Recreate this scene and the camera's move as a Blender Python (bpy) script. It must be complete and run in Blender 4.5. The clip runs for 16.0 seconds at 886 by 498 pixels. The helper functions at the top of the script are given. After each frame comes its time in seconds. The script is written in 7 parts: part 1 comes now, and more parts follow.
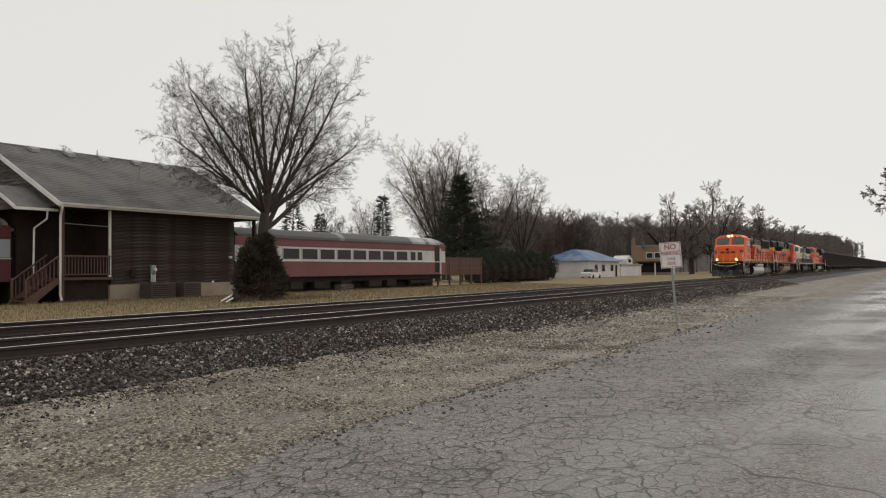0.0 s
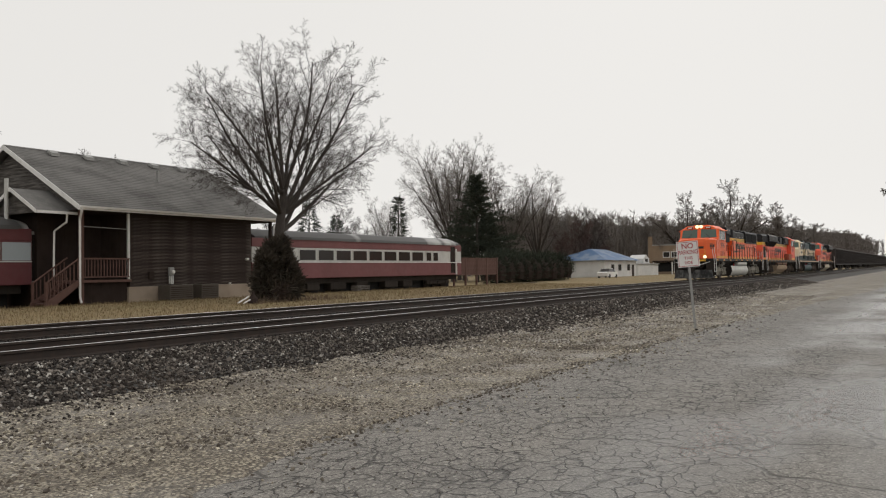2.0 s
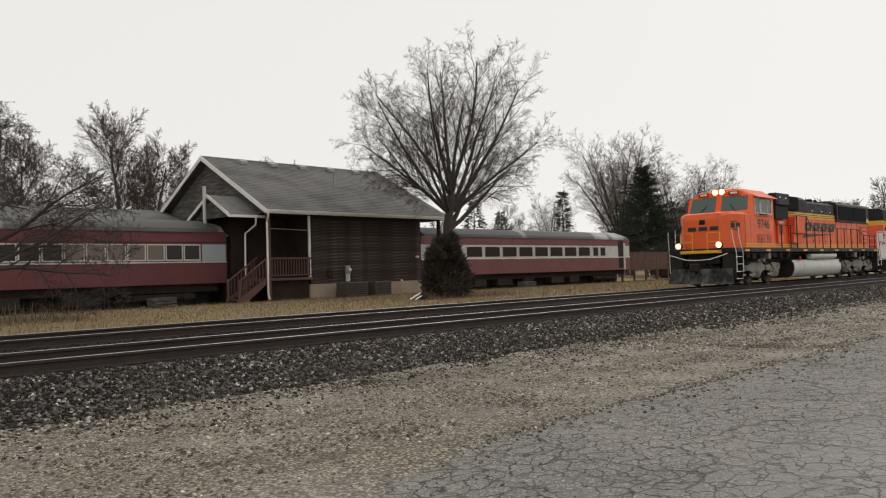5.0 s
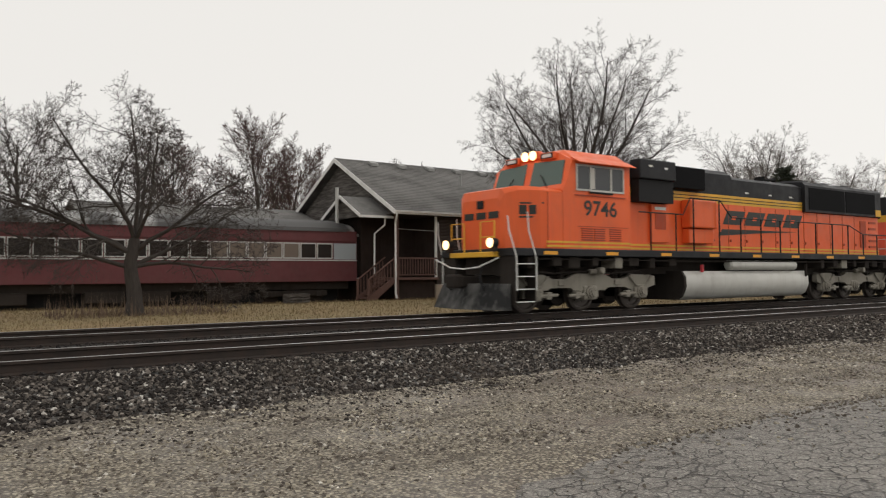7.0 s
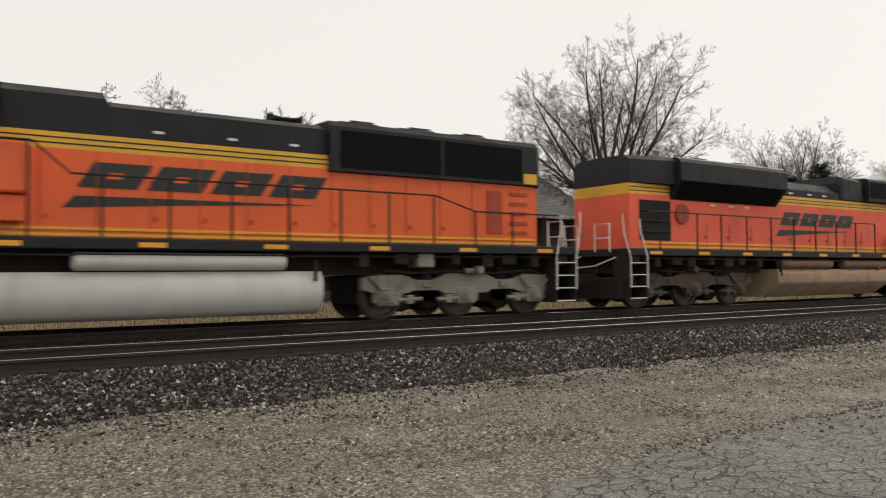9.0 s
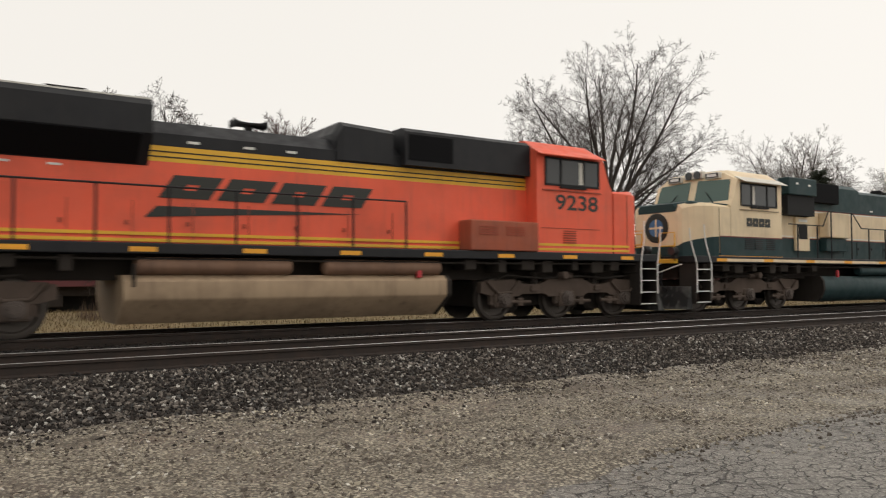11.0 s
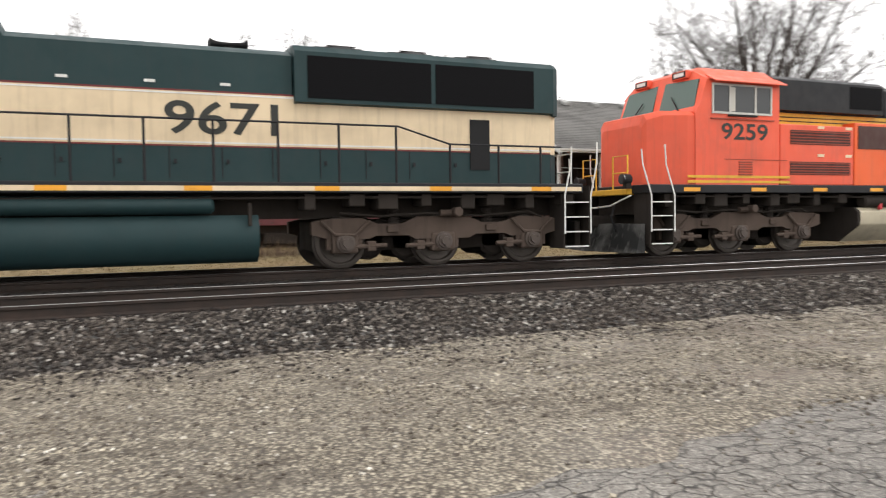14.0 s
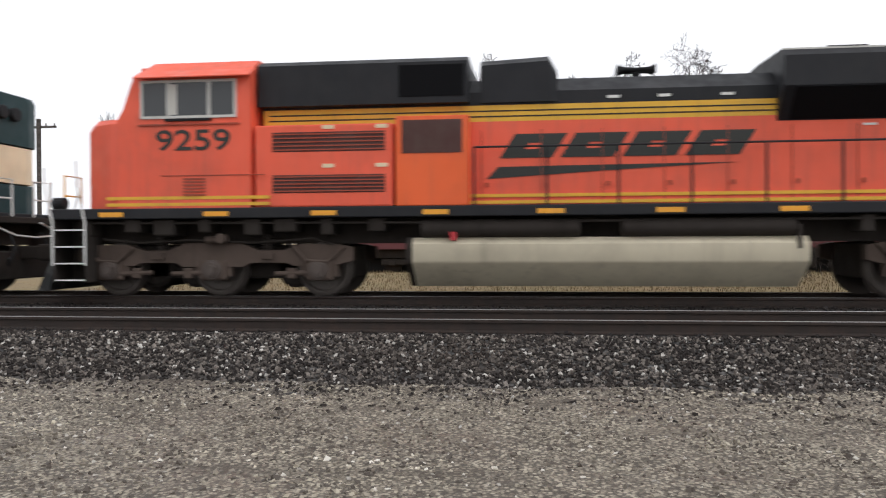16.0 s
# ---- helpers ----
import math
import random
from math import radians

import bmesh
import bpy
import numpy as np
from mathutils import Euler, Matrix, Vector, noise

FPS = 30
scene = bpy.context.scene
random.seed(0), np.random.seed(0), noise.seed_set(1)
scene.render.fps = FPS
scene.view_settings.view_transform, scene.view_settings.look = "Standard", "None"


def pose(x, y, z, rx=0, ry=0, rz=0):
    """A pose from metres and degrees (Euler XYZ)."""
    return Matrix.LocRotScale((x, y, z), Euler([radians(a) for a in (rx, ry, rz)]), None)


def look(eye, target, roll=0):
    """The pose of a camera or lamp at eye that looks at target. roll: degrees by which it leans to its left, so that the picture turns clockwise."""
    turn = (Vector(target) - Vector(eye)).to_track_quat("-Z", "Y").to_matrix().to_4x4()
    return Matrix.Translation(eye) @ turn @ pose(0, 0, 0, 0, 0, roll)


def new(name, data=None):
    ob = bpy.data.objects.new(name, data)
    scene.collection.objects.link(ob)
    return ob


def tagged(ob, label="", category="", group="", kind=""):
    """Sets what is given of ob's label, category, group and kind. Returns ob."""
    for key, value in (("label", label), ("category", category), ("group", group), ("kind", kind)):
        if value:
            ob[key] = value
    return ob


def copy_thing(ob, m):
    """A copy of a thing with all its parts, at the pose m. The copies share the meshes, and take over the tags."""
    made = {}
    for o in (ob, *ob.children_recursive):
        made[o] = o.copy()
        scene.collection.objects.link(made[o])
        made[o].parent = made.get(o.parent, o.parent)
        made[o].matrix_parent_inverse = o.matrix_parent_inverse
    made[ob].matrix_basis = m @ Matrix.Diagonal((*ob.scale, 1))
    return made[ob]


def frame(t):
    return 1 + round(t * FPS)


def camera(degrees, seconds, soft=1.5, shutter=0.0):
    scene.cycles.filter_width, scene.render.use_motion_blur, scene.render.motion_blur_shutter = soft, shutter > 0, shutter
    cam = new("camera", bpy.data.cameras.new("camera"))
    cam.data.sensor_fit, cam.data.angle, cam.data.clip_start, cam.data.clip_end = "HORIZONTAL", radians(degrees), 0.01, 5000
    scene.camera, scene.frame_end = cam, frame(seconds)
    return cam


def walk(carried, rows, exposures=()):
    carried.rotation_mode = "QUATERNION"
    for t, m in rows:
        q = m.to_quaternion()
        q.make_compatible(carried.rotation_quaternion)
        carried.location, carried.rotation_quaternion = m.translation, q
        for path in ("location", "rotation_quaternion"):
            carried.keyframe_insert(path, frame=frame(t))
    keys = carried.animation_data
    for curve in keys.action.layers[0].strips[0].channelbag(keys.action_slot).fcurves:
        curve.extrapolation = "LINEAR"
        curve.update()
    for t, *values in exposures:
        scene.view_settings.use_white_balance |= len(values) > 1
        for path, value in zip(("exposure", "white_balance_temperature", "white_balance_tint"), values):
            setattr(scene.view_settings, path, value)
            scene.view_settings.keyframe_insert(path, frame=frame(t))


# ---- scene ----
cam = camera(60.58, 16.0, soft=1.15, shutter=0.3)
CAM_ROWS = [
    (0.0, pose(0.000, 0.000, 1.601, 91.660, 0.653, -58.400)),
    (0.5, pose(0.022, -0.013, 1.603, 91.678, 0.943, -58.791)),
    (1.0, pose(-0.000, -0.012, 1.604, 91.861, 0.995, -58.849)),
    (1.5, pose(-0.016, -0.010, 1.604, 92.137, 0.810, -58.252)),
    (2.0, pose(-0.010, -0.001, 1.603, 91.712, 0.976, -57.208)),
    (2.5, pose(-0.021, -0.007, 1.603, 91.695, 1.317, -56.534)),
    (3.0, pose(-0.054, 0.020, 1.602, 91.925, 1.163, -53.109)),
    (3.5, pose(-0.061, 0.048, 1.603, 92.453, 0.955, -49.470)),
    (4.0, pose(-0.083, 0.092, 1.600, 92.059, 1.383, -47.492)),
    (6.5, pose(-0.187, 0.125, 1.632, 91.990, 0.561, -38.803)),
    (7.0, pose(-0.196, 0.146, 1.634, 91.928, 0.351, -35.575)),
    (7.5, pose(-0.189, 0.155, 1.635, 91.932, 0.349, -33.556)),
    (8.0, pose(-0.187, 0.138, 1.632, 91.726, 0.406, -33.014)),
    (10.5, pose(-0.188, 0.111, 1.637, 92.091, 0.198, -33.980)),
    (11.0, pose(-0.212, 0.102, 1.641, 92.217, 0.108, -33.426)),
    (11.5, pose(-0.213, 0.099, 1.637, 92.458, 0.206, -30.770)),
    (12.0, pose(-0.210, 0.100, 1.640, 92.569, 0.051, -28.610)),
    (12.5, pose(-0.207, 0.101, 1.640, 92.536, -0.057, -27.648)),
    (13.0, pose(-0.192, 0.177, 1.633, 91.415, 0.861, -28.871)),
    (13.5, pose(-0.094, 0.297, 1.612, 88.658, 2.571, -31.834)),
    (14.0, pose(0.085, 0.396, 1.617, 87.560, 0.761, -23.155)),
    (14.5, pose(0.222, 0.534, 1.625, 88.109, 0.496, -10.968)),
    (15.0, pose(0.325, 0.689, 1.634, 90.423, 0.995, -5.035)),
    (15.5, pose(0.577, 0.782, 1.618, 90.113, 1.225, 3.948)),
    (16.0, pose(0.728, 0.845, 1.618, 89.527, 0.274, 6.509)),
]
EXPOSURES = [(0.0, -0.06, 6500, 10), (3.0, 0.06, 6500, 10), (7.0, 0.1, 6550, 10), (12.5, 0.2, 6750, 10), (13.0, 0.24, 6750, 10), (13.5, 0.65, 6700, 10), (14.0, 0.98, 6400, 11), (14.5, 1.02, 6300, 12), (15.0, 0.78, 6150, 12), (15.5, 0.61, 6100, 12), (16.0, 0.49, 6050, 12)]
walk(cam, CAM_ROWS, EXPOSURES)

# ---- light: an overcast winter day ----
world = bpy.data.worlds.new("overcast_sky")
scene.world = world
world.use_nodes = True
wn, wl = world.node_tree.nodes, world.node_tree.links
bg = wn["Background"]
sky = wn.new("ShaderNodeTexSky")
sky.sky_type, sky.sun_disc = "NISHITA", False
sky.sun_elevation, sky.sun_rotation = radians(38), radians(75)
grey = wn.new("ShaderNodeHueSaturation")
grey.inputs["Saturation"].default_value, grey.inputs["Value"].default_value = 0.12, 0.06
cloud = wn.new("ShaderNodeMix")
cloud.data_type = "RGBA"
cloud.inputs[0].default_value = 0.86
cloud.inputs[7].default_value = (0.875, 0.855, 0.82, 1)
wl.new(sky.outputs[0], grey.inputs["Color"])
wl.new(grey.outputs[0], cloud.inputs[6])
wl.new(cloud.outputs[2], bg.inputs["Color"])
bg.inputs["Strength"].default_value = 1.0
sun = new("sun", bpy.data.lights.new("sun", "SUN"))
sun.data.energy, sun.data.angle, sun.data.color = 0.6, radians(25), (1.0, 0.97, 0.93)
sun.matrix_world = look((40, -20, 40), (0, 0, 0))

# ---- materials ----


def rgb(c):
    return (*c, 1.0) if len(c) == 3 else c


class Mat:
    """A node material with a Principled shader, built up by its methods."""

    def __init__(self, name, color, rough=0.7, metal=0.0, spec=0.5):
        self.m = bpy.data.materials.new(name)
        self.m.use_nodes = True
        self.n, self.l = self.m.node_tree.nodes, self.m.node_tree.links
        self.b = self.n["Principled BSDF"]
        self.b.inputs["Base Color"].default_value = rgb(color)
        self.b.inputs["Roughness"].default_value = rough
        self.b.inputs["Metallic"].default_value = metal
        self.b.inputs["Specular IOR Level"].default_value = spec
        self.color = None
        self.height = None
        self.base = rgb(color)
        tc = self.n.new("ShaderNodeTexCoord")
        self.pos = tc.outputs["Object"]
        self.geo = self.n.new("ShaderNodeNewGeometry")

    def world_pos(self):
        self.pos = self.geo.outputs["Position"]
        return self

    def scaled(self, sx, sy, sz):
        mp = self.n.new("ShaderNodeMapping")
        mp.inputs["Scale"].default_value = (sx, sy, sz)
        self.l.new(self.pos, mp.inputs["Vector"])
        return mp.outputs[0]

    def noise(self, scale, detail=4, rough=0.55, stretch=(1, 1, 1)):
        t = self.n.new("ShaderNodeTexNoise")
        t.inputs["Scale"].default_value, t.inputs["Detail"].default_value, t.inputs["Roughness"].default_value = scale, detail, rough
        self.l.new(self.scaled(*stretch), t.inputs["Vector"])
        return t.outputs["Fac"]

    def voronoi(self, scale, feature="F1", stretch=(1, 1, 1), out="Distance", warp=None):
        t = self.n.new("ShaderNodeTexVoronoi")
        t.feature = feature
        t.inputs["Scale"].default_value = scale
        v = self.scaled(*stretch)
        if warp:
            w = self.n.new("ShaderNodeTexNoise")
            w.inputs["Scale"].default_value = warp[0]
            self.l.new(v, w.inputs["Vector"])
            a = self.n.new("ShaderNodeMixRGB")
            a.blend_type, a.inputs[0].default_value = "ADD", warp[1]
            self.l.new(v, a.inputs[1])
            self.l.new(w.outputs["Color"], a.inputs[2])
            v = a.outputs[0]
        self.l.new(v, t.inputs["Vector"])
        return t.outputs[out]

    def ramp(self, fac, lo, hi, a=0.0, b=1.0):
        r = self.n.new("ShaderNodeMapRange")
        r.inputs["From Min"].default_value, r.inputs["From Max"].default_value = lo, hi
        r.inputs["To Min"].default_value, r.inputs["To Max"].default_value = a, b
        self.l.new(fac, r.inputs["Value"])
        return r.outputs[0]

    def times(self, a, b):
        t = self.n.new("ShaderNodeMath")
        t.operation = "MULTIPLY"
        self.l.new(a, t.inputs[0])
        self.l.new(b, t.inputs[1]) if not isinstance(b, float) else setattr(t.inputs[1], "default_value", b)
        return t.outputs[0]

    def island(self):
        return self.geo.outputs["Random Per Island"]

    def each(self):
        return self.n.new("ShaderNodeObjectInfo").outputs["Random"]

    def axis(self, k):
        s = self.n.new("ShaderNodeSeparateXYZ")
        self.l.new(self.pos, s.inputs[0])
        return s.outputs[k]

    def mix(self, fac, color, blend="MIX"):
        x = self.n.new("ShaderNodeMixRGB")
        x.blend_type = blend
        if self.color is None:
            x.inputs[1].default_value = self.base
        else:
            self.l.new(self.color, x.inputs[1])
        x.inputs[2].default_value = rgb(color)
        self.l.new(fac, x.inputs[0]) if not isinstance(fac, float) else setattr(x.inputs[0], "default_value", fac)
        self.color = x.outputs[0]
        self.l.new(self.color, self.b.inputs["Base Color"])
        return self

    def rough(self, fac):
        self.l.new(fac, self.b.inputs["Roughness"])
        return self

    def bump(self, fac, strength=0.4, dist=0.02):
        u = self.n.new("ShaderNodeBump")
        u.inputs["Strength"].default_value, u.inputs["Distance"].default_value = strength, dist
        self.l.new(fac, u.inputs["Height"])
        if self.height is not None:
            self.l.new(self.height, u.inputs["Normal"])
        self.height = u.outputs[0]
        self.l.new(self.height, self.b.inputs["Normal"])
        return self


def paint(name, color, rough=0.45, dirt=(0.10, 0.085, 0.07), amount=0.35, metal=0.0, spec=0.4):
    """Weathered paint: streaks that run down, blotches and road grime."""
    m = Mat(name, color, rough, metal, spec)
    m.mix(m.ramp(m.noise(1.6, 5), 0.45, 0.8, 0.0, amount), dirt)
    m.mix(m.ramp(m.noise(5.0, 4, stretch=(1.6, 1.6, 0.12)), 0.52, 0.8, 0.0, amount), dirt)
    m.mix(m.ramp(m.noise(0.5, 3), 0.35, 0.7, 0.0, 0.5), tuple(min(1.0, c * 1.3 + 0.002) for c in color))
    m.rough(m.ramp(m.noise(3.0, 3), 0.3, 0.7, rough - 0.1, rough + 0.15))
    m.bump(m.noise(9, 2), 0.08, 0.01)
    return m.m


# ---- mesh helpers ----


def bm_box(bm, x0, x1, y0, y1, z0, z1, bevel=0.0):
    """Adds a box, with its edges bevelled where asked, to bm."""
    vs = [bm.verts.new((x, y, z)) for x in (x0, x1) for y in (y0, y1) for z in (z0, z1)]
    idx = ((0, 1, 3, 2), (4, 6, 7, 5), (0, 4, 5, 1), (2, 3, 7, 6), (0, 2, 6, 4), (1, 5, 7, 3))
    fs = [bm.faces.new([vs[i] for i in f]) for f in idx]
    if bevel:
        es = list({e for f in fs for e in f.edges})
        bmesh.ops.bevel(bm, geom=es, offset=bevel, segments=2, affect="EDGES", profile=0.5)
    return bm


def bm_prism(bm, profile, a, b, axis="x"):
    """Sweeps a closed profile of 2D points from a to b along the axis."""
    put = {"x": lambda s, p: (s, p[0], p[1]), "y": lambda s, p: (p[0], s, p[1]), "z": lambda s, p: (p[0], p[1], s)}[axis]
    lo, hi = [bm.verts.new(put(a, p)) for p in profile], [bm.verts.new(put(b, p)) for p in profile]
    n = len(profile)
    for i in range(n):
        bm.faces.new((lo[i], lo[(i + 1) % n], hi[(i + 1) % n], hi[i]))
    bm.faces.new(lo[::-1])
    bm.faces.new(hi)
    bmesh.ops.recalc_face_normals(bm, faces=bm.faces)
    return bm


def bm_tube(bm, points, r, sides=6, r1=None):
    """A tube along a line of points, tapering from r to r1."""
    pts = [Vector(p) for p in points]
    rings, n = [], len(pts)
    for i, p in enumerate(pts):
        d = (pts[min(i + 1, n - 1)] - pts[max(i - 1, 0)]).normalized()
        u = d.orthogonal().normalized()
        w = d.cross(u)
        rr = r if r1 is None else r + (r1 - r) * i / (n - 1)
        rings.append([bm.verts.new(p + rr * (math.cos(k * 2 * math.pi / sides) * u + math.sin(k * 2 * math.pi / sides) * w)) for k in range(sides)])
    for i in range(n - 1):
        a, b = rings[i], rings[i + 1]
        # follow the ring that lies nearest, so that the tube does not twist
        s = min(range(sides), key=lambda k: (b[k].co - a[0].co - (pts[i + 1] - pts[i])).length)
        rings[i + 1] = b = b[s:] + b[:s]
        for k in range(sides):
            bm.faces.new((a[k], a[(k + 1) % sides], b[(k + 1) % sides], b[k]))
    bm.faces.new(rings[0][::-1])
    bm.faces.new(rings[-1])
    return bm


def bm_cyl(bm, p, q, r, sides=16, bevel=0.0):
    """A round bar or drum from p to q."""
    p, q = Vector(p), Vector(q)
    if not bevel:
        return bm_tube(bm, [p, q], r, sides)
    bm_lathe(bm, p, q, [(0, r - bevel), (bevel, r), ((q - p).length - bevel, r), ((q - p).length, r - bevel)], sides)
    return bm


def bm_lathe(bm, p, q, profile, sides=20):
    """Turns (distance along p-q, radius) pairs about the line p-q."""
    p, q = Vector(p), Vector(q)
    d = (q - p).normalized()
    u = d.orthogonal().normalized()
    w = d.cross(u)
    rings = []
    for s, r in profile:
        rings.append([bm.verts.new(p + d * s + r * (math.cos(k * 2 * math.pi / sides) * u + math.sin(k * 2 * math.pi / sides) * w)) for k in range(sides)])
    for a, b in zip(rings, rings[1:]):
        for k in range(sides):
            bm.faces.new((a[k], a[(k + 1) % sides], b[(k + 1) % sides], b[k]))
    bm.faces.new(rings[0][::-1])
    bm.faces.new(rings[-1])
    return bm


def mesh_of(name, bm, material, smooth=False):
    me = bpy.data.meshes.new(name)
    bmesh.ops.recalc_face_normals(bm, faces=bm.faces)
    bm.to_mesh(me)
    bm.free()
    for k in material if isinstance(material, (list, tuple)) else [material]:
        me.materials.append(k)
    if smooth:
        me.shade_smooth()
        me.set_sharp_from_angle(angle=radians(35))
    return me


def part(name, bm, material, parent, label="", smooth=False, kind=""):
    ob = new(name, mesh_of(name, bm, material, smooth))
    ob.parent = parent
    return tagged(ob, label, kind=kind)


def thing(name, label, category, m=None, group="", kind=""):
    ob = new(name)
    ob.empty_display_size = 0.2
    if m is not None:
        ob.matrix_world = m
    return tagged(ob, label, category, group, kind)


def solo(name, bm, material, label, category="", kind="", m=None, group="", smooth=False):
    ob = new(name, mesh_of(name, bm, material, smooth))
    if m is not None:
        ob.matrix_world = m
    return tagged(ob, label, category, group, kind)


def raw(name, verts, faces, material, smooth=False):
    me = bpy.data.meshes.new(name)
    me.from_pydata(verts, [], faces)
    me.materials.append(material)
    if smooth:
        me.shade_smooth()
    return me


def box_part(name, parent, material, x0, x1, y0, y1, z0, z1, bevel=0.0, label=""):
    return part(name, bm_box(bmesh.new(), x0, x1, y0, y1, z0, z1, bevel), material, parent, label)


# ---- the lie of the land (metres) ----
RAIL_Z = 0.593          # top of the rails
NEAR_Y, FAR_Y = 11.72, 15.99   # middles of the two tracks
GAUGE = 1.505           # middle to middle of the rail heads
YARD_Z = 0.38           # grass beyond the tracks


def land(x, y):
    """Height of the ground at x, y: road, shoulder, ballast bed, grass."""
    keys = ((-4000, 0.0), (7.4, 0.0), (8.45, 0.04), (10.3, 0.40), (17.4, 0.40), (18.6, 0.22), (20.5, 0.30), (24, YARD_Z), (29, 0.45), (31.0, 0.45), (33.0, 0.26), (60, 0.25), (4000, 0.2))
    for (y0, z0), (y1, z1) in zip(keys, keys[1:]):
        if y <= y1:
            return z0 + (z1 - z0) * (y - y0) / (y1 - y0)
    return 0.2

# ---- ground ----


def strip(name, x0, x1, ys, nx, material, label, category, lift=0.0, rough=0.0, seed=3, kind="structure"):
    """A sheet of ground from x0 to x1 over the lines ys, with small unevenness."""
    xs = np.linspace(x0, x1, nx)
    verts = []
    for x in xs:
        for y in ys:
            z = land(x, y) + lift
            if rough:
                z += rough * noise.noise((x * 0.9, y * 0.9, seed)) + 0.5 * rough * noise.noise((x * 3.1, y * 3.1, seed + 7))
            verts.append((x, y, z))
    n = len(ys)
    faces = [(i * n + j, (i + 1) * n + j, (i + 1) * n + j + 1, i * n + j + 1) for i in range(nx - 1) for j in range(n - 1)]
    return tagged(new(name, raw(name, verts, faces, material, True)), label, category, kind=kind)


soil = Mat("winter_grass", (0.235, 0.165, 0.080), 0.95).world_pos()
soil.mix(soil.ramp(soil.noise(0.35, 5), 0.35, 0.65), (0.185, 0.150, 0.066))
soil.mix(soil.ramp(soil.noise(2.5, 5), 0.5, 0.72), (0.14, 0.10, 0.06))
soil.mix(soil.ramp(soil.noise(14, 3), 0.45, 0.75, 0, 0.7), (0.33, 0.245, 0.125))
soil.bump(soil.noise(20, 4), 0.6, 0.05)
asphalt = Mat("old_asphalt", (0.225, 0.208, 0.184), 0.6).world_pos()
# loss of fines, stains, and a net of cracks that is fine by the edge and wide further in
asphalt.mix(asphalt.ramp(asphalt.noise(0.45, 5), 0.35, 0.7, 0, 0.7), (0.085, 0.080, 0.074))
asphalt.mix(asphalt.ramp(asphalt.noise(45, 3), 0.5, 0.68, 0, 0.75), (0.31, 0.29, 0.26))
asphalt.mix(asphalt.ramp(asphalt.noise(70, 3), 0.52, 0.68, 0, 0.85), (0.035, 0.032, 0.03))
asphalt.mix(asphalt.ramp(asphalt.voronoi(48, "F1", (1, 1, 1), "Color"), 0.60, 0.92, 0, 0.7), (0.42, 0.395, 0.35))
asphalt.mix(asphalt.ramp(asphalt.voronoi(62, "F1", (1, 1, 1), "Color"), 0.66, 0.9, 0, 0.8), (0.045, 0.040, 0.035))
fine = asphalt.ramp(asphalt.voronoi(4.8, "DISTANCE_TO_EDGE", (0.85, 1.2, 1), "Distance", (3.5, 0.32)), 0.010, 0.050, 1.0, 0.0)
finer = asphalt.ramp(asphalt.voronoi(6.5, "DISTANCE_TO_EDGE", (0.9, 1.1, 1), "Distance", (5, 0.2)), 0.0, 0.03, 1.0, 0.0)
wide = asphalt.ramp(asphalt.voronoi(0.62, "DISTANCE_TO_EDGE", (1, 1, 1), "Distance", (1.6, 0.5)), 0.004, 0.014, 1.0, 0.0)
band = asphalt.ramp(asphalt.axis(1), 0.2, 1.6)
fine = asphalt.times(asphalt.times(fine, asphalt.ramp(asphalt.noise(0.5, 3), 0.10, 0.34)), band)
fine = asphalt.times(fine, asphalt.ramp(asphalt.noise(1.9, 3), 0.30, 0.52, 0.35, 1.0))
finer = asphalt.times(asphalt.times(finer, asphalt.ramp(asphalt.noise(0.35, 3), 0.42, 0.60)), band)
asphalt.mix(asphalt.times(fine, 1.0), (0.018, 0.015, 0.012))
asphalt.mix(asphalt.times(finer, 0.8), (0.032, 0.027, 0.022))
wide = asphalt.times(wide, asphalt.ramp(asphalt.noise(0.9, 3), 0.35, 0.6, 0.1, 1.0))
asphalt.mix(asphalt.times(wide, 0.85), (0.03, 0.026, 0.022))
asphalt.bump(asphalt.noise(70, 3), 0.45, 0.008)
asphalt.bump(asphalt.ramp(fine, 0, 1, 1, 0), 0.6, 0.02)
asphalt.bump(asphalt.ramp(wide, 0, 1, 1, 0), 0.6, 0.02)
# standing water film away from the edge
wet = asphalt.times(asphalt.ramp(asphalt.noise(0.28, 3, 0.5, (0.55, 1.3, 1)), 0.42, 0.55), asphalt.ramp(asphalt.axis(1), 3.6, 1.2))
asphalt.mix(asphalt.times(wet, 0.45), (0.07, 0.067, 0.062))
asphalt.rough(asphalt.ramp(wet, 0, 1, 0.66, 0.10))
ballast_bed = Mat("ballast_bed", (0.060, 0.056, 0.052), 0.9).world_pos()
ballast_bed.mix(ballast_bed.ramp(ballast_bed.voronoi(17, "F1", (1, 1, 1), "Color"), 0.25, 0.95), (0.19, 0.18, 0.17))
# Gaps between stones darkened, their shade painted into the bed colour.
ballast_bed.mix(ballast_bed.ramp(ballast_bed.voronoi(17, "F1"), 0.25, 0.6, 0, 0.9), (0.018, 0.017, 0.016))
ballast_bed.mix(ballast_bed.ramp(ballast_bed.noise(0.7, 4), 0.45, 0.7, 0, 0.5), (0.055, 0.038, 0.028))
ballast_bed.mix(ballast_bed.times(ballast_bed.ramp(ballast_bed.axis(1), 10.55, 10.8), 0.85), (0.020, 0.016, 0.014))
ballast_bed.bump(ballast_bed.voronoi(17, "F1"), -0.9, 0.05)
gravel = Mat("gravel_shoulder", (0.165, 0.140, 0.104), 0.85).world_pos()
gravel.mix(gravel.ramp(gravel.noise(0.55, 5, 0.6, (0.5, 1.3, 1)), 0.40, 0.62), (0.080, 0.062, 0.045))
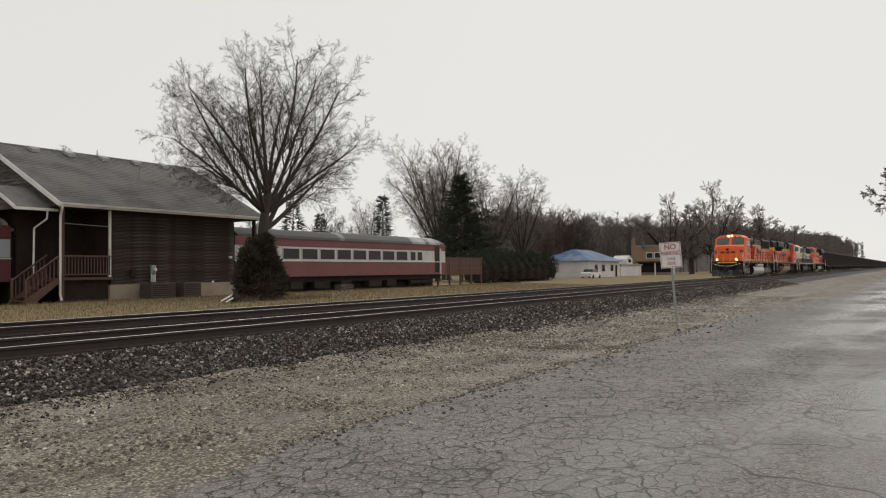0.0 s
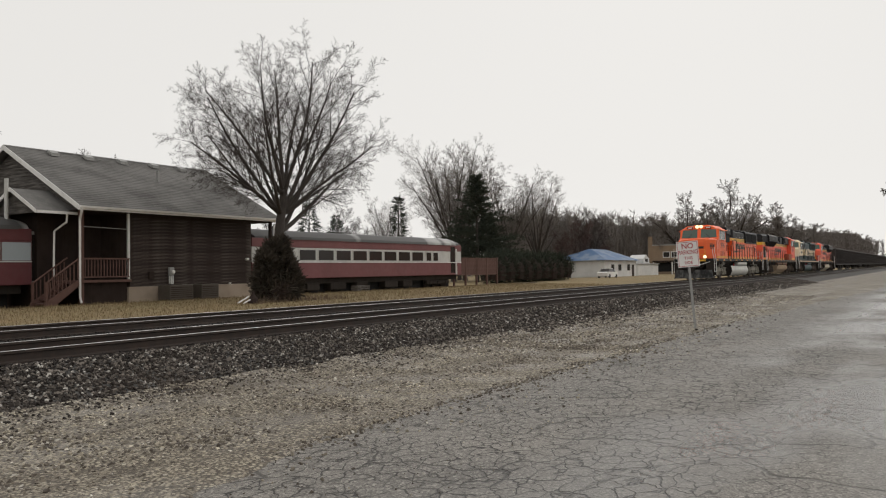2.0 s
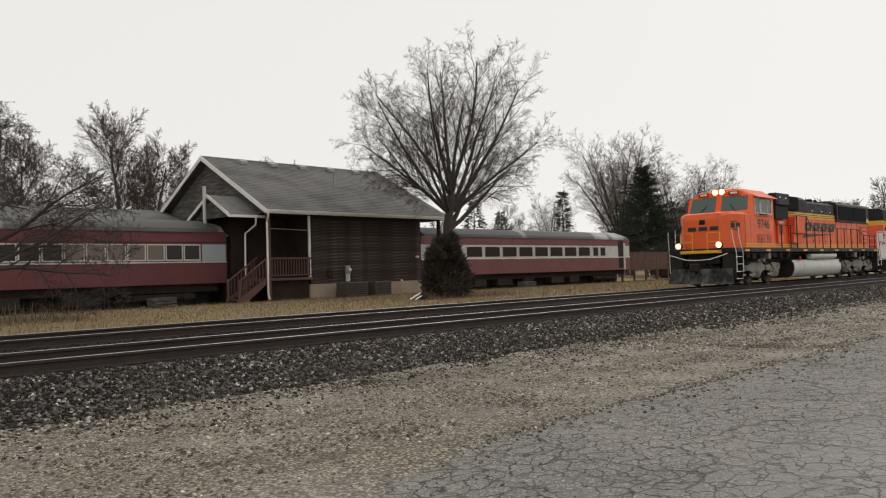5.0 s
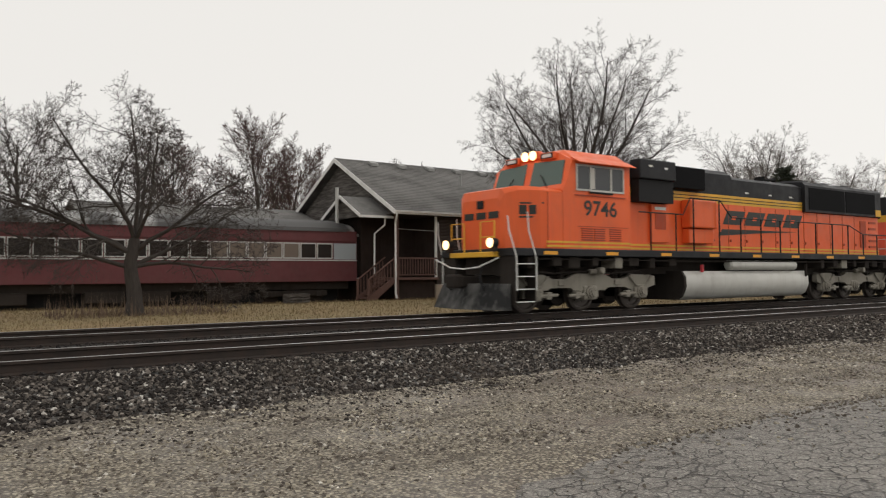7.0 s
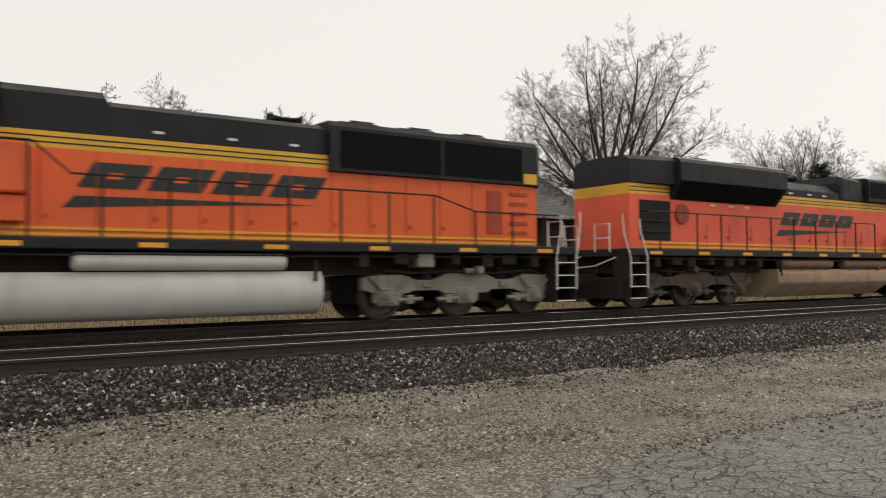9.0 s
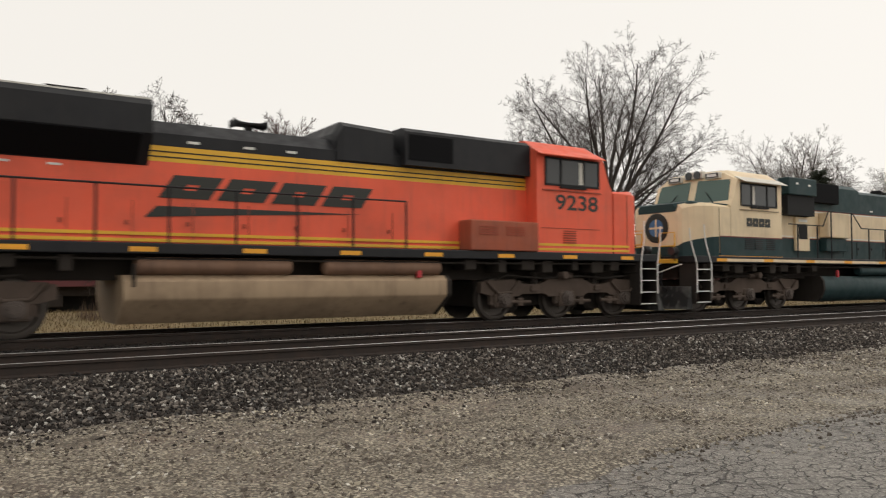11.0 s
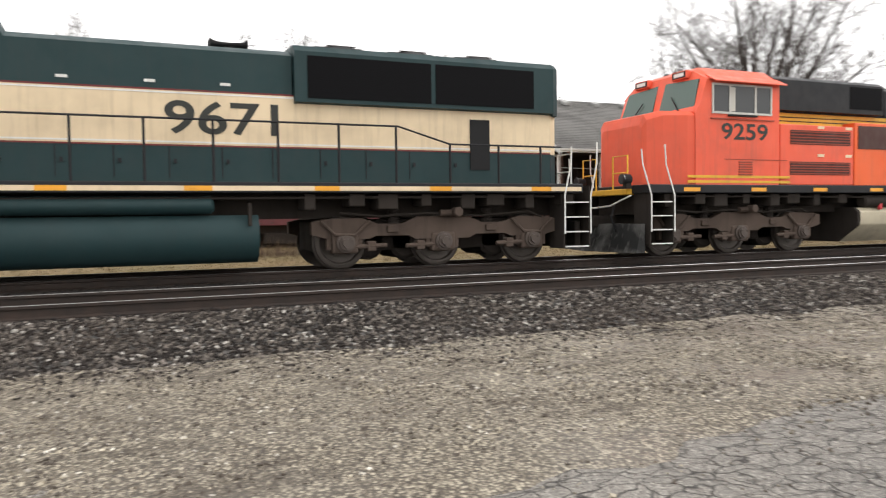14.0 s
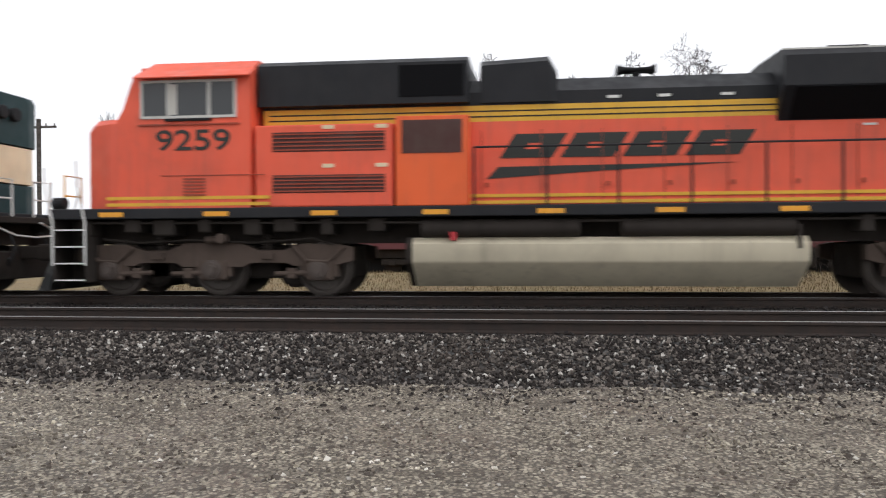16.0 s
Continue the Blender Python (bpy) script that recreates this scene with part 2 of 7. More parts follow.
gravel.mix(gravel.ramp(gravel.voronoi(34, "F1", (1, 1, 1), "Color"), 0.35, 0.85, 0, 0.95), (0.47, 0.42, 0.325))
gravel.mix(gravel.ramp(gravel.voronoi(75, "F1", (1, 1, 1), "Color"), 0.5, 0.9, 0, 0.5), (0.42, 0.37, 0.29))
# Shade between the pebbles, painted as darker cell rims.
gravel.mix(gravel.ramp(gravel.voronoi(34, "F1"), 0.35, 0.7, 0, 0.85), (0.045, 0.036, 0.028))
gravel.mix(gravel.ramp(gravel.noise(1.3, 5, 0.6, (0.35, 1.2, 1)), 0.54, 0.70, 0, 0.85), (0.058, 0.045, 0.033))
gravel.bump(gravel.voronoi(34, "F1"), -1.0, 0.035)
gravel.bump(gravel.noise(110, 2), 0.4, 0.006)
gravel.rough(gravel.ramp(gravel.noise(0.8, 3), 0.35, 0.65, 0.45, 0.95))

far_ys = [-4000, -1500, -500, -200, -80, -40, -20, -10, -5, 0, 2, 4, 6, 7, 7.6, 8.3, 8.9, 9.6, 10.3, 12, 14, 16, 17.4, 18.0, 18.6, 19.5, 20.5, 22, 24, 26.5, 29, 31, 33, 40, 60, 100, 200, 500, 1500, 4000]
far_xs = [-4000, -1000, -300, -100, -50, -25, 0, 25, 50, 75, 100, 150, 200, 300, 600, 1500, 4000]
verts = [(x, y, land(x, y) - 0.03) for x in far_xs for y in far_ys]
n = len(far_ys)
tagged(new("ground", raw("ground", verts, [(i * n + j, (i + 1) * n + j, (i + 1) * n + j + 1, i * n + j + 1) for i in range(len(far_xs) - 1) for j in range(n - 1)], soil.m, True)),
       "dry straw-coloured winter grass with bare earth", "ground", kind="structure")
strip("road", -60, 240, [-9, -5, -2, 0, 1.5, 3, 4, 4.6, 5.0, 5.6], 160, asphalt.m, "cracked wet grey asphalt lane beside the tracks", "road", 0.012, 0.012)


def shoulder():
    """The gravel, thin and ragged where it runs out over the asphalt."""
    xs = np.concatenate([np.linspace(-60, -12, 50), np.linspace(-11.8, 34, 330), np.linspace(34.6, 240, 120)])
    vs = np.concatenate([[0.0], np.linspace(0.04, 1.0, 26)])
    verts = []
    for x in xs:
        edge = 4.75 - 0.75 * min(1.0, max(0.0, (5.4 - x) / 2.6)) + 0.30 * noise.noise((x * 0.35, 0, 1)) + 0.22 * noise.noise((x * 1.7, 0, 5)) + 0.1 * noise.noise((x * 5.1, 0, 9))
        if x > 20:
            edge -= min(2.2, (x - 20) * 0.06)
        for v in vs:
            y = edge + v * (8.75 + 0.22 * noise.noise((x * 0.8, 2, 4)) - edge)
            lift = -0.02 + 0.055 * min(1.0, v / 0.10) - 0.012 * min(1.0, v * 3)
            verts.append((x, y, land(x, y) + lift + 0.012 * noise.noise((x * 1.1, y * 1.1, 3)) * min(1, v * 8) + 0.008 * noise.noise((x * 4, y * 4, 8)) * min(1, v * 8)))
    n = len(vs)
    faces = [(i * n + j, (i + 1) * n + j, (i + 1) * n + j + 1, i * n + j + 1) for i in range(len(xs) - 1) for j in range(n - 1)]
    return tagged(new("shoulder", raw("shoulder", verts, faces, gravel.m, True)), "wet brown gravel shoulder between road and ballast", "shoulder", kind="structure")


shoulder()
strip("ballast", -80, 900, [8.3, 8.8, 9.3, 9.8, 10.3, 12, 14, 16, 17.4, 18.0, 18.6, 18.9], 480, ballast_bed.m, "dark crushed stone ballast bed under the tracks", "ballast", 0.0, 0.02)

# ---- the two tracks ----
RUST = Mat("dark_rail_steel", (0.030, 0.022, 0.018), 0.75, 0.2)
RUST.mix(RUST.ramp(RUST.noise(6, 4), 0.4, 0.7, 0, 0.6), (0.055, 0.033, 0.024))
RUST.bump(RUST.noise(40, 2), 0.2, 0.003)
RUST = RUST.m
POLISHED = Mat("polished_rail_head", (0.34, 0.33, 0.32), 0.42, 1.0).m
TIE = Mat("creosoted_tie_wood", (0.026, 0.020, 0.016), 0.9)
TIE.mix(TIE.ramp(TIE.noise(3, 4, 0.6, (6, 0.8, 6)), 0.45, 0.7), (0.055, 0.045, 0.037))
TIE.mix(TIE.ramp(TIE.each(), 0.2, 1.0, 0, 0.5), (0.022, 0.018, 0.015))
TIE.bump(TIE.noise(8, 4, 0.6, (6, 0.6, 6)), 0.5, 0.01)
TIE = TIE.m


def track(y, label):
    t = thing("railway_track", label, "railway track", pose(0, y, 0), group="railway tracks")
    z = RAIL_Z
    web = [(-0.075, z - 0.182), (0.075, z - 0.182), (0.075, z - 0.168), (0.012, z - 0.145), (0.010, z - 0.055), (0.036, z - 0.042), (0.036, z - 0.006), (-0.036, z - 0.006), (-0.036, z - 0.042), (-0.010, z - 0.055), (-0.012, z - 0.145), (-0.075, z - 0.168)]
    for s in (-1, 1):
        o = s * GAUGE / 2
        r = part("rail", bm_prism(bmesh.new(), [(o + a, b) for a, b in web], -80, 900), RUST, t, "dark rusty steel rail")
        part("running_surface", bm_prism(bmesh.new(), [(o - 0.020, z - 0.0055), (o + 0.020, z - 0.0055), (o + 0.016, z), (o - 0.016, z)], -80, 900), POLISHED, r, "polished bright railhead")
    rng = random.Random(int(y * 10))
    mesh = mesh_of("tie", bm_box(bmesh.new(), -0.115, 0.115, -1.3, 1.3, -0.17, 0.0, 0.012), TIE)
    plate = mesh_of("tie_plate", bm_box(bmesh.new(), -0.09, 0.09, -0.17, 0.17, 0, 0.012, 0.003), RUST)
    for k in range(210):
        x = -16 + k * 0.53 + rng.uniform(-0.03, 0.03)
        b = new("tie", mesh)
        b.parent = t
        b.matrix_basis = pose(x, rng.uniform(-0.05, 0.05), z - 0.192 + rng.uniform(-0.004, 0.004), 0, 0, rng.uniform(-1.2, 1.2))
        if k < 70:
            for s in (-1, 1):
                q = new("tie_plate", plate)
                q.parent = b
                q.location = (0, s * GAUGE / 2, 0)
    return t


track(NEAR_Y, "empty near railway track with rusty rails and dark ties")
track(FAR_Y, "far railway track that carries the passing train")

STONE = Mat("ballast_stone", (0.026, 0.021, 0.0185), 0.9, 0.0, 0.25).world_pos()
STONE.mix(STONE.ramp(STONE.island(), 0.45, 1.0, 0, 1), (0.275, 0.240, 0.208))
STONE.mix(STONE.ramp(STONE.island(), 0.955, 0.965, 0, 0.85), (0.62, 0.59, 0.54))
STONE.mix(STONE.ramp(STONE.noise(0.5, 3), 0.5, 0.7, 0, 0.5), (0.06, 0.045, 0.035))
STONE.mix(STONE.ramp(STONE.noise(30, 3), 0.4, 0.7, 0, 0.35), (0.04, 0.038, 0.036))
OILED = Mat("oil_stained_stone", (0.013, 0.010, 0.009), 0.85).world_pos()
OILED.mix(OILED.ramp(OILED.island(), 0.4, 1.0, 0, 1), (0.034, 0.027, 0.023))
PEBBLE = Mat("gravel_stone", (0.080, 0.066, 0.053), 0.75).world_pos()
PEBBLE.mix(PEBBLE.ramp(PEBBLE.island(), 0.30, 0.95, 0, 1), (0.57, 0.51, 0.395))
PEBBLE.mix(PEBBLE.ramp(PEBBLE.island(), 0.94, 0.95, 0, 0.9), (0.78, 0.74, 0.66))
PEBBLE.mix(PEBBLE.ramp(PEBBLE.noise(0.7, 4, 0.6, (0.5, 1.3, 1)), 0.42, 0.62, 0, 0.72), (0.085, 0.066, 0.050))
PEBBLE.mix(PEBBLE.ramp(PEBBLE.noise(2.2, 4, 0.6, (0.35, 1.2, 1)), 0.52, 0.64, 0, 0.7), (0.060, 0.046, 0.035))


def stones(name, label, count, x0, x1, y0, y1, small, big, material, seed, sink=0.3, fall=0.0):
    """Loose angular stones that lie on the ground; past count of any sort."""
    rng = np.random.default_rng(seed)
    u = rng.random(count)
    xs = x0 + (x1 - x0) * (u ** (1 + fall))
    ys = y0 + (y1 - y0) * rng.random(count)
    ys -= np.where(rng.random(count) < 0.22, rng.exponential(0.3, count), 0.0) * (ys - y0 < 0.5)
    size = small + (big - small) * rng.random(count) ** 2
    cube = np.array([(sx, sy, sz) for sx in (-1, 1) for sy in (-1, 1) for sz in (-1, 1)], float) * 0.62
    cf = np.array([(0, 1, 3, 2), (4, 6, 7, 5), (0, 4, 5, 1), (2, 3, 7, 6), (0, 2, 6, 4), (1, 5, 7, 3)])
    v = cube[None] * (1 + 0.45 * (rng.random((count, 8, 3)) - 0.5)) * np.stack([np.ones(count), 0.6 + 0.4 * rng.random(count), 0.36 + 0.36 * rng.random(count)], -1)[:, None, :]
    # turn each one at random
    q = rng.normal(size=(count, 4))
    q[:, 1:3] *= 0.5
    q /= np.linalg.norm(q, axis=1)[:, None]
    w, i, j, k = q.T
    R = np.stack([np.stack([1 - 2 * (j * j + k * k), 2 * (i * j - k * w), 2 * (i * k + j * w)], -1), np.stack([2 * (i * j + k * w), 1 - 2 * (i * i + k * k), 2 * (j * k - i * w)], -1), np.stack([2 * (i * k - j * w), 2 * (j * k + i * w), 1 - 2 * (i * i + j * j)], -1)], 1)
    v = np.einsum("nij,nmj->nmi", R, v) * size[:, None, None] * 0.5
    zs = np.array([land(0, y) for y in ys]) + size * (0.35 - sink) + 0.01
    v += np.stack([xs, ys, zs], -1)[:, None, :]
    faces = (cf[None] + (np.arange(count) * 8)[:, None, None]).reshape(-1, 4)
    me = raw(name, v.reshape(-1, 3).tolist(), faces.tolist(), material)
    return tagged(new(name, me), label, "stones", kind="stuff")


stones("ballast_stones", "dark grey crushed ballast stones on the bank", 46000, -13, 17, 8.4, 10.66, 0.035, 0.085, STONE.m, 1)
stones("ballast_stones", "dark grey crushed ballast stones along the bank", 22000, 17, 75, 8.4, 10.66, 0.06, 0.12, STONE.m, 2, fall=0.6)
stones("ballast_stones", "dark ballast stones between the rails", 16000, -13, 40, 10.4, 18.4, 0.05, 0.09, OILED.m, 3, 0.2, 0.4)
stones("gravel_stones", "pale brown loose gravel on the shoulder", 64000, -8, 15, 4.85, 8.7, 0.016, 0.065, PEBBLE.m, 4, 0.25, 0.1)
stones("gravel_stones", "pale brown loose gravel further along the shoulder", 22000, 14, 45, 4.8, 8.7, 0.025, 0.08, PEBBLE.m, 14, 0.25, 0.6)
stones("dirt_clods", "dark clods of earth strewn on the road edge", 110, 14, 50, 3.4, 8.6, 0.03, 0.12, OILED.m, 15, 0.3, 0.2)
stones("scattered_ballast", "mixed pale and grey stones strewn over the shoulder", 3000, -9, 20, 5.4, 8.2, 0.03, 0.08, PEBBLE.m, 16, 0.2)
stones("gravel_stones", "scattered loose gravel on the road edge", 2500, -2, 22, 3.0, 5.2, 0.010, 0.026, PEBBLE.m, 5, 0.1, 0.3)
stones("scattered_ballast", "larger stones strewn below the bank", 4200, -13, 45, 7.7, 8.9, 0.03, 0.08, STONE.m, 6, 0.2)

# ---- locomotives ----
ORANGE = paint("orange_paint", (0.80, 0.125, 0.028), 0.38, amount=0.16)
FADED = paint("faded_orange_paint", (0.78, 0.115, 0.058), 0.5, (0.24, 0.085, 0.06), 0.34)
YELLOW = paint("yellow_paint", (0.72, 0.40, 0.035), 0.45, amount=0.25)
BLACK = paint("black_paint", (0.015, 0.0155, 0.018), 0.5, (0.035, 0.032, 0.03), 0.3, spec=0.25)
GREEN = paint("dark_green_paint", (0.017, 0.041, 0.044), 0.5, (0.04, 0.04, 0.038), 0.22, spec=0.25)
# Cream visor and roof parts paled: sky reflection painted in, plus weathering.
SKYLIT_ROOF = paint("skylit_weathered_roof", (0.62, 0.59, 0.53), 0.6, (0.30, 0.27, 0.23), 0.4)
CREAM = paint("cream_paint", (0.74, 0.595, 0.40), 0.5, (0.22, 0.15, 0.09), 0.3)
MAROON = paint("maroon_pinstripe", (0.16, 0.02, 0.02), 0.5)
SILVER = paint("grey_tank_paint", (0.55, 0.54, 0.50), 0.45, (0.16, 0.13, 0.10), 0.3)
TAN = paint("dusty_tank_paint", (0.56, 0.50, 0.37), 0.6, (0.16, 0.13, 0.10), 0.45)
DUSTY = paint("brown_dusted_tank_paint", (0.40, 0.29, 0.19), 0.7, (0.09, 0.055, 0.04), 0.7)
RUSTY = paint("rust_stained_reservoir", (0.20, 0.115, 0.075), 0.75, (0.05, 0.03, 0.025), 0.6)
GRIME = paint("grimy_steel", (0.036, 0.030, 0.026), 0.85, (0.010, 0.009, 0.008), 0.5, spec=0.15)
TRUCK_GREY = paint("grey_truck_paint", (0.25, 0.23, 0.19), 0.7, (0.05, 0.042, 0.036), 0.6)
TRUCK_BROWN = paint("brown_truck_grime", (0.095, 0.071, 0.058), 0.85, (0.022, 0.018, 0.015), 0.6, spec=0.15)
CAP = paint("scuffed_bearing_steel", (0.085, 0.066, 0.056), 0.6, (0.04, 0.03, 0.025), 0.5)
PLOUGH = paint("scraped_black_steel", (0.016, 0.016, 0.016), 0.6, (0.20, 0.195, 0.185), 0.75, spec=0.2)
WHITE = paint("white_rail_paint", (0.74, 0.73, 0.70), 0.5, amount=0.25)
AMBER = paint("amber_reflector", (0.80, 0.36, 0.03), 0.35, amount=0.2)
# Near-black for real black parts, and for shade painted into openings.
DARK = Mat("black_and_bay_shade", (0.011, 0.011, 0.012), 0.9).m
MESH = Mat("radiator_mesh", (0.005, 0.005, 0.006), 0.8, 0.0, 0.12)
MESH.bump(MESH.noise(60, 2, 0.5, (0.3, 1, 1)), 0.3, 0.01)
MESH = MESH.m
LETTER = Mat("dark_lettering", (0.02, 0.022, 0.018), 0.5).m
GLASS = Mat("cab_glass", (0.045, 0.048, 0.050), 0.06, 0.0, 0.5).m
SHIELD = Mat("green_windshield", (0.085, 0.135, 0.118), 0.1, 0.0, 0.35).m
LIT = bpy.data.materials.new("lit_lamp")
LIT.use_nodes = True
LIT.node_tree.nodes["Principled BSDF"].inputs["Emission Color"].default_value = (1.0, 0.62, 0.26, 1)
LIT.node_tree.nodes["Principled BSDF"].inputs["Emission Strength"].default_value = 2.6
WHEEL = Mat("worn_wheel_steel", (0.10, 0.085, 0.075), 0.55, 0.5).m
TREAD = Mat("bright_tread_steel", (0.30, 0.28, 0.26), 0.35, 0.9).m
CURTAIN = Mat("pale_cab_blind", (0.55, 0.53, 0.48), 0.8).m

UP = 1.7        # walkway top above the rail


def letters(text, size, material, parent, x, y, z, side, name="number", squeeze=1.0):
    """Painted characters that stand on a side panel facing -y (side -1) or +y (side 1)."""
    cu = bpy.data.curves.new("characters", "FONT")
    cu.body, cu.size, cu.align_x, cu.align_y = text, size, "CENTER", "CENTER"
    cu.offset = size * 0.014
    ob = new("characters", cu)
    me = bpy.data.meshes.new_from_object(ob.evaluated_get(bpy.context.evaluated_depsgraph_get()))
    bpy.data.objects.remove(ob)
    me.materials.clear()
    me.materials.append(material)
    out = new(name, me)
    out.parent = parent
    out.matrix_basis = pose(x, y, z, 90, 0, 180 if side > 0 else 0) @ Matrix.Diagonal((squeeze, 1, 1, 1))
    return out


def slanted_bars(parent, x0, x1, z0, z1, y, side, wedge=True, count=4, lean=0.28):
    """Four heavy slanted hollow blocks over a long pointed wedge, in dark paint."""
    w = (x1 - x0 - lean) / count
    ya, yb = y, y + side * 0.006

    def slab(pts):
        # pts run in the reading direction of that side
        q = [((p[0] if side < 0 else x0 + x1 - p[0]), p[1]) for p in pts]
        part("emblem_block", bm_prism(bmesh.new(), q, ya, yb, "y"), LETTER, parent)

    def lx(a, z):
        return x0 + a + lean * (z - z0) / (z1 - z0)
    h = z1 - z0
    for k in range(count):
        a, b = k * w, (k + 0.86) * w
        zs, ws = (z0, z0 + 0.36 * h, z0 + 0.62 * h, z1), (b - a) * 0.38
        bm = bmesh.new()
        for xa, xb, za, zb in ((a, b, zs[0], zs[1]), (a, a + ws, zs[1], zs[2]), (b - ws, b, zs[1], zs[2]), (a, b, zs[2], zs[3])):
            q = [(lx(xa, za), za), (lx(xb, za), za), (lx(xb, zb), zb), (lx(xa, zb), zb)]
            bm_prism(bm, [((p[0] if side < 0 else x0 + x1 - p[0]), p[1]) for p in q], ya, yb, "y")
        part("emblem_block", bm, LETTER, parent)
    if wedge:
        slab([(x0 - 0.25, z0 - 0.38), (x0 - 0.03, z0 - 0.16), (x0 + 1.2, z0 - 0.15), (x1 - 0.45, z0 - 0.135), (x0 + 1.8, z0 - 0.26)])


def loft(bm, sections):
    rings = [[bm.verts.new(p) for p in s] for s in sections]
    n = len(rings[0])
    for a, b in zip(rings, rings[1:]):
        for k in range(n):
            bm.faces.new((a[k], a[(k + 1) % n], b[(k + 1) % n], b[k]))
    bm.faces.new(rings[0][::-1])
    bm.faces.new(rings[-1])
    return bm


def ring(x, w, z0, z1, c, cz):
    """A cross-section of half width w with its upper edges cut by c across and cz down."""
    return [(x, -w, z0), (x, w, z0), (x, w, z1 - cz), (x, w - c, z1), (x, -(w - c), z1), (x, -w, z1 - cz)]


def side_pair(name, parent, material, x0, x1, w0, w1, z0, z1, bevel=0.0, label=""):
    """The same block on both sides of the locomotive, as two parts."""
    for s in (-1, 1):
        box_part(name, parent, material, x0, x1, min(s * w0, s * w1), max(s * w0, s * w1), z0, z1, bevel, label)


def wheel_mesh():
    bm = bmesh.new()
    for s in (-1, 1):
        bm_lathe(bm, (0, s * 0.68, 0), (0, s * 0.83, 0), [(0, 0.56), (0.03, 0.55), (0.035, 0.53), (0.13, 0.52), (0.15, 0.48), (0.15, 0.43), (0.10, 0.40), (0.09, 0.16), (0.13, 0.14), (0.13, 0.01)], 28)
    bm_cyl(bm, (0, -1.05, 0), (0, 1.05, 0), 0.09, 12)
    for k in range(6):
        a = k * math.pi / 3
        for s in (-1, 1):
            bm_cyl(bm, (0.28 * math.cos(a), s * 0.76, 0.28 * math.sin(a)), (0.28 * math.cos(a), s * 0.79, 0.28 * math.sin(a)), 0.045, 8)
    return mesh_of("wheelset", bm, WHEEL, True)


WHEELSET = wheel_mesh()
SPINNING = []


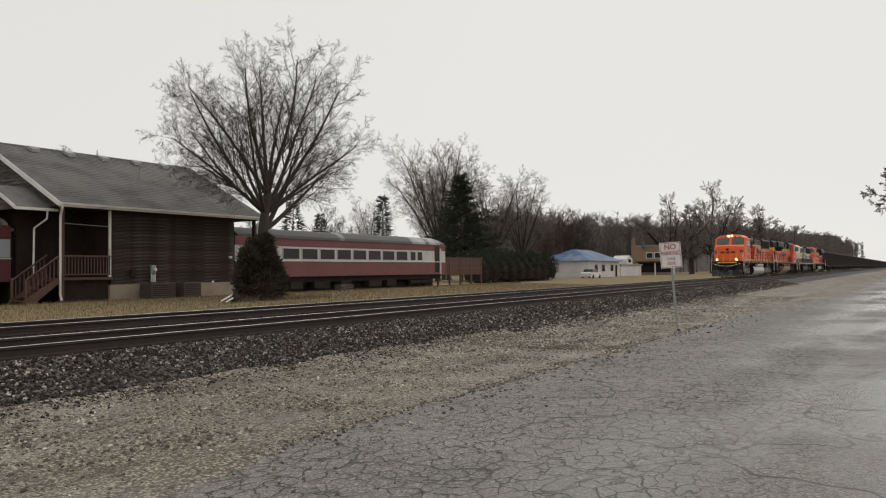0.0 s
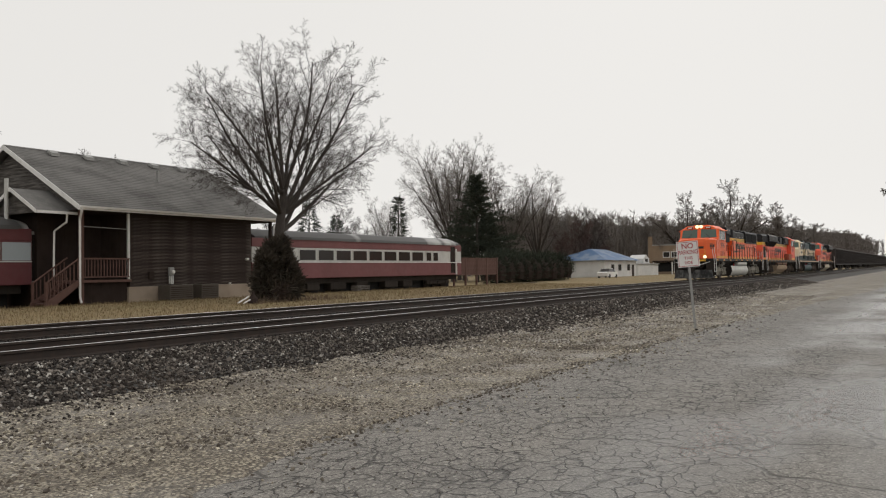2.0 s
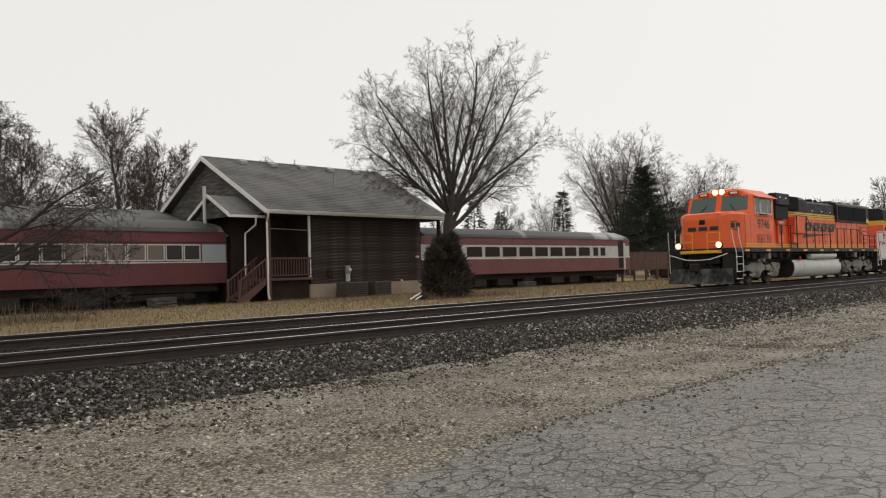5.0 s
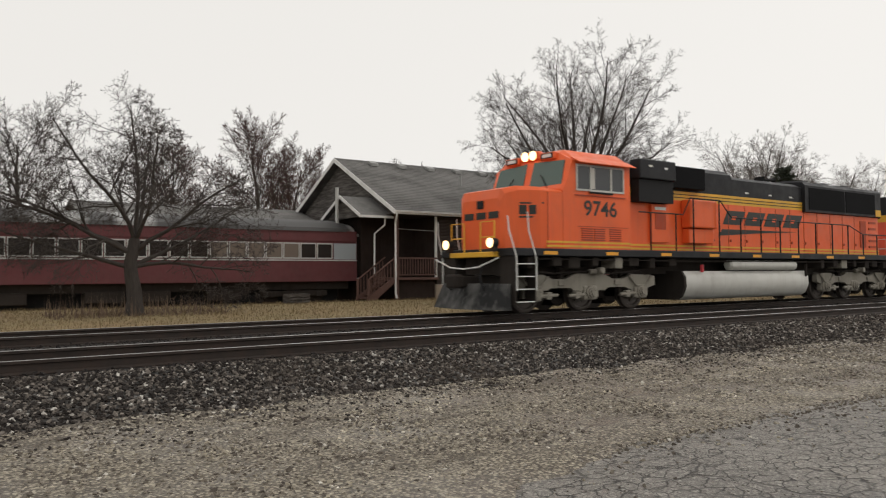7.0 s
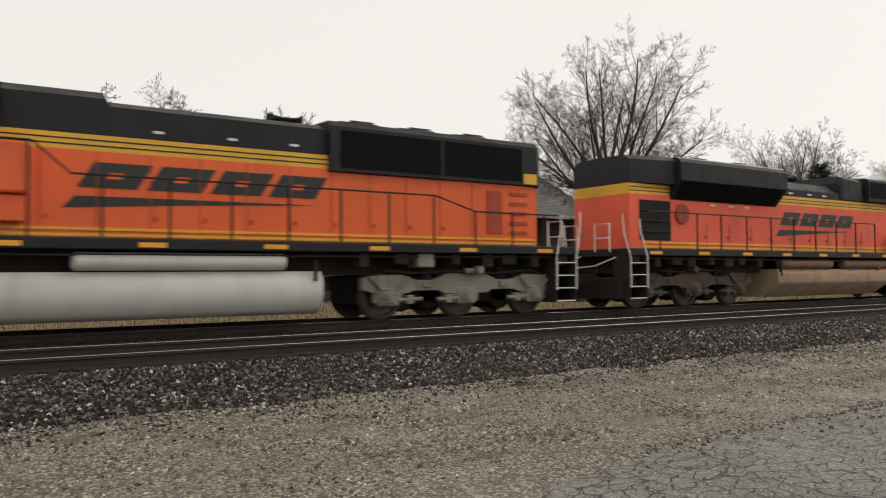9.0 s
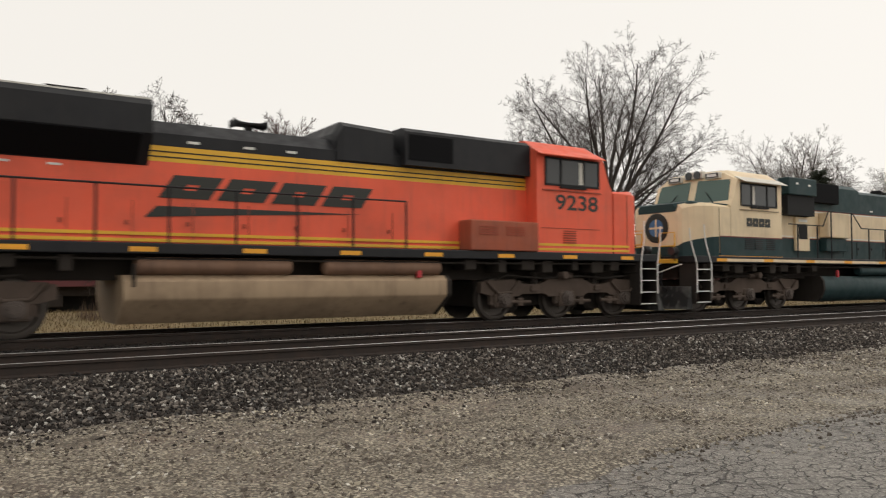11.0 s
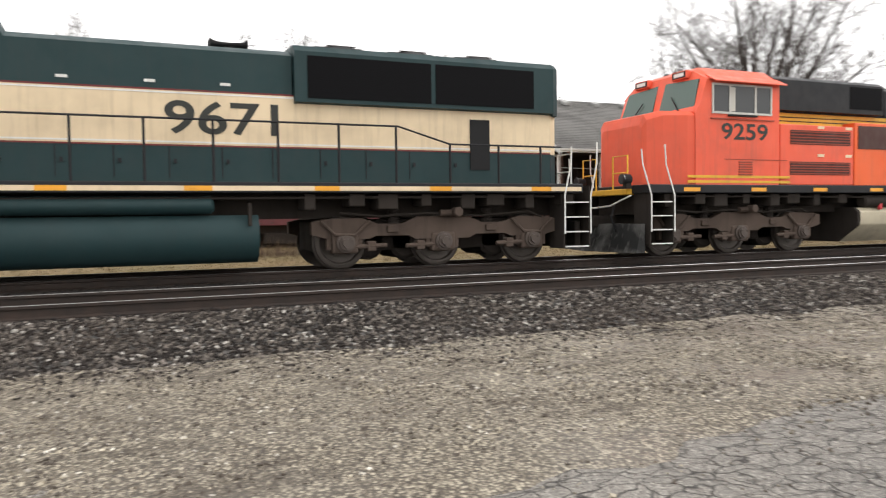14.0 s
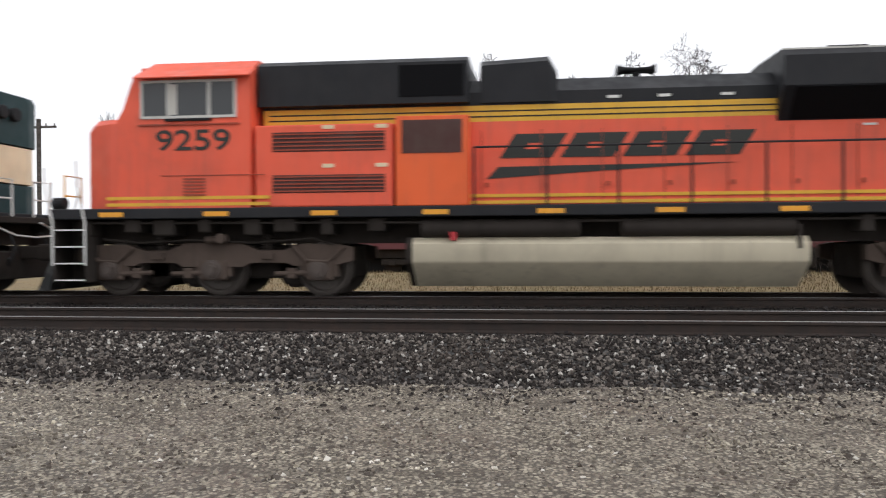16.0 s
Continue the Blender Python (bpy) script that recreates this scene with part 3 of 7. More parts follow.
def bogie(loco, cx, grey, flip):
    """A three-axle truck: cast side frames, axle boxes, springs and wheelsets."""
    main = TRUCK_GREY if grey else TRUCK_BROWN
    tr = new("truck", None)
    tr.parent = loco
    tr.location = (cx, 0, 0)
    for s in (-1, 1):
        y0, y1 = sorted((s * 0.98, s * 1.16))
        prof = [(-2.75, 0.70), (-2.45, 0.62), (-1.6, 0.60), (-1.45, 0.66), (-0.75, 0.66), (-0.6, 0.58), (0.6, 0.58), (0.75, 0.66), (1.45, 0.66), (1.6, 0.60), (2.45, 0.62), (2.75, 0.70),
                (2.75, 0.95), (2.5, 1.0), (1.75, 1.02), (1.4, 0.90), (0.9, 0.90), (0.55, 1.04), (-0.55, 1.04), (-0.9, 0.90), (-1.4, 0.90), (-1.75, 1.02), (-2.5, 1.0), (-2.75, 0.95)]
        bm = bm_prism(bmesh.new(), prof, y0, y1, "y")
        for x in (-1.1, 1.1):
            bm_box(bm, x - 0.12, x + 0.12, y0 + (0 if s > 0 else -0.05), y1 + (0.05 if s > 0 else 0), 0.72, 0.86, 0.02)
        part("side_frame", bm, main, tr, "heavy cast truck side frame caked in grime")
        for ax in (-2.09, 0, 2.09):
            bm = bm_box(bmesh.new(), ax - 0.27, ax + 0.27, min(s * 0.96, s * 1.2), max(s * 0.96, s * 1.2), 0.32, 0.72, 0.05)
            bm_box(bm, ax - 0.36, ax - 0.28, min(s * 1.0, s * 1.14), max(s * 1.0, s * 1.14), 0.40, 0.66)
            bm_box(bm, ax + 0.28, ax + 0.36, min(s * 1.0, s * 1.14), max(s * 1.0, s * 1.14), 0.40, 0.66)
            part("axle_box", bm, main, tr)
            cap = bm_lathe(bmesh.new(), (ax, s * 1.19, 0.53), (ax, s * 1.32, 0.53), [(0, 0.19), (0.05, 0.19), (0.06, 0.145), (0.10, 0.14), (0.10, 0.09), (0.13, 0.085)], 18)
            for k in range(3):
                a = k * 2.094 + 0.5
                bm_cyl(cap, (ax + 0.1 * math.cos(a), s * 1.31, 0.53 + 0.1 * math.sin(a)), (ax + 0.1 * math.cos(a), s * 1.335, 0.53 + 0.1 * math.sin(a)), 0.022, 6)
            part("bearing_cap", cap, CAP if not grey else TRUCK_GREY, tr, "round worn bearing cap", True)
            if ax:
                strut = bm_tube(bmesh.new(), [(ax - 0.5, s * 1.19, 0.98), (ax - 0.22, s * 1.22, 0.70), (ax + 0.18, s * 1.22, 0.68), (ax + 0.5, s * 1.19, 0.96)], 0.035, 6)
                part("spring_strap", strut, main, tr)
        for ax in (-1.05, 1.05):
            bm, rings = bmesh.new(), []
            for k in range(7):
                z = 0.90 + k * 0.045
                rings += [(z - 0.9, 0.085), (z - 0.895, 0.12), (z - 0.875, 0.12), (z - 0.87, 0.085)]
            bm_lathe(bm, (ax, s * 1.06, 0.9), (ax, s * 1.06, 1.22), rings, 12)
            part("spring", bm, GRIME, tr)
        for ax in (-1.55, -0.5, 1.55):
            bm = bmesh.new()
            bm_cyl(bm, (ax - 0.32, s * 1.16, 0.45), (ax + 0.32, s * 1.16, 0.47), 0.045, 8)
            bm_box(bm, ax - 0.09, ax + 0.09, min(s * 1.05, s * 1.2), max(s * 1.05, s * 1.2), 0.36, 0.56, 0.02)
            part("brake_rigging", bm, main, tr)
        bm = bmesh.new()
        bm_cyl(bm, (0.25, s * 1.2, 1.12), (0.25, s * 1.44, 1.12), 0.10, 12, 0.015)
        bm_cyl(bm, (-0.1, s * 1.24, 1.1), (0.2, s * 1.24, 1.1), 0.07, 10)
        part("damper", bm, main, tr)
        bm = bmesh.new()
        bm_tube(bm, [(-2.2, s * 1.2, 1.12), (-1.4, s * 1.22, 1.05), (-0.4, s * 1.22, 1.10), (0.8, s * 1.2, 1.04), (2.0, s * 1.2, 1.12), (2.6, s * 1.1, 0.9)], 0.022, 6)
        part("air_hose", bm, GRIME, tr)
    for ax in (-1.45, -0.62, 1.45):
        part("traction_motor", bm_lathe(bmesh.new(), (ax, -0.62, 0.52), (ax, 0.62, 0.52), [(0, 0.30), (0.06, 0.37), (1.18, 0.37), (1.24, 0.30)], 14), GRIME, tr, "", True)
    bm = bm_box(bmesh.new(), -2.6, 2.6, -0.62, 0.62, 0.34, 1.0, 0.04)
    part("bolster", bm, GRIME, tr)
    for ax in (-2.09, 0, 2.09):
        w = new("wheelset", WHEELSET)
        w.parent = tr
        w.location = (ax, 0, 0.53)
        tagged(w, "worn steel wheels on one axle")
        SPINNING.append((w, ax, flip, len(SPINNING) * 0.37))


def steps(loco, x, end, rail_paint):
    """Corner steps with pale handrails; end -1 at the cab end, 1 at the other."""
    for s in (-1, 1):
        y0, y1 = sorted((s * 0.95, s * 1.54))
        bm = bm_box(bmesh.new(), x - 0.34, x - 0.31, y0, y1, 0.30, 1.66)
        bm_box(bm, x + 0.31, x + 0.34, y0, y1, 0.30, 1.66)
        bm_box(bm, x - 0.31, x + 0.31, min(s * 0.93, s * 0.96), max(s * 0.93, s * 0.96), 0.3, 1.66)
        part("step_well", bm, GRIME, loco)
        for z in (0.34, 0.66, 0.98, 1.30):
            st = box_part("step", loco, GRIME, x - 0.30, x + 0.30, y0, y1, z - 0.012, z + 0.012)
            box_part("step_edge", st, rail_paint, x - 0.30, x + 0.30, min(s * 1.52, s * 1.555), max(s * 1.52, s * 1.555), z - 0.013, z + 0.013, label="pale painted step edge")
        for dx, top in ((-0.33, 2.50), (0.33, 2.62)):
            lean = -0.22 if end < 0 else 0.22
            bm = bm_tube(bmesh.new(), [(x + dx, s * 1.58, 0.62), (x + dx, s * 1.58, 1.45), (x + dx + lean * 0.9, s * 1.52, 2.15), (x + dx + lean, s * 1.5, top)], 0.018, 8)
            part("grab_rail", bm, rail_paint, loco, "pale painted bent grab rail", True)


def handrail(loco, pts, posts, material):
    for s in (-1, 1):
        bm = bm_tube(bmesh.new(), [(x, s * 1.53, z) for x, z in pts], 0.02, 7)
        part("handrail", bm, material, loco, "", True)
        for x in posts:
            z = np.interp(x, [p[0] for p in pts], [p[1] for p in pts])
            bm = bm_tube(bmesh.new(), [(x, s * 1.53, 1.52), (x, s * 1.53, z)], 0.024, 6)
            part("stanchion", bm, material, loco)


def cab(loco, col, trim, up=0.0, slat=None, visor=None, grilles=((-8.05, -7.62), (-7.56, -7.15), (-6.95, -6.5)), back=0.0, frame_paint=None, blunt=0.0):
    """Wide-nose safety cab with slanted windshield and side windows."""
    body = loft(bmesh.new(), [ring(-8.72, 1.54, UP, 3.30 + up, 0.10, 0.06), ring(-8.60, 1.54, UP, 3.50 + up, 0.12, 0.06), ring(-8.38, 1.54, UP, 4.32 + up, 0.48, 0.26), ring(-8.2, 1.54, UP, 4.42 + up, 0.5, 0.34), ring(-6.1, 1.54, UP, 4.42 + up, 0.5, 0.34)])
    part("cab_shell", body, col, loco)
    nose = loft(bmesh.new(), [ring(-10.26, 0.80, UP, 3.02 + up, 0.08, 0.08), ring(-10.2, 0.92, UP, 3.26 + up, 0.12, 0.14), ring(-9.92, 1.16, UP, 3.33 + up, 0.12, 0.12), ring(-9.45, 1.46, UP, 3.30 + up, 0.10, 0.10), ring(-9.25, 1.52, UP, 3.27 + up, 0.10, 0.08), ring(-8.73, 1.535, UP, 3.24 + up, 0.10, 0.06)])
    part("nose", nose, col, loco)
    for s in (-1, 1):
        # side window with its frame, panes and sun visor
        f = bmesh.new()
        for a, b, c, d in ((-8.24, -6.36, 3.26 + up, 3.31 + up), (-8.24, -6.36, 3.93 + up, 3.98 + up), (-8.24, -8.19, 3.31 + up, 3.93 + up), (-6.41, -6.36, 3.31 + up, 3.93 + up), (-7.72, -7.66, 3.31 + up, 3.93 + up), (-6.92, -6.86, 3.31 + up, 3.93 + up)):
            bm_box(f, a, b, min(s * 1.53, s * 1.565), max(s * 1.53, s * 1.565), c, d)
        win = part("side_window", f, frame_paint or SILVER, loco, "metal sliding window frame")
        for a, b in ((-8.19, -7.72), (-7.66, -6.92), (-6.86, -6.41)):
            box_part("pane", win, GLASS, a, b, min(s * 1.535, s * 1.548), max(s * 1.535, s * 1.548), 3.31 + up, 3.93 + up)
        box_part("blind", win, CURTAIN, -7.66, -7.52, min(s * 1.548, s * 1.552), max(s * 1.548, s * 1.552), 3.33 + up, 3.9 + up)
        box_part("armrest", loco, DARK, -7.75, -6.85, min(s * 1.53, s * 1.6), max(s * 1.53, s * 1.6), 3.21 + up, 3.25 + up)
        box_part("window_ledge", loco, trim, -8.28, -6.30, min(s * 1.53, s * 1.57), max(s * 1.53, s * 1.57), 3.13 + up, 3.16 + up)
        v = loft(bmesh.new(), [[(-8.3, s * 1.40, 4.16 + up), (-8.3, s * 1.74, 3.99 + up), (-8.3, s * 1.74, 4.01 + up), (-8.3, s * 1.40, 4.19 + up)], [(-6.05, s * 1.40, 4.16 + up), (-6.05, s * 1.74, 3.99 + up), (-6.05, s * 1.74, 4.01 + up), (-6.05, s * 1.40, 4.19 + up)]])
        part("sun_visor", v, visor or col, loco)
        # windshield half
        g = bmesh.new()
        q = [(-8.62, s * 0.14, 3.42 + up), (-8.62, s * 1.40, 3.40 + up), (-8.415, s * 1.33, 4.08 + up), (-8.40, s * 0.14, 4.14 + up)]
        o = Vector((-0.03, 0, 0.008))
        vs = [g.verts.new(Vector(p) + o) for p in q] + [g.verts.new(Vector(p) - o * 0.3) for p in q]
        for fc in ((0, 1, 2, 3), (7, 6, 5, 4), (0, 4, 5, 1), (1, 5, 6, 2), (2, 6, 7, 3), (3, 7, 4, 0)):
            g.faces.new([vs[i] for i in fc])
        ws = part("windshield", g, SHIELD, loco, "green tinted windshield")
        part("wiper", bm_tube(bmesh.new(), [(-8.68, s * 0.9, 3.36 + up), (-8.60, s * 0.55, 3.75 + up)], 0.014, 5), DARK, ws)
        for g0, g1 in grilles:
            for k in range(6):
                box_part("louvre", loco, slat or trim, g0, g1, min(s * 1.535, s * 1.56), max(s * 1.535, s * 1.56), 1.93 + k * 0.06, 1.96 + k * 0.06)
        box_part("panel_seam", loco, trim, -8.2, -6.2, min(s * 1.535, s * 1.55), max(s * 1.535, s * 1.55), 2.30, 2.315)
        box_part("nose_seam", loco, trim, -9.26, -9.24, min(s * 1.515, s * 1.53), max(s * 1.515, s * 1.53), 1.78, 3.16 + up)
        # number boards
        bm = bm_box(bmesh.new(), -8.52, -8.36, min(s * 0.45, s * 1.0), max(s * 0.45, s * 1.0), 4.16 + up, 4.36 + up, 0.03)
        nb = part("number_board", bm, visor or col, loco, "small number board housing")
        box_part("board_face", nb, DARK, -8.524, -8.515, min(s * 0.49, s * 0.96), max(s * 0.49, s * 0.96), 4.19 + up, 4.335 + up)
        box_part("board_bar", nb, WHITE, -8.529, -8.5245, min(s * 0.55, s * 0.9), max(s * 0.55, s * 0.9), 4.22 + up, 4.31 + up)
    for ob in loco.children:
        if back and ob.name.split(".")[0] in ("cab_shell", "side_window", "armrest", "window_ledge", "sun_visor", "windshield", "number_board", "louvre"):
            ob.location.x = back
        elif blunt and ob.name.split(".")[0] in ("nose", "nose_seam"):
            ob.location.x = blunt


def lamps(loco, lit, case, up=0.0):
    mat = LIT if lit else GLASS
    hl = part("headlight", bm_box(bmesh.new(), -8.50, -8.30, -0.36, 0.36, 4.22 + up, 4.46 + up, 0.04), case, loco)
    for s in (-1, 1):
        part("lens", bm_cyl(bmesh.new(), (-8.53, s * 0.16, 4.34 + up), (-8.49, s * 0.16, 4.34 + up), 0.13, 16), mat, hl, "glowing warm headlight" if lit else "unlit headlight lens")
        d = part("ditch_light", bm_cyl(bmesh.new(), (-10.72, s * 0.95, 1.84), (-10.5, s * 0.95, 1.84), 0.12, 16, 0.02), DARK, loco)
        part("lens", bm_cyl(bmesh.new(), (-10.745, s * 0.95, 1.84), (-10.715, s * 0.95, 1.84), 0.125, 16), mat, d, "glowing warm ditch light" if lit else "unlit ditch light lens")
        part("ditch_bracket", bm_box(bmesh.new(), -10.66, -10.52, min(s * 0.88, s * 1.02), max(s * 0.88, s * 1.02), 1.62, 1.74), GRIME, loco)


def ends(loco, yellow):
    """Coupler, plough, end platform rails, hoses."""
    for e in (-1, 1):
        bm = bmesh.new()
        bm_box(bm, min(e * 10.3, e * 11.0), max(e * 10.3, e * 11.0), -0.11, 0.11, 0.72, 1.0, 0.03)
        bm_box(bm, min(e * 10.98, e * 11.30), max(e * 10.98, e * 11.30), -0.2, 0.2, 0.68, 1.04, 0.06)
        part("coupler", bm, GRIME, loco, "rusty knuckle coupler")
        pl = loft(bmesh.new(), [[(e * 10.50, -1.40, 0.80), (e * 10.80, -0.05, 0.80), (e * 10.80, 0.05, 0.80), (e * 10.50, 1.40, 0.80), (e * 10.42, 1.40, 0.80), (e * 10.42, -1.40, 0.80)],
                                [(e * 10.75, -1.5, 0.14), (e * 11.1, -0.1, 0.14), (e * 11.1, 0.1, 0.14), (e * 10.75, 1.5, 0.14), (e * 10.5, 1.5, 0.14), (e * 10.5, -1.5, 0.14)]]) if e < 0 else bm_box(bmesh.new(), 10.4, 10.55, -1.3, 1.3, 0.30, 0.9, 0.03)
        part("snow_plough", pl, PLOUGH if e < 0 else GRIME, loco, "scraped dark steel plough")
        pf = bm_box(bmesh.new(), min(e * 10.3, e * 10.6), max(e * 10.3, e * 10.6), -0.95, 0.95, 1.48, 1.62, 0.02)
        part("end_platform", pf, yellow if e < 0 else GRIME, loco)
        for s in (-1, 1):
            bm = bm_tube(bmesh.new(), [(e * 10.55, s * 0.92, 1.6), (e * 10.55, s * 0.92, 2.4), (e * 10.55, s * 0.35, 2.4), (e * 10.55, s * 0.35, 1.6)], 0.022, 6)
            bm_tube(bm, [(e * 10.55, s * 0.92, 2.0), (e * 10.55, s * 0.35, 2.0)], 0.018, 6)
            part("end_rail", bm, YELLOW if e < 0 else WHITE, loco)
            bm = bm_tube(bmesh.new(), [(e * 10.6, s * 0.5, 1.3), (e * 10.75, s * 0.55, 0.95), (e * 10.72, s * 0.7, 0.6), (e * 10.8, s * 0.8, 0.75)], 0.025, 6)
            part("brake_hose", bm, DARK, loco)
        bm = bm_tube(bmesh.new(), [(e * 10.78, -1.35, 1.45), (e * 10.82, -0.6, 1.22), (e * 10.84, 0, 1.18), (e * 10.82, 0.6, 1.22), (e * 10.78, 1.35, 1.45)], 0.02, 6)
        part("lift_bar", bm, WHITE, loco, "pale uncoupling bar")


def belly(loco, tank, second, pipe=None):
    """Underframe, fuel tank and air reservoirs."""
    bm = bm_box(bmesh.new(), -10.45, 10.45, -1.56, 1.56, 1.50, UP, 0.02)
    part("underframe", bm, BLACK, loco)
    part("centre_sill", bm_box(bmesh.new(), -10.2, 10.2, -0.75, 0.75, 1.02, 1.51), GRIME, loco)
    for s in (-1, 1):
        for k in range(26):
            x = -9.9 + k * 0.79 + 0.12 * math.sin(k * 2.1)
            if abs(abs(x) - 7.3) < 3.2:
                bm = bm_box(bmesh.new(), x, x + 0.22 + 0.1 * (k % 3), min(s * 0.9, s * 1.45), max(s * 0.9, s * 1.45), 1.18 + 0.06 * (k % 2), 1.49, 0.03)
                part("equipment_box", bm, TRUCK_GREY if tank is SILVER and k % 8 == 4 else GRIME, loco)
        part("air_line", bm_tube(bmesh.new(), [(-9.8, s * 1.42, 1.43), (-3.6, s * 1.42, 1.40), (3.6, s * 1.42, 1.41), (9.8, s * 1.42, 1.43)], 0.025, 6), GRIME, loco)
    prof = [(-1.12, 0.22), (1.12, 0.22), (1.30, 0.34), (1.42, 0.62), (1.40, 0.92), (1.28, 1.10), (-1.28, 1.10), (-1.40, 0.92), (-1.42, 0.62), (-1.30, 0.34)] if second == 0 else [(-0.80, 0.20), (0.80, 0.20), (1.40, 0.64), (1.43, 0.70), (1.43, 1.00), (1.30, 1.12), (-1.30, 1.12), (-1.43, 1.00), (-1.43, 0.70), (-1.40, 0.64)]
    ft = part("fuel_tank", bm_prism(bmesh.new(), prof, -3.45, 3.5, "x"), tank, loco, "", True)
    part("tank_end", bm_prism(bmesh.new(), [(y * 1.01, z + 0.005) for y, z in prof], -3.56, -3.452, "x"), GRIME, ft)
    for s in (-1, 1):
        for a, b in ((-1.2, 2.7),) if second == 0 else ((-3.3, -0.4), (0.3, 3.3)):
            part("air_reservoir", bm_cyl(bmesh.new(), (a, s * 1.32, 1.29), (b, s * 1.32, 1.29), 0.165, 18, 0.05), tank if second == 0 else pipe, loco, "", True)
        part("fuel_gauge", bm_box(bmesh.new(), -2.75, -2.63, min(s * 1.40, s * 1.47), max(s * 1.40, s * 1.47), 1.06, 1.30, 0.02), Mat("red_fuel_cap", (0.5, 0.03, 0.04), 0.5).m, loco, "small red fuel filler cap")
        part("tank_strap", bm_box(bmesh.new(), 3.3, 3.36, min(s * 1.38, s * 1.46), max(s * 1.38, s * 1.46), 0.9, 1.32, 0.01), GRIME, loco)


def sill_stripes(loco, material, z0, z1, n, patches):
    """Thin stripes along the hood's foot and the side sill, and the reflector patches."""
    h = (z1 - z0) / (2 * n - 1)
    for s in (-1, 1):
        for k in range(n):
            box_part("stripe", loco, material, -9.3, -6.1, min(s * 1.52, s * 1.546), max(s * 1.52, s * 1.546), z0 + 2 * k * h, z0 + (2 * k + 1) * h)
            box_part("stripe", loco, material, -6.1, 9.44, min(s * 1.10, s * 1.13), max(s * 1.10, s * 1.13), z0 + 2 * k * h, z0 + (2 * k + 1) * h)
        for k in range(patches):
            x = -9.2 + k * 18.6 / (patches - 1)
            box_part("reflector", loco, AMBER, x - 0.24, x + 0.24, min(s * 1.55, s * 1.566), max(s * 1.55, s * 1.566), 1.54, 1.63)


def hood_doors(loco, col, trim, x0, x1, w, z0, z1, step=0.92):
    """Seams and latches of the engine-room doors."""
    for s in (-1, 1):
        x = x0
        while x < x1:
            d = box_part("door_seam", loco, trim, x, x + 0.015, min(s * (w - 0.01), s * (w + 0.012)), max(s * (w - 0.01), s * (w + 0.012)), z0, z1)
            box_part("latch", d, trim, x + 0.08, x + 0.13, min(s * w, s * (w + 0.03)), max(s * w, s * (w + 0.03)), z0 + 0.25, z0 + 0.33)
            x += step


def fans(loco, xs, z, r=0.66):
    for x in xs:
        f = part("fan_housing", bm_lathe(bmesh.new(), (x, 0, z - 0.05), (x, 0, z + 0.14), [(0, r + 0.04), (0.12, r + 0.02), (0.19, r - 0.06), (0.19, r - 0.2)], 24), BLACK, loco, "", True)
        bm = bmesh.new()
        for k in range(7):
            y = -r + 0.1 + k * (2 * r - 0.2) / 6
            h = math.sqrt(max(0.01, r * r - y * y)) - 0.04
            bm_box(bm, x - h, x + h, y - 0.012, y + 0.012, z + 0.14, z + 0.16)
        part("fan_grille", bm, GRIME, f)


def horn(loco, x, z):
    bm = bm_box(bmesh.new(), x - 0.08, x + 0.08, -0.08, 0.08, z, z + 0.22, 0.02)
    for d, y in ((-1, -0.12), (1, -0.12), (-1, 0.0), (1, 0.12), (-1, 0.12)):
        bm_lathe(bm, (x, y, z + 0.26), (x + d * 0.36, y, z + 0.27), [(0, 0.035), (0.22, 0.04), (0.32, 0.07), (0.36, 0.105)], 10)
    part("air_horn", bm, DARK, loco, "cluster of black air horns", True)


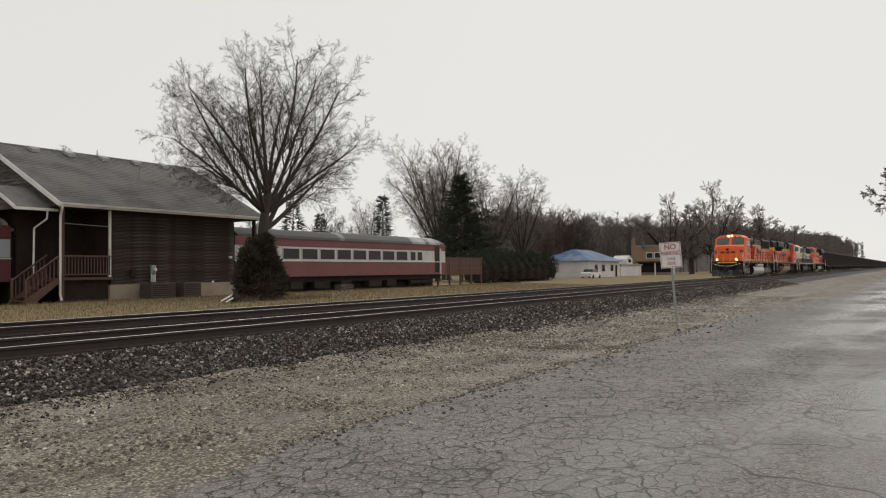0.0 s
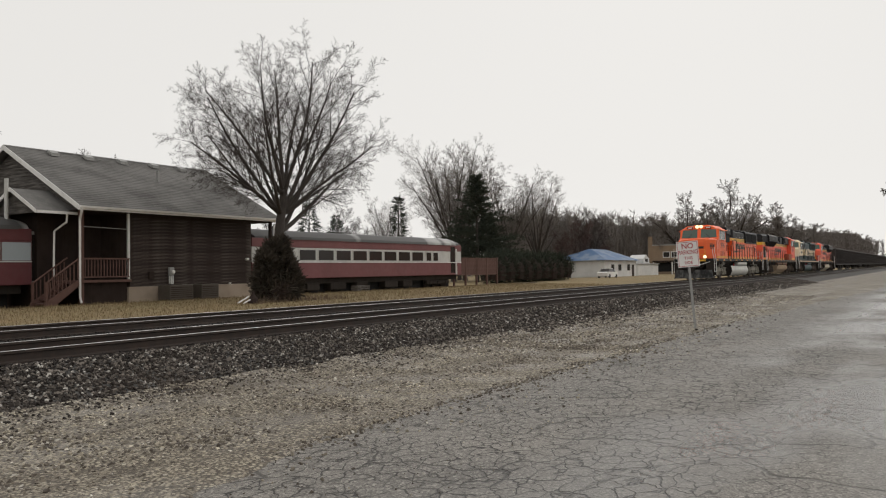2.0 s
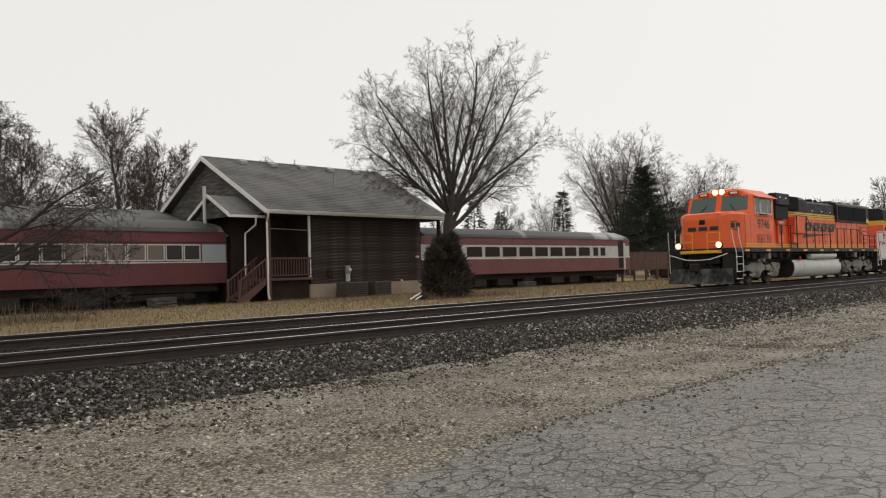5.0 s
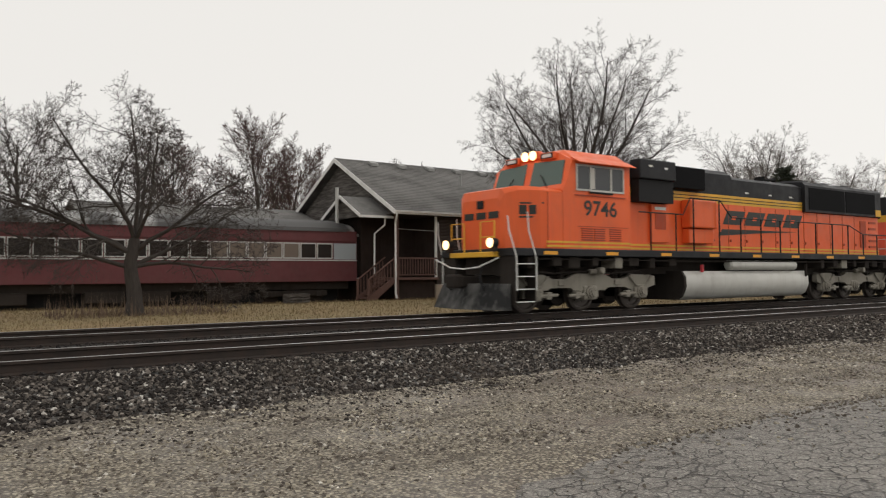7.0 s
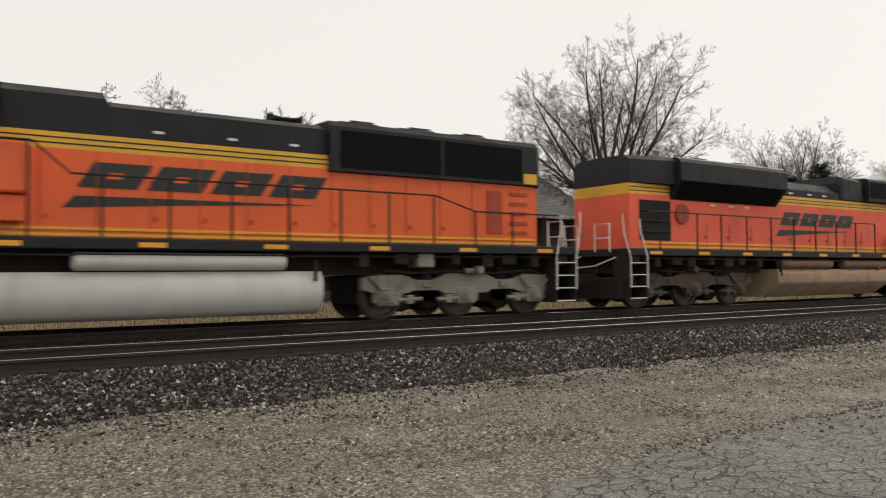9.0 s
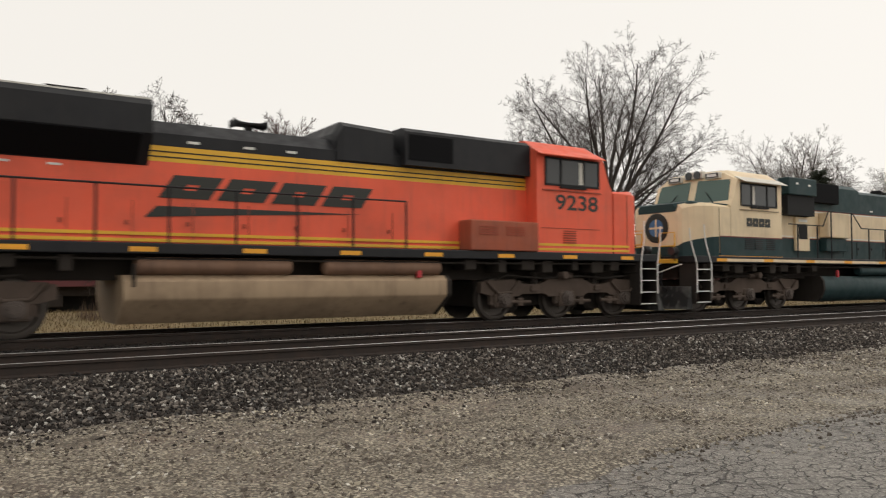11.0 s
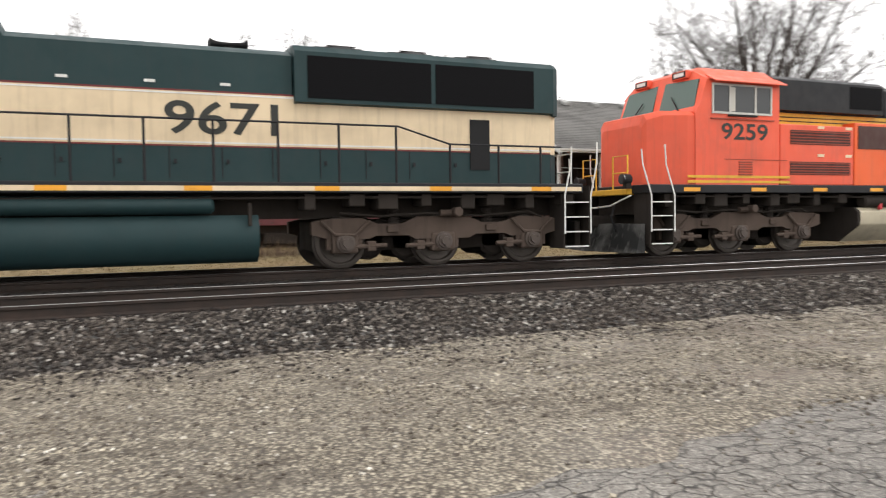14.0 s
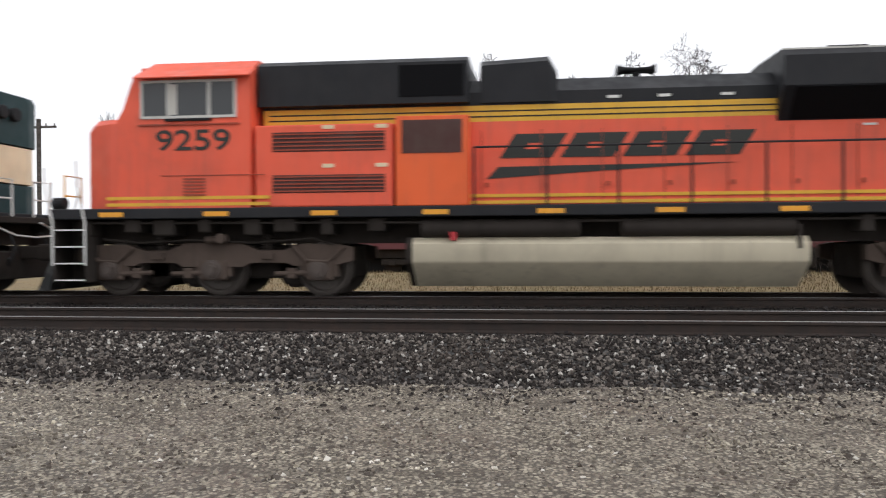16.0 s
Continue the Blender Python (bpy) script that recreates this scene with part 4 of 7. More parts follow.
def mac(orange, number):
    """Older six-axle locomotive with a flat-topped radiator at the back."""
    col = ORANGE if orange else CREAM
    top = BLACK if orange else GREEN
    low = col if orange else GREEN
    tail, rad = (9.46, 3.75) if orange else (9.92, 4.25)
    # Darkened body colour: shade of seams and louvres painted onto raised strips.
    trim = paint("seam_shadow", (0.42, 0.06, 0.02) if orange else (0.30, 0.23, 0.15), 0.6)
    name = "bright orange freight locomotive with black top, leading the train" if orange else "cream and dark green freight locomotive third in the train"
    lo = thing("locomotive", name, "locomotive", group="locomotives of the train")
    belly(lo, SILVER if orange else GREEN, 0)
    bogie(lo, -7.36, orange, 1)
    bogie(lo, 7.28, orange, 1)
    cab(lo, col, trim, 0.0, None if orange else BLACK, None if orange else SKYLIT_ROOF, frame_paint=None if orange else DARK)
    box_part("roof_unit", lo, col if orange else SKYLIT_ROOF, -7.9, -6.5, -0.62, 0.62, 4.40, 4.50, 0.03)
    lamps(lo, orange, col if orange else SKYLIT_ROOF)
    ends(lo, YELLOW)
    steps(lo, -10.05, -1, WHITE)
    steps(lo, 10.1 if orange else 10.3, 1, WHITE)
    # hood in bands of colour
    z_mid = 3.28 if orange else 2.36
    zt = 3.57 if orange else 3.36
    part("hood_lower", loft(bmesh.new(), [ring(-6.1, 1.10, UP, z_mid, 0.001, 0.001), ring(tail - 0.02, 1.10, UP, z_mid, 0.001, 0.001)]), low, lo)
    part("hood_band", loft(bmesh.new(), [ring(-6.1, 1.10, z_mid + 0.001, zt, 0.001, 0.001), ring(tail - 0.02, 1.10, z_mid + 0.001, zt, 0.001, 0.001)]), YELLOW if orange else CREAM, lo)
    part("hood_upper", loft(bmesh.new(), [ring(-6.1, 1.10, zt + 0.001, 4.36, 0.25, 0.16), ring(-0.62, 1.10, zt + 0.001, 4.40, 0.25, 0.16), ring(-0.56, 1.10, zt + 0.001, 4.25, 0.3, 0.14), ring(rad - 0.03, 1.10, zt + 0.001, 4.25, 0.3, 0.14)]), top, lo)
    for s in (-1, 1):
        if orange:
            for z in (3.36, 3.46):
                box_part("pinstripe", lo, BLACK, -6.1, tail - 0.02, min(s * 1.09, s * 1.106), max(s * 1.09, s * 1.106), z, z + 0.025)
        else:
            for z, m in ((2.36, MAROON), (2.42, WHITE), (3.30, WHITE), (3.35, MAROON)):
                box_part("pinstripe", lo, m, -6.1, tail - 0.02, min(s * 1.09, s * 1.106), max(s * 1.09, s * 1.106), z, z + 0.03)
            part("nose_band", loft(bmesh.new(), [ring(-10.268, 0.81, UP, 2.0, 0.01, 0.01), ring(-10.2, 0.93, UP, 2.1, 0.01, 0.01), ring(-9.92, 1.168, UP, 2.2, 0.01, 0.01), ring(-9.45, 1.468, UP, 2.28, 0.01, 0.01), ring(-9.24, 1.528, UP, 2.29, 0.01, 0.01)]), GREEN, lo) if s > 0 else None
            box_part("cab_band", lo, GREEN, -9.24, -6.1, min(s * 1.5, s * 1.545), max(s * 1.5, s * 1.545), UP, 2.28)
            box_part("pinstripe", lo, MAROON, -9.24, -6.1, min(s * 1.5, s * 1.55), max(s * 1.5, s * 1.55), 2.28, 2.31)
            box_part("sill_stripe", lo, CREAM, -9.4, 10.4, min(s * 1.55, s * 1.564), max(s * 1.55, s * 1.564), 1.54, 1.63)
        # inverter cabinet, and a near-black block painted as the shade of its recess
        box_part("inverter_cabinet", lo, top, -5.6, -3.96, min(s * 1.1, s * 1.5), max(s * 1.1, s * 1.5), 3.78, 4.36, 0.04)
        box_part("inverter_recess_shade", lo, DARK, -5.55, -4.0, min(s * 1.1, s * 1.42), max(s * 1.1, s * 1.42), 3.12, 3.775)
        box_part("cabinet_plate", lo, WHITE, -5.2, -5.05, min(s * 1.5, s * 1.506), max(s * 1.5, s * 1.506), 4.13, 4.19)
        box_part("cabinet_plate", lo, WHITE, -4.5, -4.35, min(s * 1.5, s * 1.506), max(s * 1.5, s * 1.506), 4.10, 4.16)
        box_part("intake_screen", lo, MESH, -3.94, -2.3, min(s * 1.1, s * 1.34), max(s * 1.1, s * 1.34), 3.62, 4.3, 0.03)
        box_part("filter_box", lo, col, -3.25, -1.88, min(s * 1.1, s * 1.46), max(s * 1.1, s * 1.46), 2.42, 3.30, 0.05, "")
        box_part("filter_box_base", lo, low, -3.2, -1.93, min(s * 1.1, s * 1.36), max(s * 1.1, s * 1.36), 1.95, 2.41, 0.03)
        box_part("cabinet_door", lo, col, -4.75, -3.95, min(s * 1.1, s * 1.2), max(s * 1.1, s * 1.2), 1.95, 3.1, 0.02)
        box_part("cabinet_grille", lo, trim if orange else DARK, -4.6, -4.1, min(s * 1.2, s * 1.21), max(s * 1.2, s * 1.21), 2.35, 2.85)
        box_part("cabinet_sign", lo, WHITE, -4.6, -4.1, min(s * 1.2, s * 1.212), max(s * 1.2, s * 1.212), 2.93, 3.02)
        box_part("end_door", lo, DARK if not orange else trim, 7.95, 8.4, min(s * 1.1, s * 1.125), max(s * 1.1, s * 1.125), 2.0, 3.05)
        for k in range(5 if orange else 0):
            box_part("louvre", lo, trim, 8.65, 9.2, min(s * 1.1, s * 1.13), max(s * 1.1, s * 1.13), 2.0 + k * 0.24, 2.08 + k * 0.24)
        for x in (0.2, 1.6, 2.9, 6.0):
            box_part("stencil_plate", lo, WHITE, x, x + 0.18, min(s * 1.1, s * 1.112), max(s * 1.1, s * 1.112), zt + 0.12, zt + 0.17)
        # radiator: wide upper body with a dark mesh panel
        part("radiator_housing", loft(bmesh.new(), [[(rad, s * 1.0, 3.2), (rad, s * 1.22, 3.24), (rad, s * 1.22, 4.20), (rad, s * 1.10, 4.32), (rad, 0, 4.36), (rad, 0, 3.2)][:: s], [(tail, s * 1.0, 3.2), (tail, s * 1.22, 3.24), (tail, s * 1.22, 4.20), (tail, s * 1.10, 4.32), (tail, 0, 4.36), (tail, 0, 3.2)][:: s]]), top, lo)
        box_part("radiator_mesh", lo, MESH, rad + 0.25, (rad + tail) / 2 - 0.05, min(s * 1.21, s * 1.235), max(s * 1.21, s * 1.235), 3.32, 4.12)
        box_part("radiator_mesh", lo, MESH, (rad + tail) / 2 + 0.05, tail - 0.5, min(s * 1.21, s * 1.235), max(s * 1.21, s * 1.235), 3.32, 4.12)
        if orange:
            box_part("radiator_stripe", lo, YELLOW, tail - 0.44, tail - 0.02, min(s * 1.21, s * 1.232), max(s * 1.21, s * 1.232), 3.26, 3.52)
            slanted_bars(lo, -1.1, 3.9, 2.62, 3.08, s * 1.105, s)
            letters(number, 0.58, LETTER, lo, -7.3, s * 1.55, 2.78, s, "number", 1.14)
        else:
            slanted_bars(lo, -7.95, -6.7, 2.64, 2.90, s * 1.548, s, False, 4, 0.0)
            letters(number, 0.82, LETTER, lo, 3.03, s * 1.108, 2.85, s, "number", 1.38)
    hood_doors(lo, col, trim if orange else BLACK, -1.7, 7.6, 1.10, UP + 0.1, z_mid - 0.02)
    if orange:
        sill_stripes(lo, YELLOW, 1.74, 1.90, 2, 9)
    else:
        sill_stripes(lo, AMBER, 1.70, 1.715, 1, 9)
    fans(lo, (rad + 1.1, rad + 2.65, rad + 4.2), 4.34)
    horn(lo, 3.2, 4.20)
    part("exhaust_outlet", bm_box(bmesh.new(), 0.6, 1.5, -0.35, 0.35, 4.2, 4.33, 0.04), DARK, lo)
    for z0, z1, c, m in ((UP, 2.36, 0.001, low), (2.361, 3.2, 0.001, col), (3.201, 4.33, 0.1, top)):
        w = 1.09 if z0 < 3 else 1.20
        part("hood_end", loft(bmesh.new(), [ring(tail - 0.01, w, z0, z1, c, c), ring(tail + 0.16, w - 0.10, z0, z1 - 0.02, c, c), ring(tail + 0.26, w - 0.45, z0, z1 - 0.04, c, c)]), m, lo)
    for y in (0.2, -0.2):
        part("rear_headlight", bm_cyl(bmesh.new(), (tail + 0.25, y, 3.85), (tail + 0.38, y, 3.85), 0.15, 14, 0.02), DARK, lo)
    handrail(lo, [(-5.7, 2.80), (-3.7, 2.80), (-3.35, 3.32), (-1.85, 3.32), (-1.25, 2.80), (6.2, 2.80), (7.3, 2.48), (9.9, 2.48)], (-5.2, -4.05, -3.2, -1.9, -0.75, 0.4, 1.55, 2.7, 3.85, 5.0, 6.15, 7.3, 8.4, 9.4), BLACK)
    if orange:
        # emblem on the nose and the small bell grille
        bm = bmesh.new()
        for k in range(3):
            bm_box(bm, -10.275, -10.262, -0.75 + k * 0.52, -0.35 + k * 0.52, 2.50, 2.68)
        part("nose_emblem", bm, LETTER, lo)
        for x0, x1, z0, z1 in ((-9.92, -9.76, 2.58, 2.82), (-9.70, -9.55, 2.58, 2.82), (-9.90, -9.36, 2.85, 2.895), (-9.92, -9.62, 2.49, 2.535)):
            half = [1.16 + (x + 9.92) * 0.638 + 0.014 if x < -9.45 else 1.46 + (x + 9.45) * 0.3 + 0.014 for x in (x0, x1)]
            part("nose_emblem", loft(bmesh.new(), [ring(x0, half[0], z0, z1, 0.01, 0.01), ring(x1, half[1], z0, z1, 0.01, 0.01)]), LETTER, lo)
        part("nose_light", bm_box(bmesh.new(), -10.29, -10.24, -0.14, 0.14, 2.78, 3.0, 0.02), DARK, lo)
    else:
        rim = part("nose_emblem", bm_lathe(bmesh.new(), (-10.24, 0, 2.58), (-10.28, 0, 2.58), [(0, 0.46), (0.03, 0.46), (0.04, 0.42)], 28), LETTER, lo, "round dark emblem with a blue middle")
        part("emblem_middle", bm_cyl(bmesh.new(), (-10.278, 0, 2.58), (-10.29, 0, 2.58), 0.27, 24), Mat("blue_roundel", (0.06, 0.16, 0.34), 0.5).m, rim)
        cross = bm_box(bmesh.new(), -10.295, -10.2905, -0.27, 0.27, 2.55, 2.61)
        bm_box(cross, -10.298, -10.2955, -0.03, 0.03, 2.31, 2.85)
        part("emblem_cross", cross, CREAM, rim)
        part("nose_cap", loft(bmesh.new(), [ring(-10.27, 0.72, 3.05, 3.29, 0.1, 0.1), ring(-9.9, 1.12, 3.28, 3.37, 0.1, 0.05), ring(-8.75, 1.46, 3.26, 3.31, 0.1, 0.03)]), GREEN, lo)
    return lo


def ace(number, dirty, reverse):
    """Newer six-axle locomotive with a flared radiator over the long hood's end."""
    col = FADED
    # Same for the faded paint: seam and slat shade as a darker orange.
    trim = paint("faded_seam_shadow", (0.34, 0.06, 0.03), 0.65)
    vent = paint("brown_vent", (0.07, 0.028, 0.024), 0.7)
    lo = thing("locomotive", "faded orange freight locomotive with dusty fuel tank, running cab last" if reverse else "faded orange freight locomotive with grimy brown trucks, fourth in line", "locomotive", group="locomotives of the train")
    belly(lo, DUSTY if dirty else TAN, 1, RUSTY if dirty else GRIME)
    bogie(lo, -7.36, False, -1 if reverse else 1)
    bogie(lo, 7.28, False, -1 if reverse else 1)
    cab(lo, col, trim, 0.12, grilles=((-7.4, -6.98),), back=0.05 if reverse else -0.36, frame_paint=DARK if dirty else SILVER, blunt=0.0 if reverse else 0.2)
    lamps(lo, False, col, 0.12)
    ends(lo, YELLOW)
    steps(lo, -10.05, -1, WHITE)
    steps(lo, 10.1, 1, WHITE)
    part("hood_lower", loft(bmesh.new(), [ring(-6.35, 1.10, UP, 3.26, 0.001, 0.001), ring(9.95, 1.10, UP, 3.26, 0.001, 0.001)]), col, lo)
    part("hood_band", loft(bmesh.new(), [ring(-6.35, 1.10, 3.261, 3.56, 0.001, 0.001), ring(9.95, 1.10, 3.261, 3.56, 0.001, 0.001)]), YELLOW, lo)
    part("hood_upper", loft(bmesh.new(), [ring(-6.35, 1.10, 3.561, 4.1, 0.4, 0.3), ring(3.2, 1.10, 3.561, 4.1, 0.4, 0.3)]), BLACK, lo)
    part("brake_hatch", loft(bmesh.new(), [ring(-6.39, 1.30, 3.60, 4.46, 0.16, 0.1), ring(-2.42, 1.30, 3.60, 4.46, 0.16, 0.1)]), BLACK, lo)
    part("exhaust_hatch", loft(bmesh.new(), [ring(-2.2, 1.16, 3.60, 4.40, 0.2, 0.12), ring(-0.95, 1.16, 3.60, 4.46, 0.2, 0.12), ring(-0.8, 1.13, 3.60, 4.2, 0.2, 0.12)]), BLACK, lo)
    for s in (-1, 1):
        for z in (3.34, 3.44):
            box_part("pinstripe", lo, BLACK, -6.25, 9.95, min(s * 1.09, s * 1.106), max(s * 1.09, s * 1.106), z, z + 0.025)
        box_part("hatch_screen", lo, MESH, -3.7, -2.5, min(s * 1.29, s * 1.312), max(s * 1.29, s * 1.312), 3.72, 4.3)
        if not reverse or s < 0:
            # cooling louvres beside the cab
            box_part("blower_cabinet", lo, col, -6.39, -3.8, min(s * 1.1, s * 1.5), max(s * 1.1, s * 1.5), UP, 3.22, 0.03)
            for a, b in ((2.72, 3.08), (1.96, 2.29)):
                v = box_part("blower_vent", lo, vent, -6.05, -3.93, min(s * 1.5, s * 1.506), max(s * 1.5, s * 1.506), a, b, label="dark brown louvred vent")
                for k in range(5):
                    z = a + (b - a) * (k + 0.3) / 5
                    box_part("vent_slat", v, trim, -6.05, -3.93, min(s * 1.5, s * 1.52), max(s * 1.5, s * 1.52), z, z + 0.022)
            for x, z in ((-5.1, 3.13), (-4.1, 3.13), (-5.1, 2.42), (-4.1, 2.42)):
                box_part("stencil_plate", lo, CREAM, x, x + 0.22, min(s * 1.5, s * 1.512), max(s * 1.5, s * 1.512), z, z + 0.07)
            fb = box_part("filter_cabinet", lo, ORANGE, -3.74, -2.4, min(s * 1.1, s * 1.48), max(s * 1.1, s * 1.48), UP, 3.34, 0.02)
            box_part("filter_screen", fb, vent, -3.62, -2.52, min(s * 1.48, s * 1.495), max(s * 1.48, s * 1.495), 2.66, 3.26)
        if reverse:
            bx = box_part("walkway_locker", lo, paint("rusty_orange_paint", (0.33, 0.085, 0.045), 0.7, (0.07, 0.04, 0.03), 0.6), -6.05, -4.0, min(s * 1.1, s * 1.6), max(s * 1.1, s * 1.6), UP + 0.001, 2.42, 0.03, "rust-stained low equipment locker")
            for k in range(4):
                box_part("locker_louvre", bx, trim, -5.6, -5.05, min(s * 1.6, s * 1.615), max(s * 1.6, s * 1.615), 2.08 + k * 0.06, 2.1 + k * 0.06)
                box_part("locker_louvre", bx, trim, -4.8, -4.25, min(s * 1.6, s * 1.615), max(s * 1.6, s * 1.615), 2.08 + k * 0.06, 2.1 + k * 0.06)
        # flared radiator, its slope below and mesh
        q = [(s * 1.1, 3.16), (s * 1.52, 3.70), (s * 1.52, 4.22), (s * 1.38, 4.36), (0, 4.40), (0, 3.16)]
        part("radiator_housing", loft(bmesh.new(), [[(3.05, y, z) for y, z in q][::s], [(8.25, y, z) for y, z in q][::s]]), BLACK, lo)
        part("radiator_mesh", loft(bmesh.new(), [[(3.25, s * 1.12, 3.22), (3.25, s * 1.51, 3.69), (3.25, s * 1.53, 3.67), (3.25, s * 1.14, 3.18)], [(8.1, s * 1.12, 3.22), (8.1, s * 1.51, 3.69), (8.1, s * 1.53, 3.67), (8.1, s * 1.14, 3.18)]]), MESH, lo)
        box_part("radiator_lip", lo, SILVER, 3.05, 8.25, min(s * 1.36, s * 1.40), max(s * 1.36, s * 1.40), 4.34, 4.37)
        part("rear_cabinet", loft(bmesh.new(), [[(8.26, s * 1.1, 3.58), (8.26, s * 1.34, 3.58), (8.26, s * 1.34, 4.25), (8.26, s * 1.1, 4.40), (8.26, 0, 4.42), (8.26, 0, 3.58)][::s], [(9.95, s * 1.1, 3.58), (9.95, s * 1.12, 3.58), (9.95, s * 1.12, 4.22), (9.95, s * 0.9, 4.36), (9.95, 0, 4.38), (9.95, 0, 3.58)][::s]]), BLACK, lo)
        # No bay is cut: a thin dark panel paints its inner shade.
        box_part("compressor_bay_shade", lo, DARK, 8.25, 9.55, min(s * 1.1, s * 1.115), max(s * 1.1, s * 1.115), 1.95, 3.1, label="dark panel painted as the shade inside the compressor bay")
        for k in range(3):
            part("bay_pipe", bm_tube(bmesh.new(), [(8.26, s * 1.13, 2.2 + 0.3 * k), (9.54, s * 1.13, 2.2 + 0.3 * k)], 0.02, 6), GRIME, lo)
        part("handbrake_wheel", bm_cyl(bmesh.new(), (7.75, s * 1.1, 2.75), (7.75, s * 1.17, 2.75), 0.3, 22, 0.02), trim, lo, "round orange handbrake wheel")
        for x in (0.1, 1.0, 2.1, 4.5, 5.3, 6.2):
            box_part("stencil_plate", lo, WHITE, x, x + 0.22, min(s * 1.1, s * 1.112), max(s * 1.1, s * 1.112), 3.64 if x < 3 else 3.05, 3.69 if x < 3 else 3.09)
        slanted_bars(lo, -1.85, 2.85, 2.58, 3.02, s * 1.105, s)
        letters(number, 0.54, LETTER, lo, -7.4 if reverse else -7.57, s * 1.55, 2.95, s, "number", 1.38)
    hood_doors(lo, col, trim, -2.2, 7.4, 1.10, UP + 0.1, 2.5 if dirty else 3.1, 1.1)
    sill_stripes(lo, YELLOW, 1.74, 1.92, 2, 10)
    fans(lo, (4.4, 6.4), 4.40, 0.8)
    horn(lo, 0.75, 4.10)
    handrail(lo, [(-2.3, 2.74), (9.3, 2.74), (9.75, 2.68)], (-2.3, -1.0, 0.25, 1.5, 2.75, 4.0, 5.25, 6.5, 7.6, 9.2), BLACK)
    bm = bmesh.new()
    for k in range(3):
        bm_box(bm, -10.235 + (0.0 if reverse else 0.2), -10.225 + (0.0 if reverse else 0.2), -0.75 + k * 0.52, -0.35 + k * 0.52, 2.46, 2.66)
    part("nose_emblem", bm, LETTER, lo)
    part("roof_unit", bm_box(bmesh.new(), -7.9, -7.1, -0.4, 0.4, 4.40, 4.52, 0.04), col, lo)
    return lo


LOCOS = [mac(True, "9746"), ace("9238", True, True), mac(False, "9671"), ace("9259", False, False)]


def train_x(t, back):
    """Where the middle of a vehicle stands that many metres behind the first engine's."""
    return 92.3 - 10.0 * t + 0.007 * t * t + back


CARS = []


def motions():
    for k, lo in enumerate(LOCOS):
        turn = 180 if k == 1 else 0
        walk(lo, [(s * 0.5, pose(train_x(s * 0.5, (0, 22.85, 45.3, 67.95)[k]), FAR_Y, RAIL_Z, 0, 0, turn)) for s in range(33)])
    for k, car in enumerate(CARS):
        walk(car, [(s * 0.5, pose(train_x(s * 0.5, 87.5 + 16.3 * k), FAR_Y, RAIL_Z)) for s in range(33)])
    for w, ax, flip, start in SPINNING:
        rows = []
        for s in range(241):
            t = s / 15.0
            rows.append((t, pose(ax, 0, 0.53, 0, math.degrees(flip * train_x(t, 0) / 0.53 + start), 0)))
        walk(w, rows)

# ---- coal cars behind the engines ----
COALCAR = paint("dark_car_paint", (0.050, 0.044, 0.042), 0.75, (0.10, 0.075, 0.06), 0.4)
COAL = Mat("coal_load", (0.012, 0.012, 0.013), 0.6)
COAL.bump(COAL.noise(8, 4), 1.0, 0.1)


def coal_car():
    c = thing("coal_car", "dark loaded coal car in the train", "freight car", group="coal cars of the train")
    tub = loft(bmesh.new(), [[(-7.6, -1.55, 1.15), (-7.6, 1.55, 1.15), (-7.6, 1.55, 3.95), (-7.6, -1.55, 3.95)], [(7.6, -1.55, 1.15), (7.6, 1.55, 1.15), (7.6, 1.55, 3.95), (7.6, -1.55, 3.95)]])
    part("tub", tub, COALCAR, c)
    for s in (-1, 1):
        part("top_chord", bm_box(bmesh.new(), -7.65, 7.65, min(s * 1.5, s * 1.62), max(s * 1.5, s * 1.62), 3.85, 4.0), COALCAR, c)
        part("side_sill", bm_box(bmesh.new(), -7.65, 7.65, min(s * 1.5, s * 1.62), max(s * 1.5, s * 1.62), 1.05, 1.22), COALCAR, c)
        for k in range(12):
            x = -7.3 + k * 14.6 / 11
            part("rib", bm_box(bmesh.new(), x - 0.06, x + 0.06, min(s * 1.55, s * 1.66), max(s * 1.55, s * 1.66), 1.22, 3.85), COALCAR, c)
    ld = loft(bmesh.new(), [[(-7.4, -1.4, 3.9), (7.4, -1.4, 3.9), (7.4, 1.4, 3.9), (-7.4, 1.4, 3.9)], [(-6.4, -0.4, 4.3), (6.4, -0.4, 4.25), (6.4, 0.4, 4.25), (-6.4, 0.4, 4.3)]])
    part("load", ld, COAL.m, c, "heaped black coal")
    for x in (-5.8, 5.8):
        t = part("truck", bm_box(bmesh.new(), x - 0.5, x + 0.5, -1.0, 1.0, 0.5, 1.05), GRIME, c)
        for s in (-1, 1):
            part("side_frame", bm_prism(bmesh.new(), [(x - 1.25, 0.5), (x - 0.5, 0.3), (x + 0.5, 0.3), (x + 1.25, 0.5), (x + 1.2, 0.72), (x + 0.4, 0.8), (x - 0.4, 0.8), (x - 1.2, 0.72)], min(s * 0.95, s * 1.1), max(s * 0.95, s * 1.1), "y"), GRIME, t)
        for ax in (-0.88, 0.88):
            for s in (-1, 1):
                part("wheel", bm_cyl(bmesh.new(), (x + ax, s * 0.7, 0.46), (x + ax, s * 0.84, 0.46), 0.46, 18, 0.02), WHEEL, t)
    for e in (-1, 1):
        part("coupler", bm_box(bmesh.new(), min(e * 7.6, e * 8.15), max(e * 7.6, e * 8.15), -0.12, 0.12, 0.7, 1.05), GRIME, c)
    return c


CARS.append(coal_car())
for k in range(34):
    CARS.append(copy_thing(CARS[0], pose(0, 0, 0)))

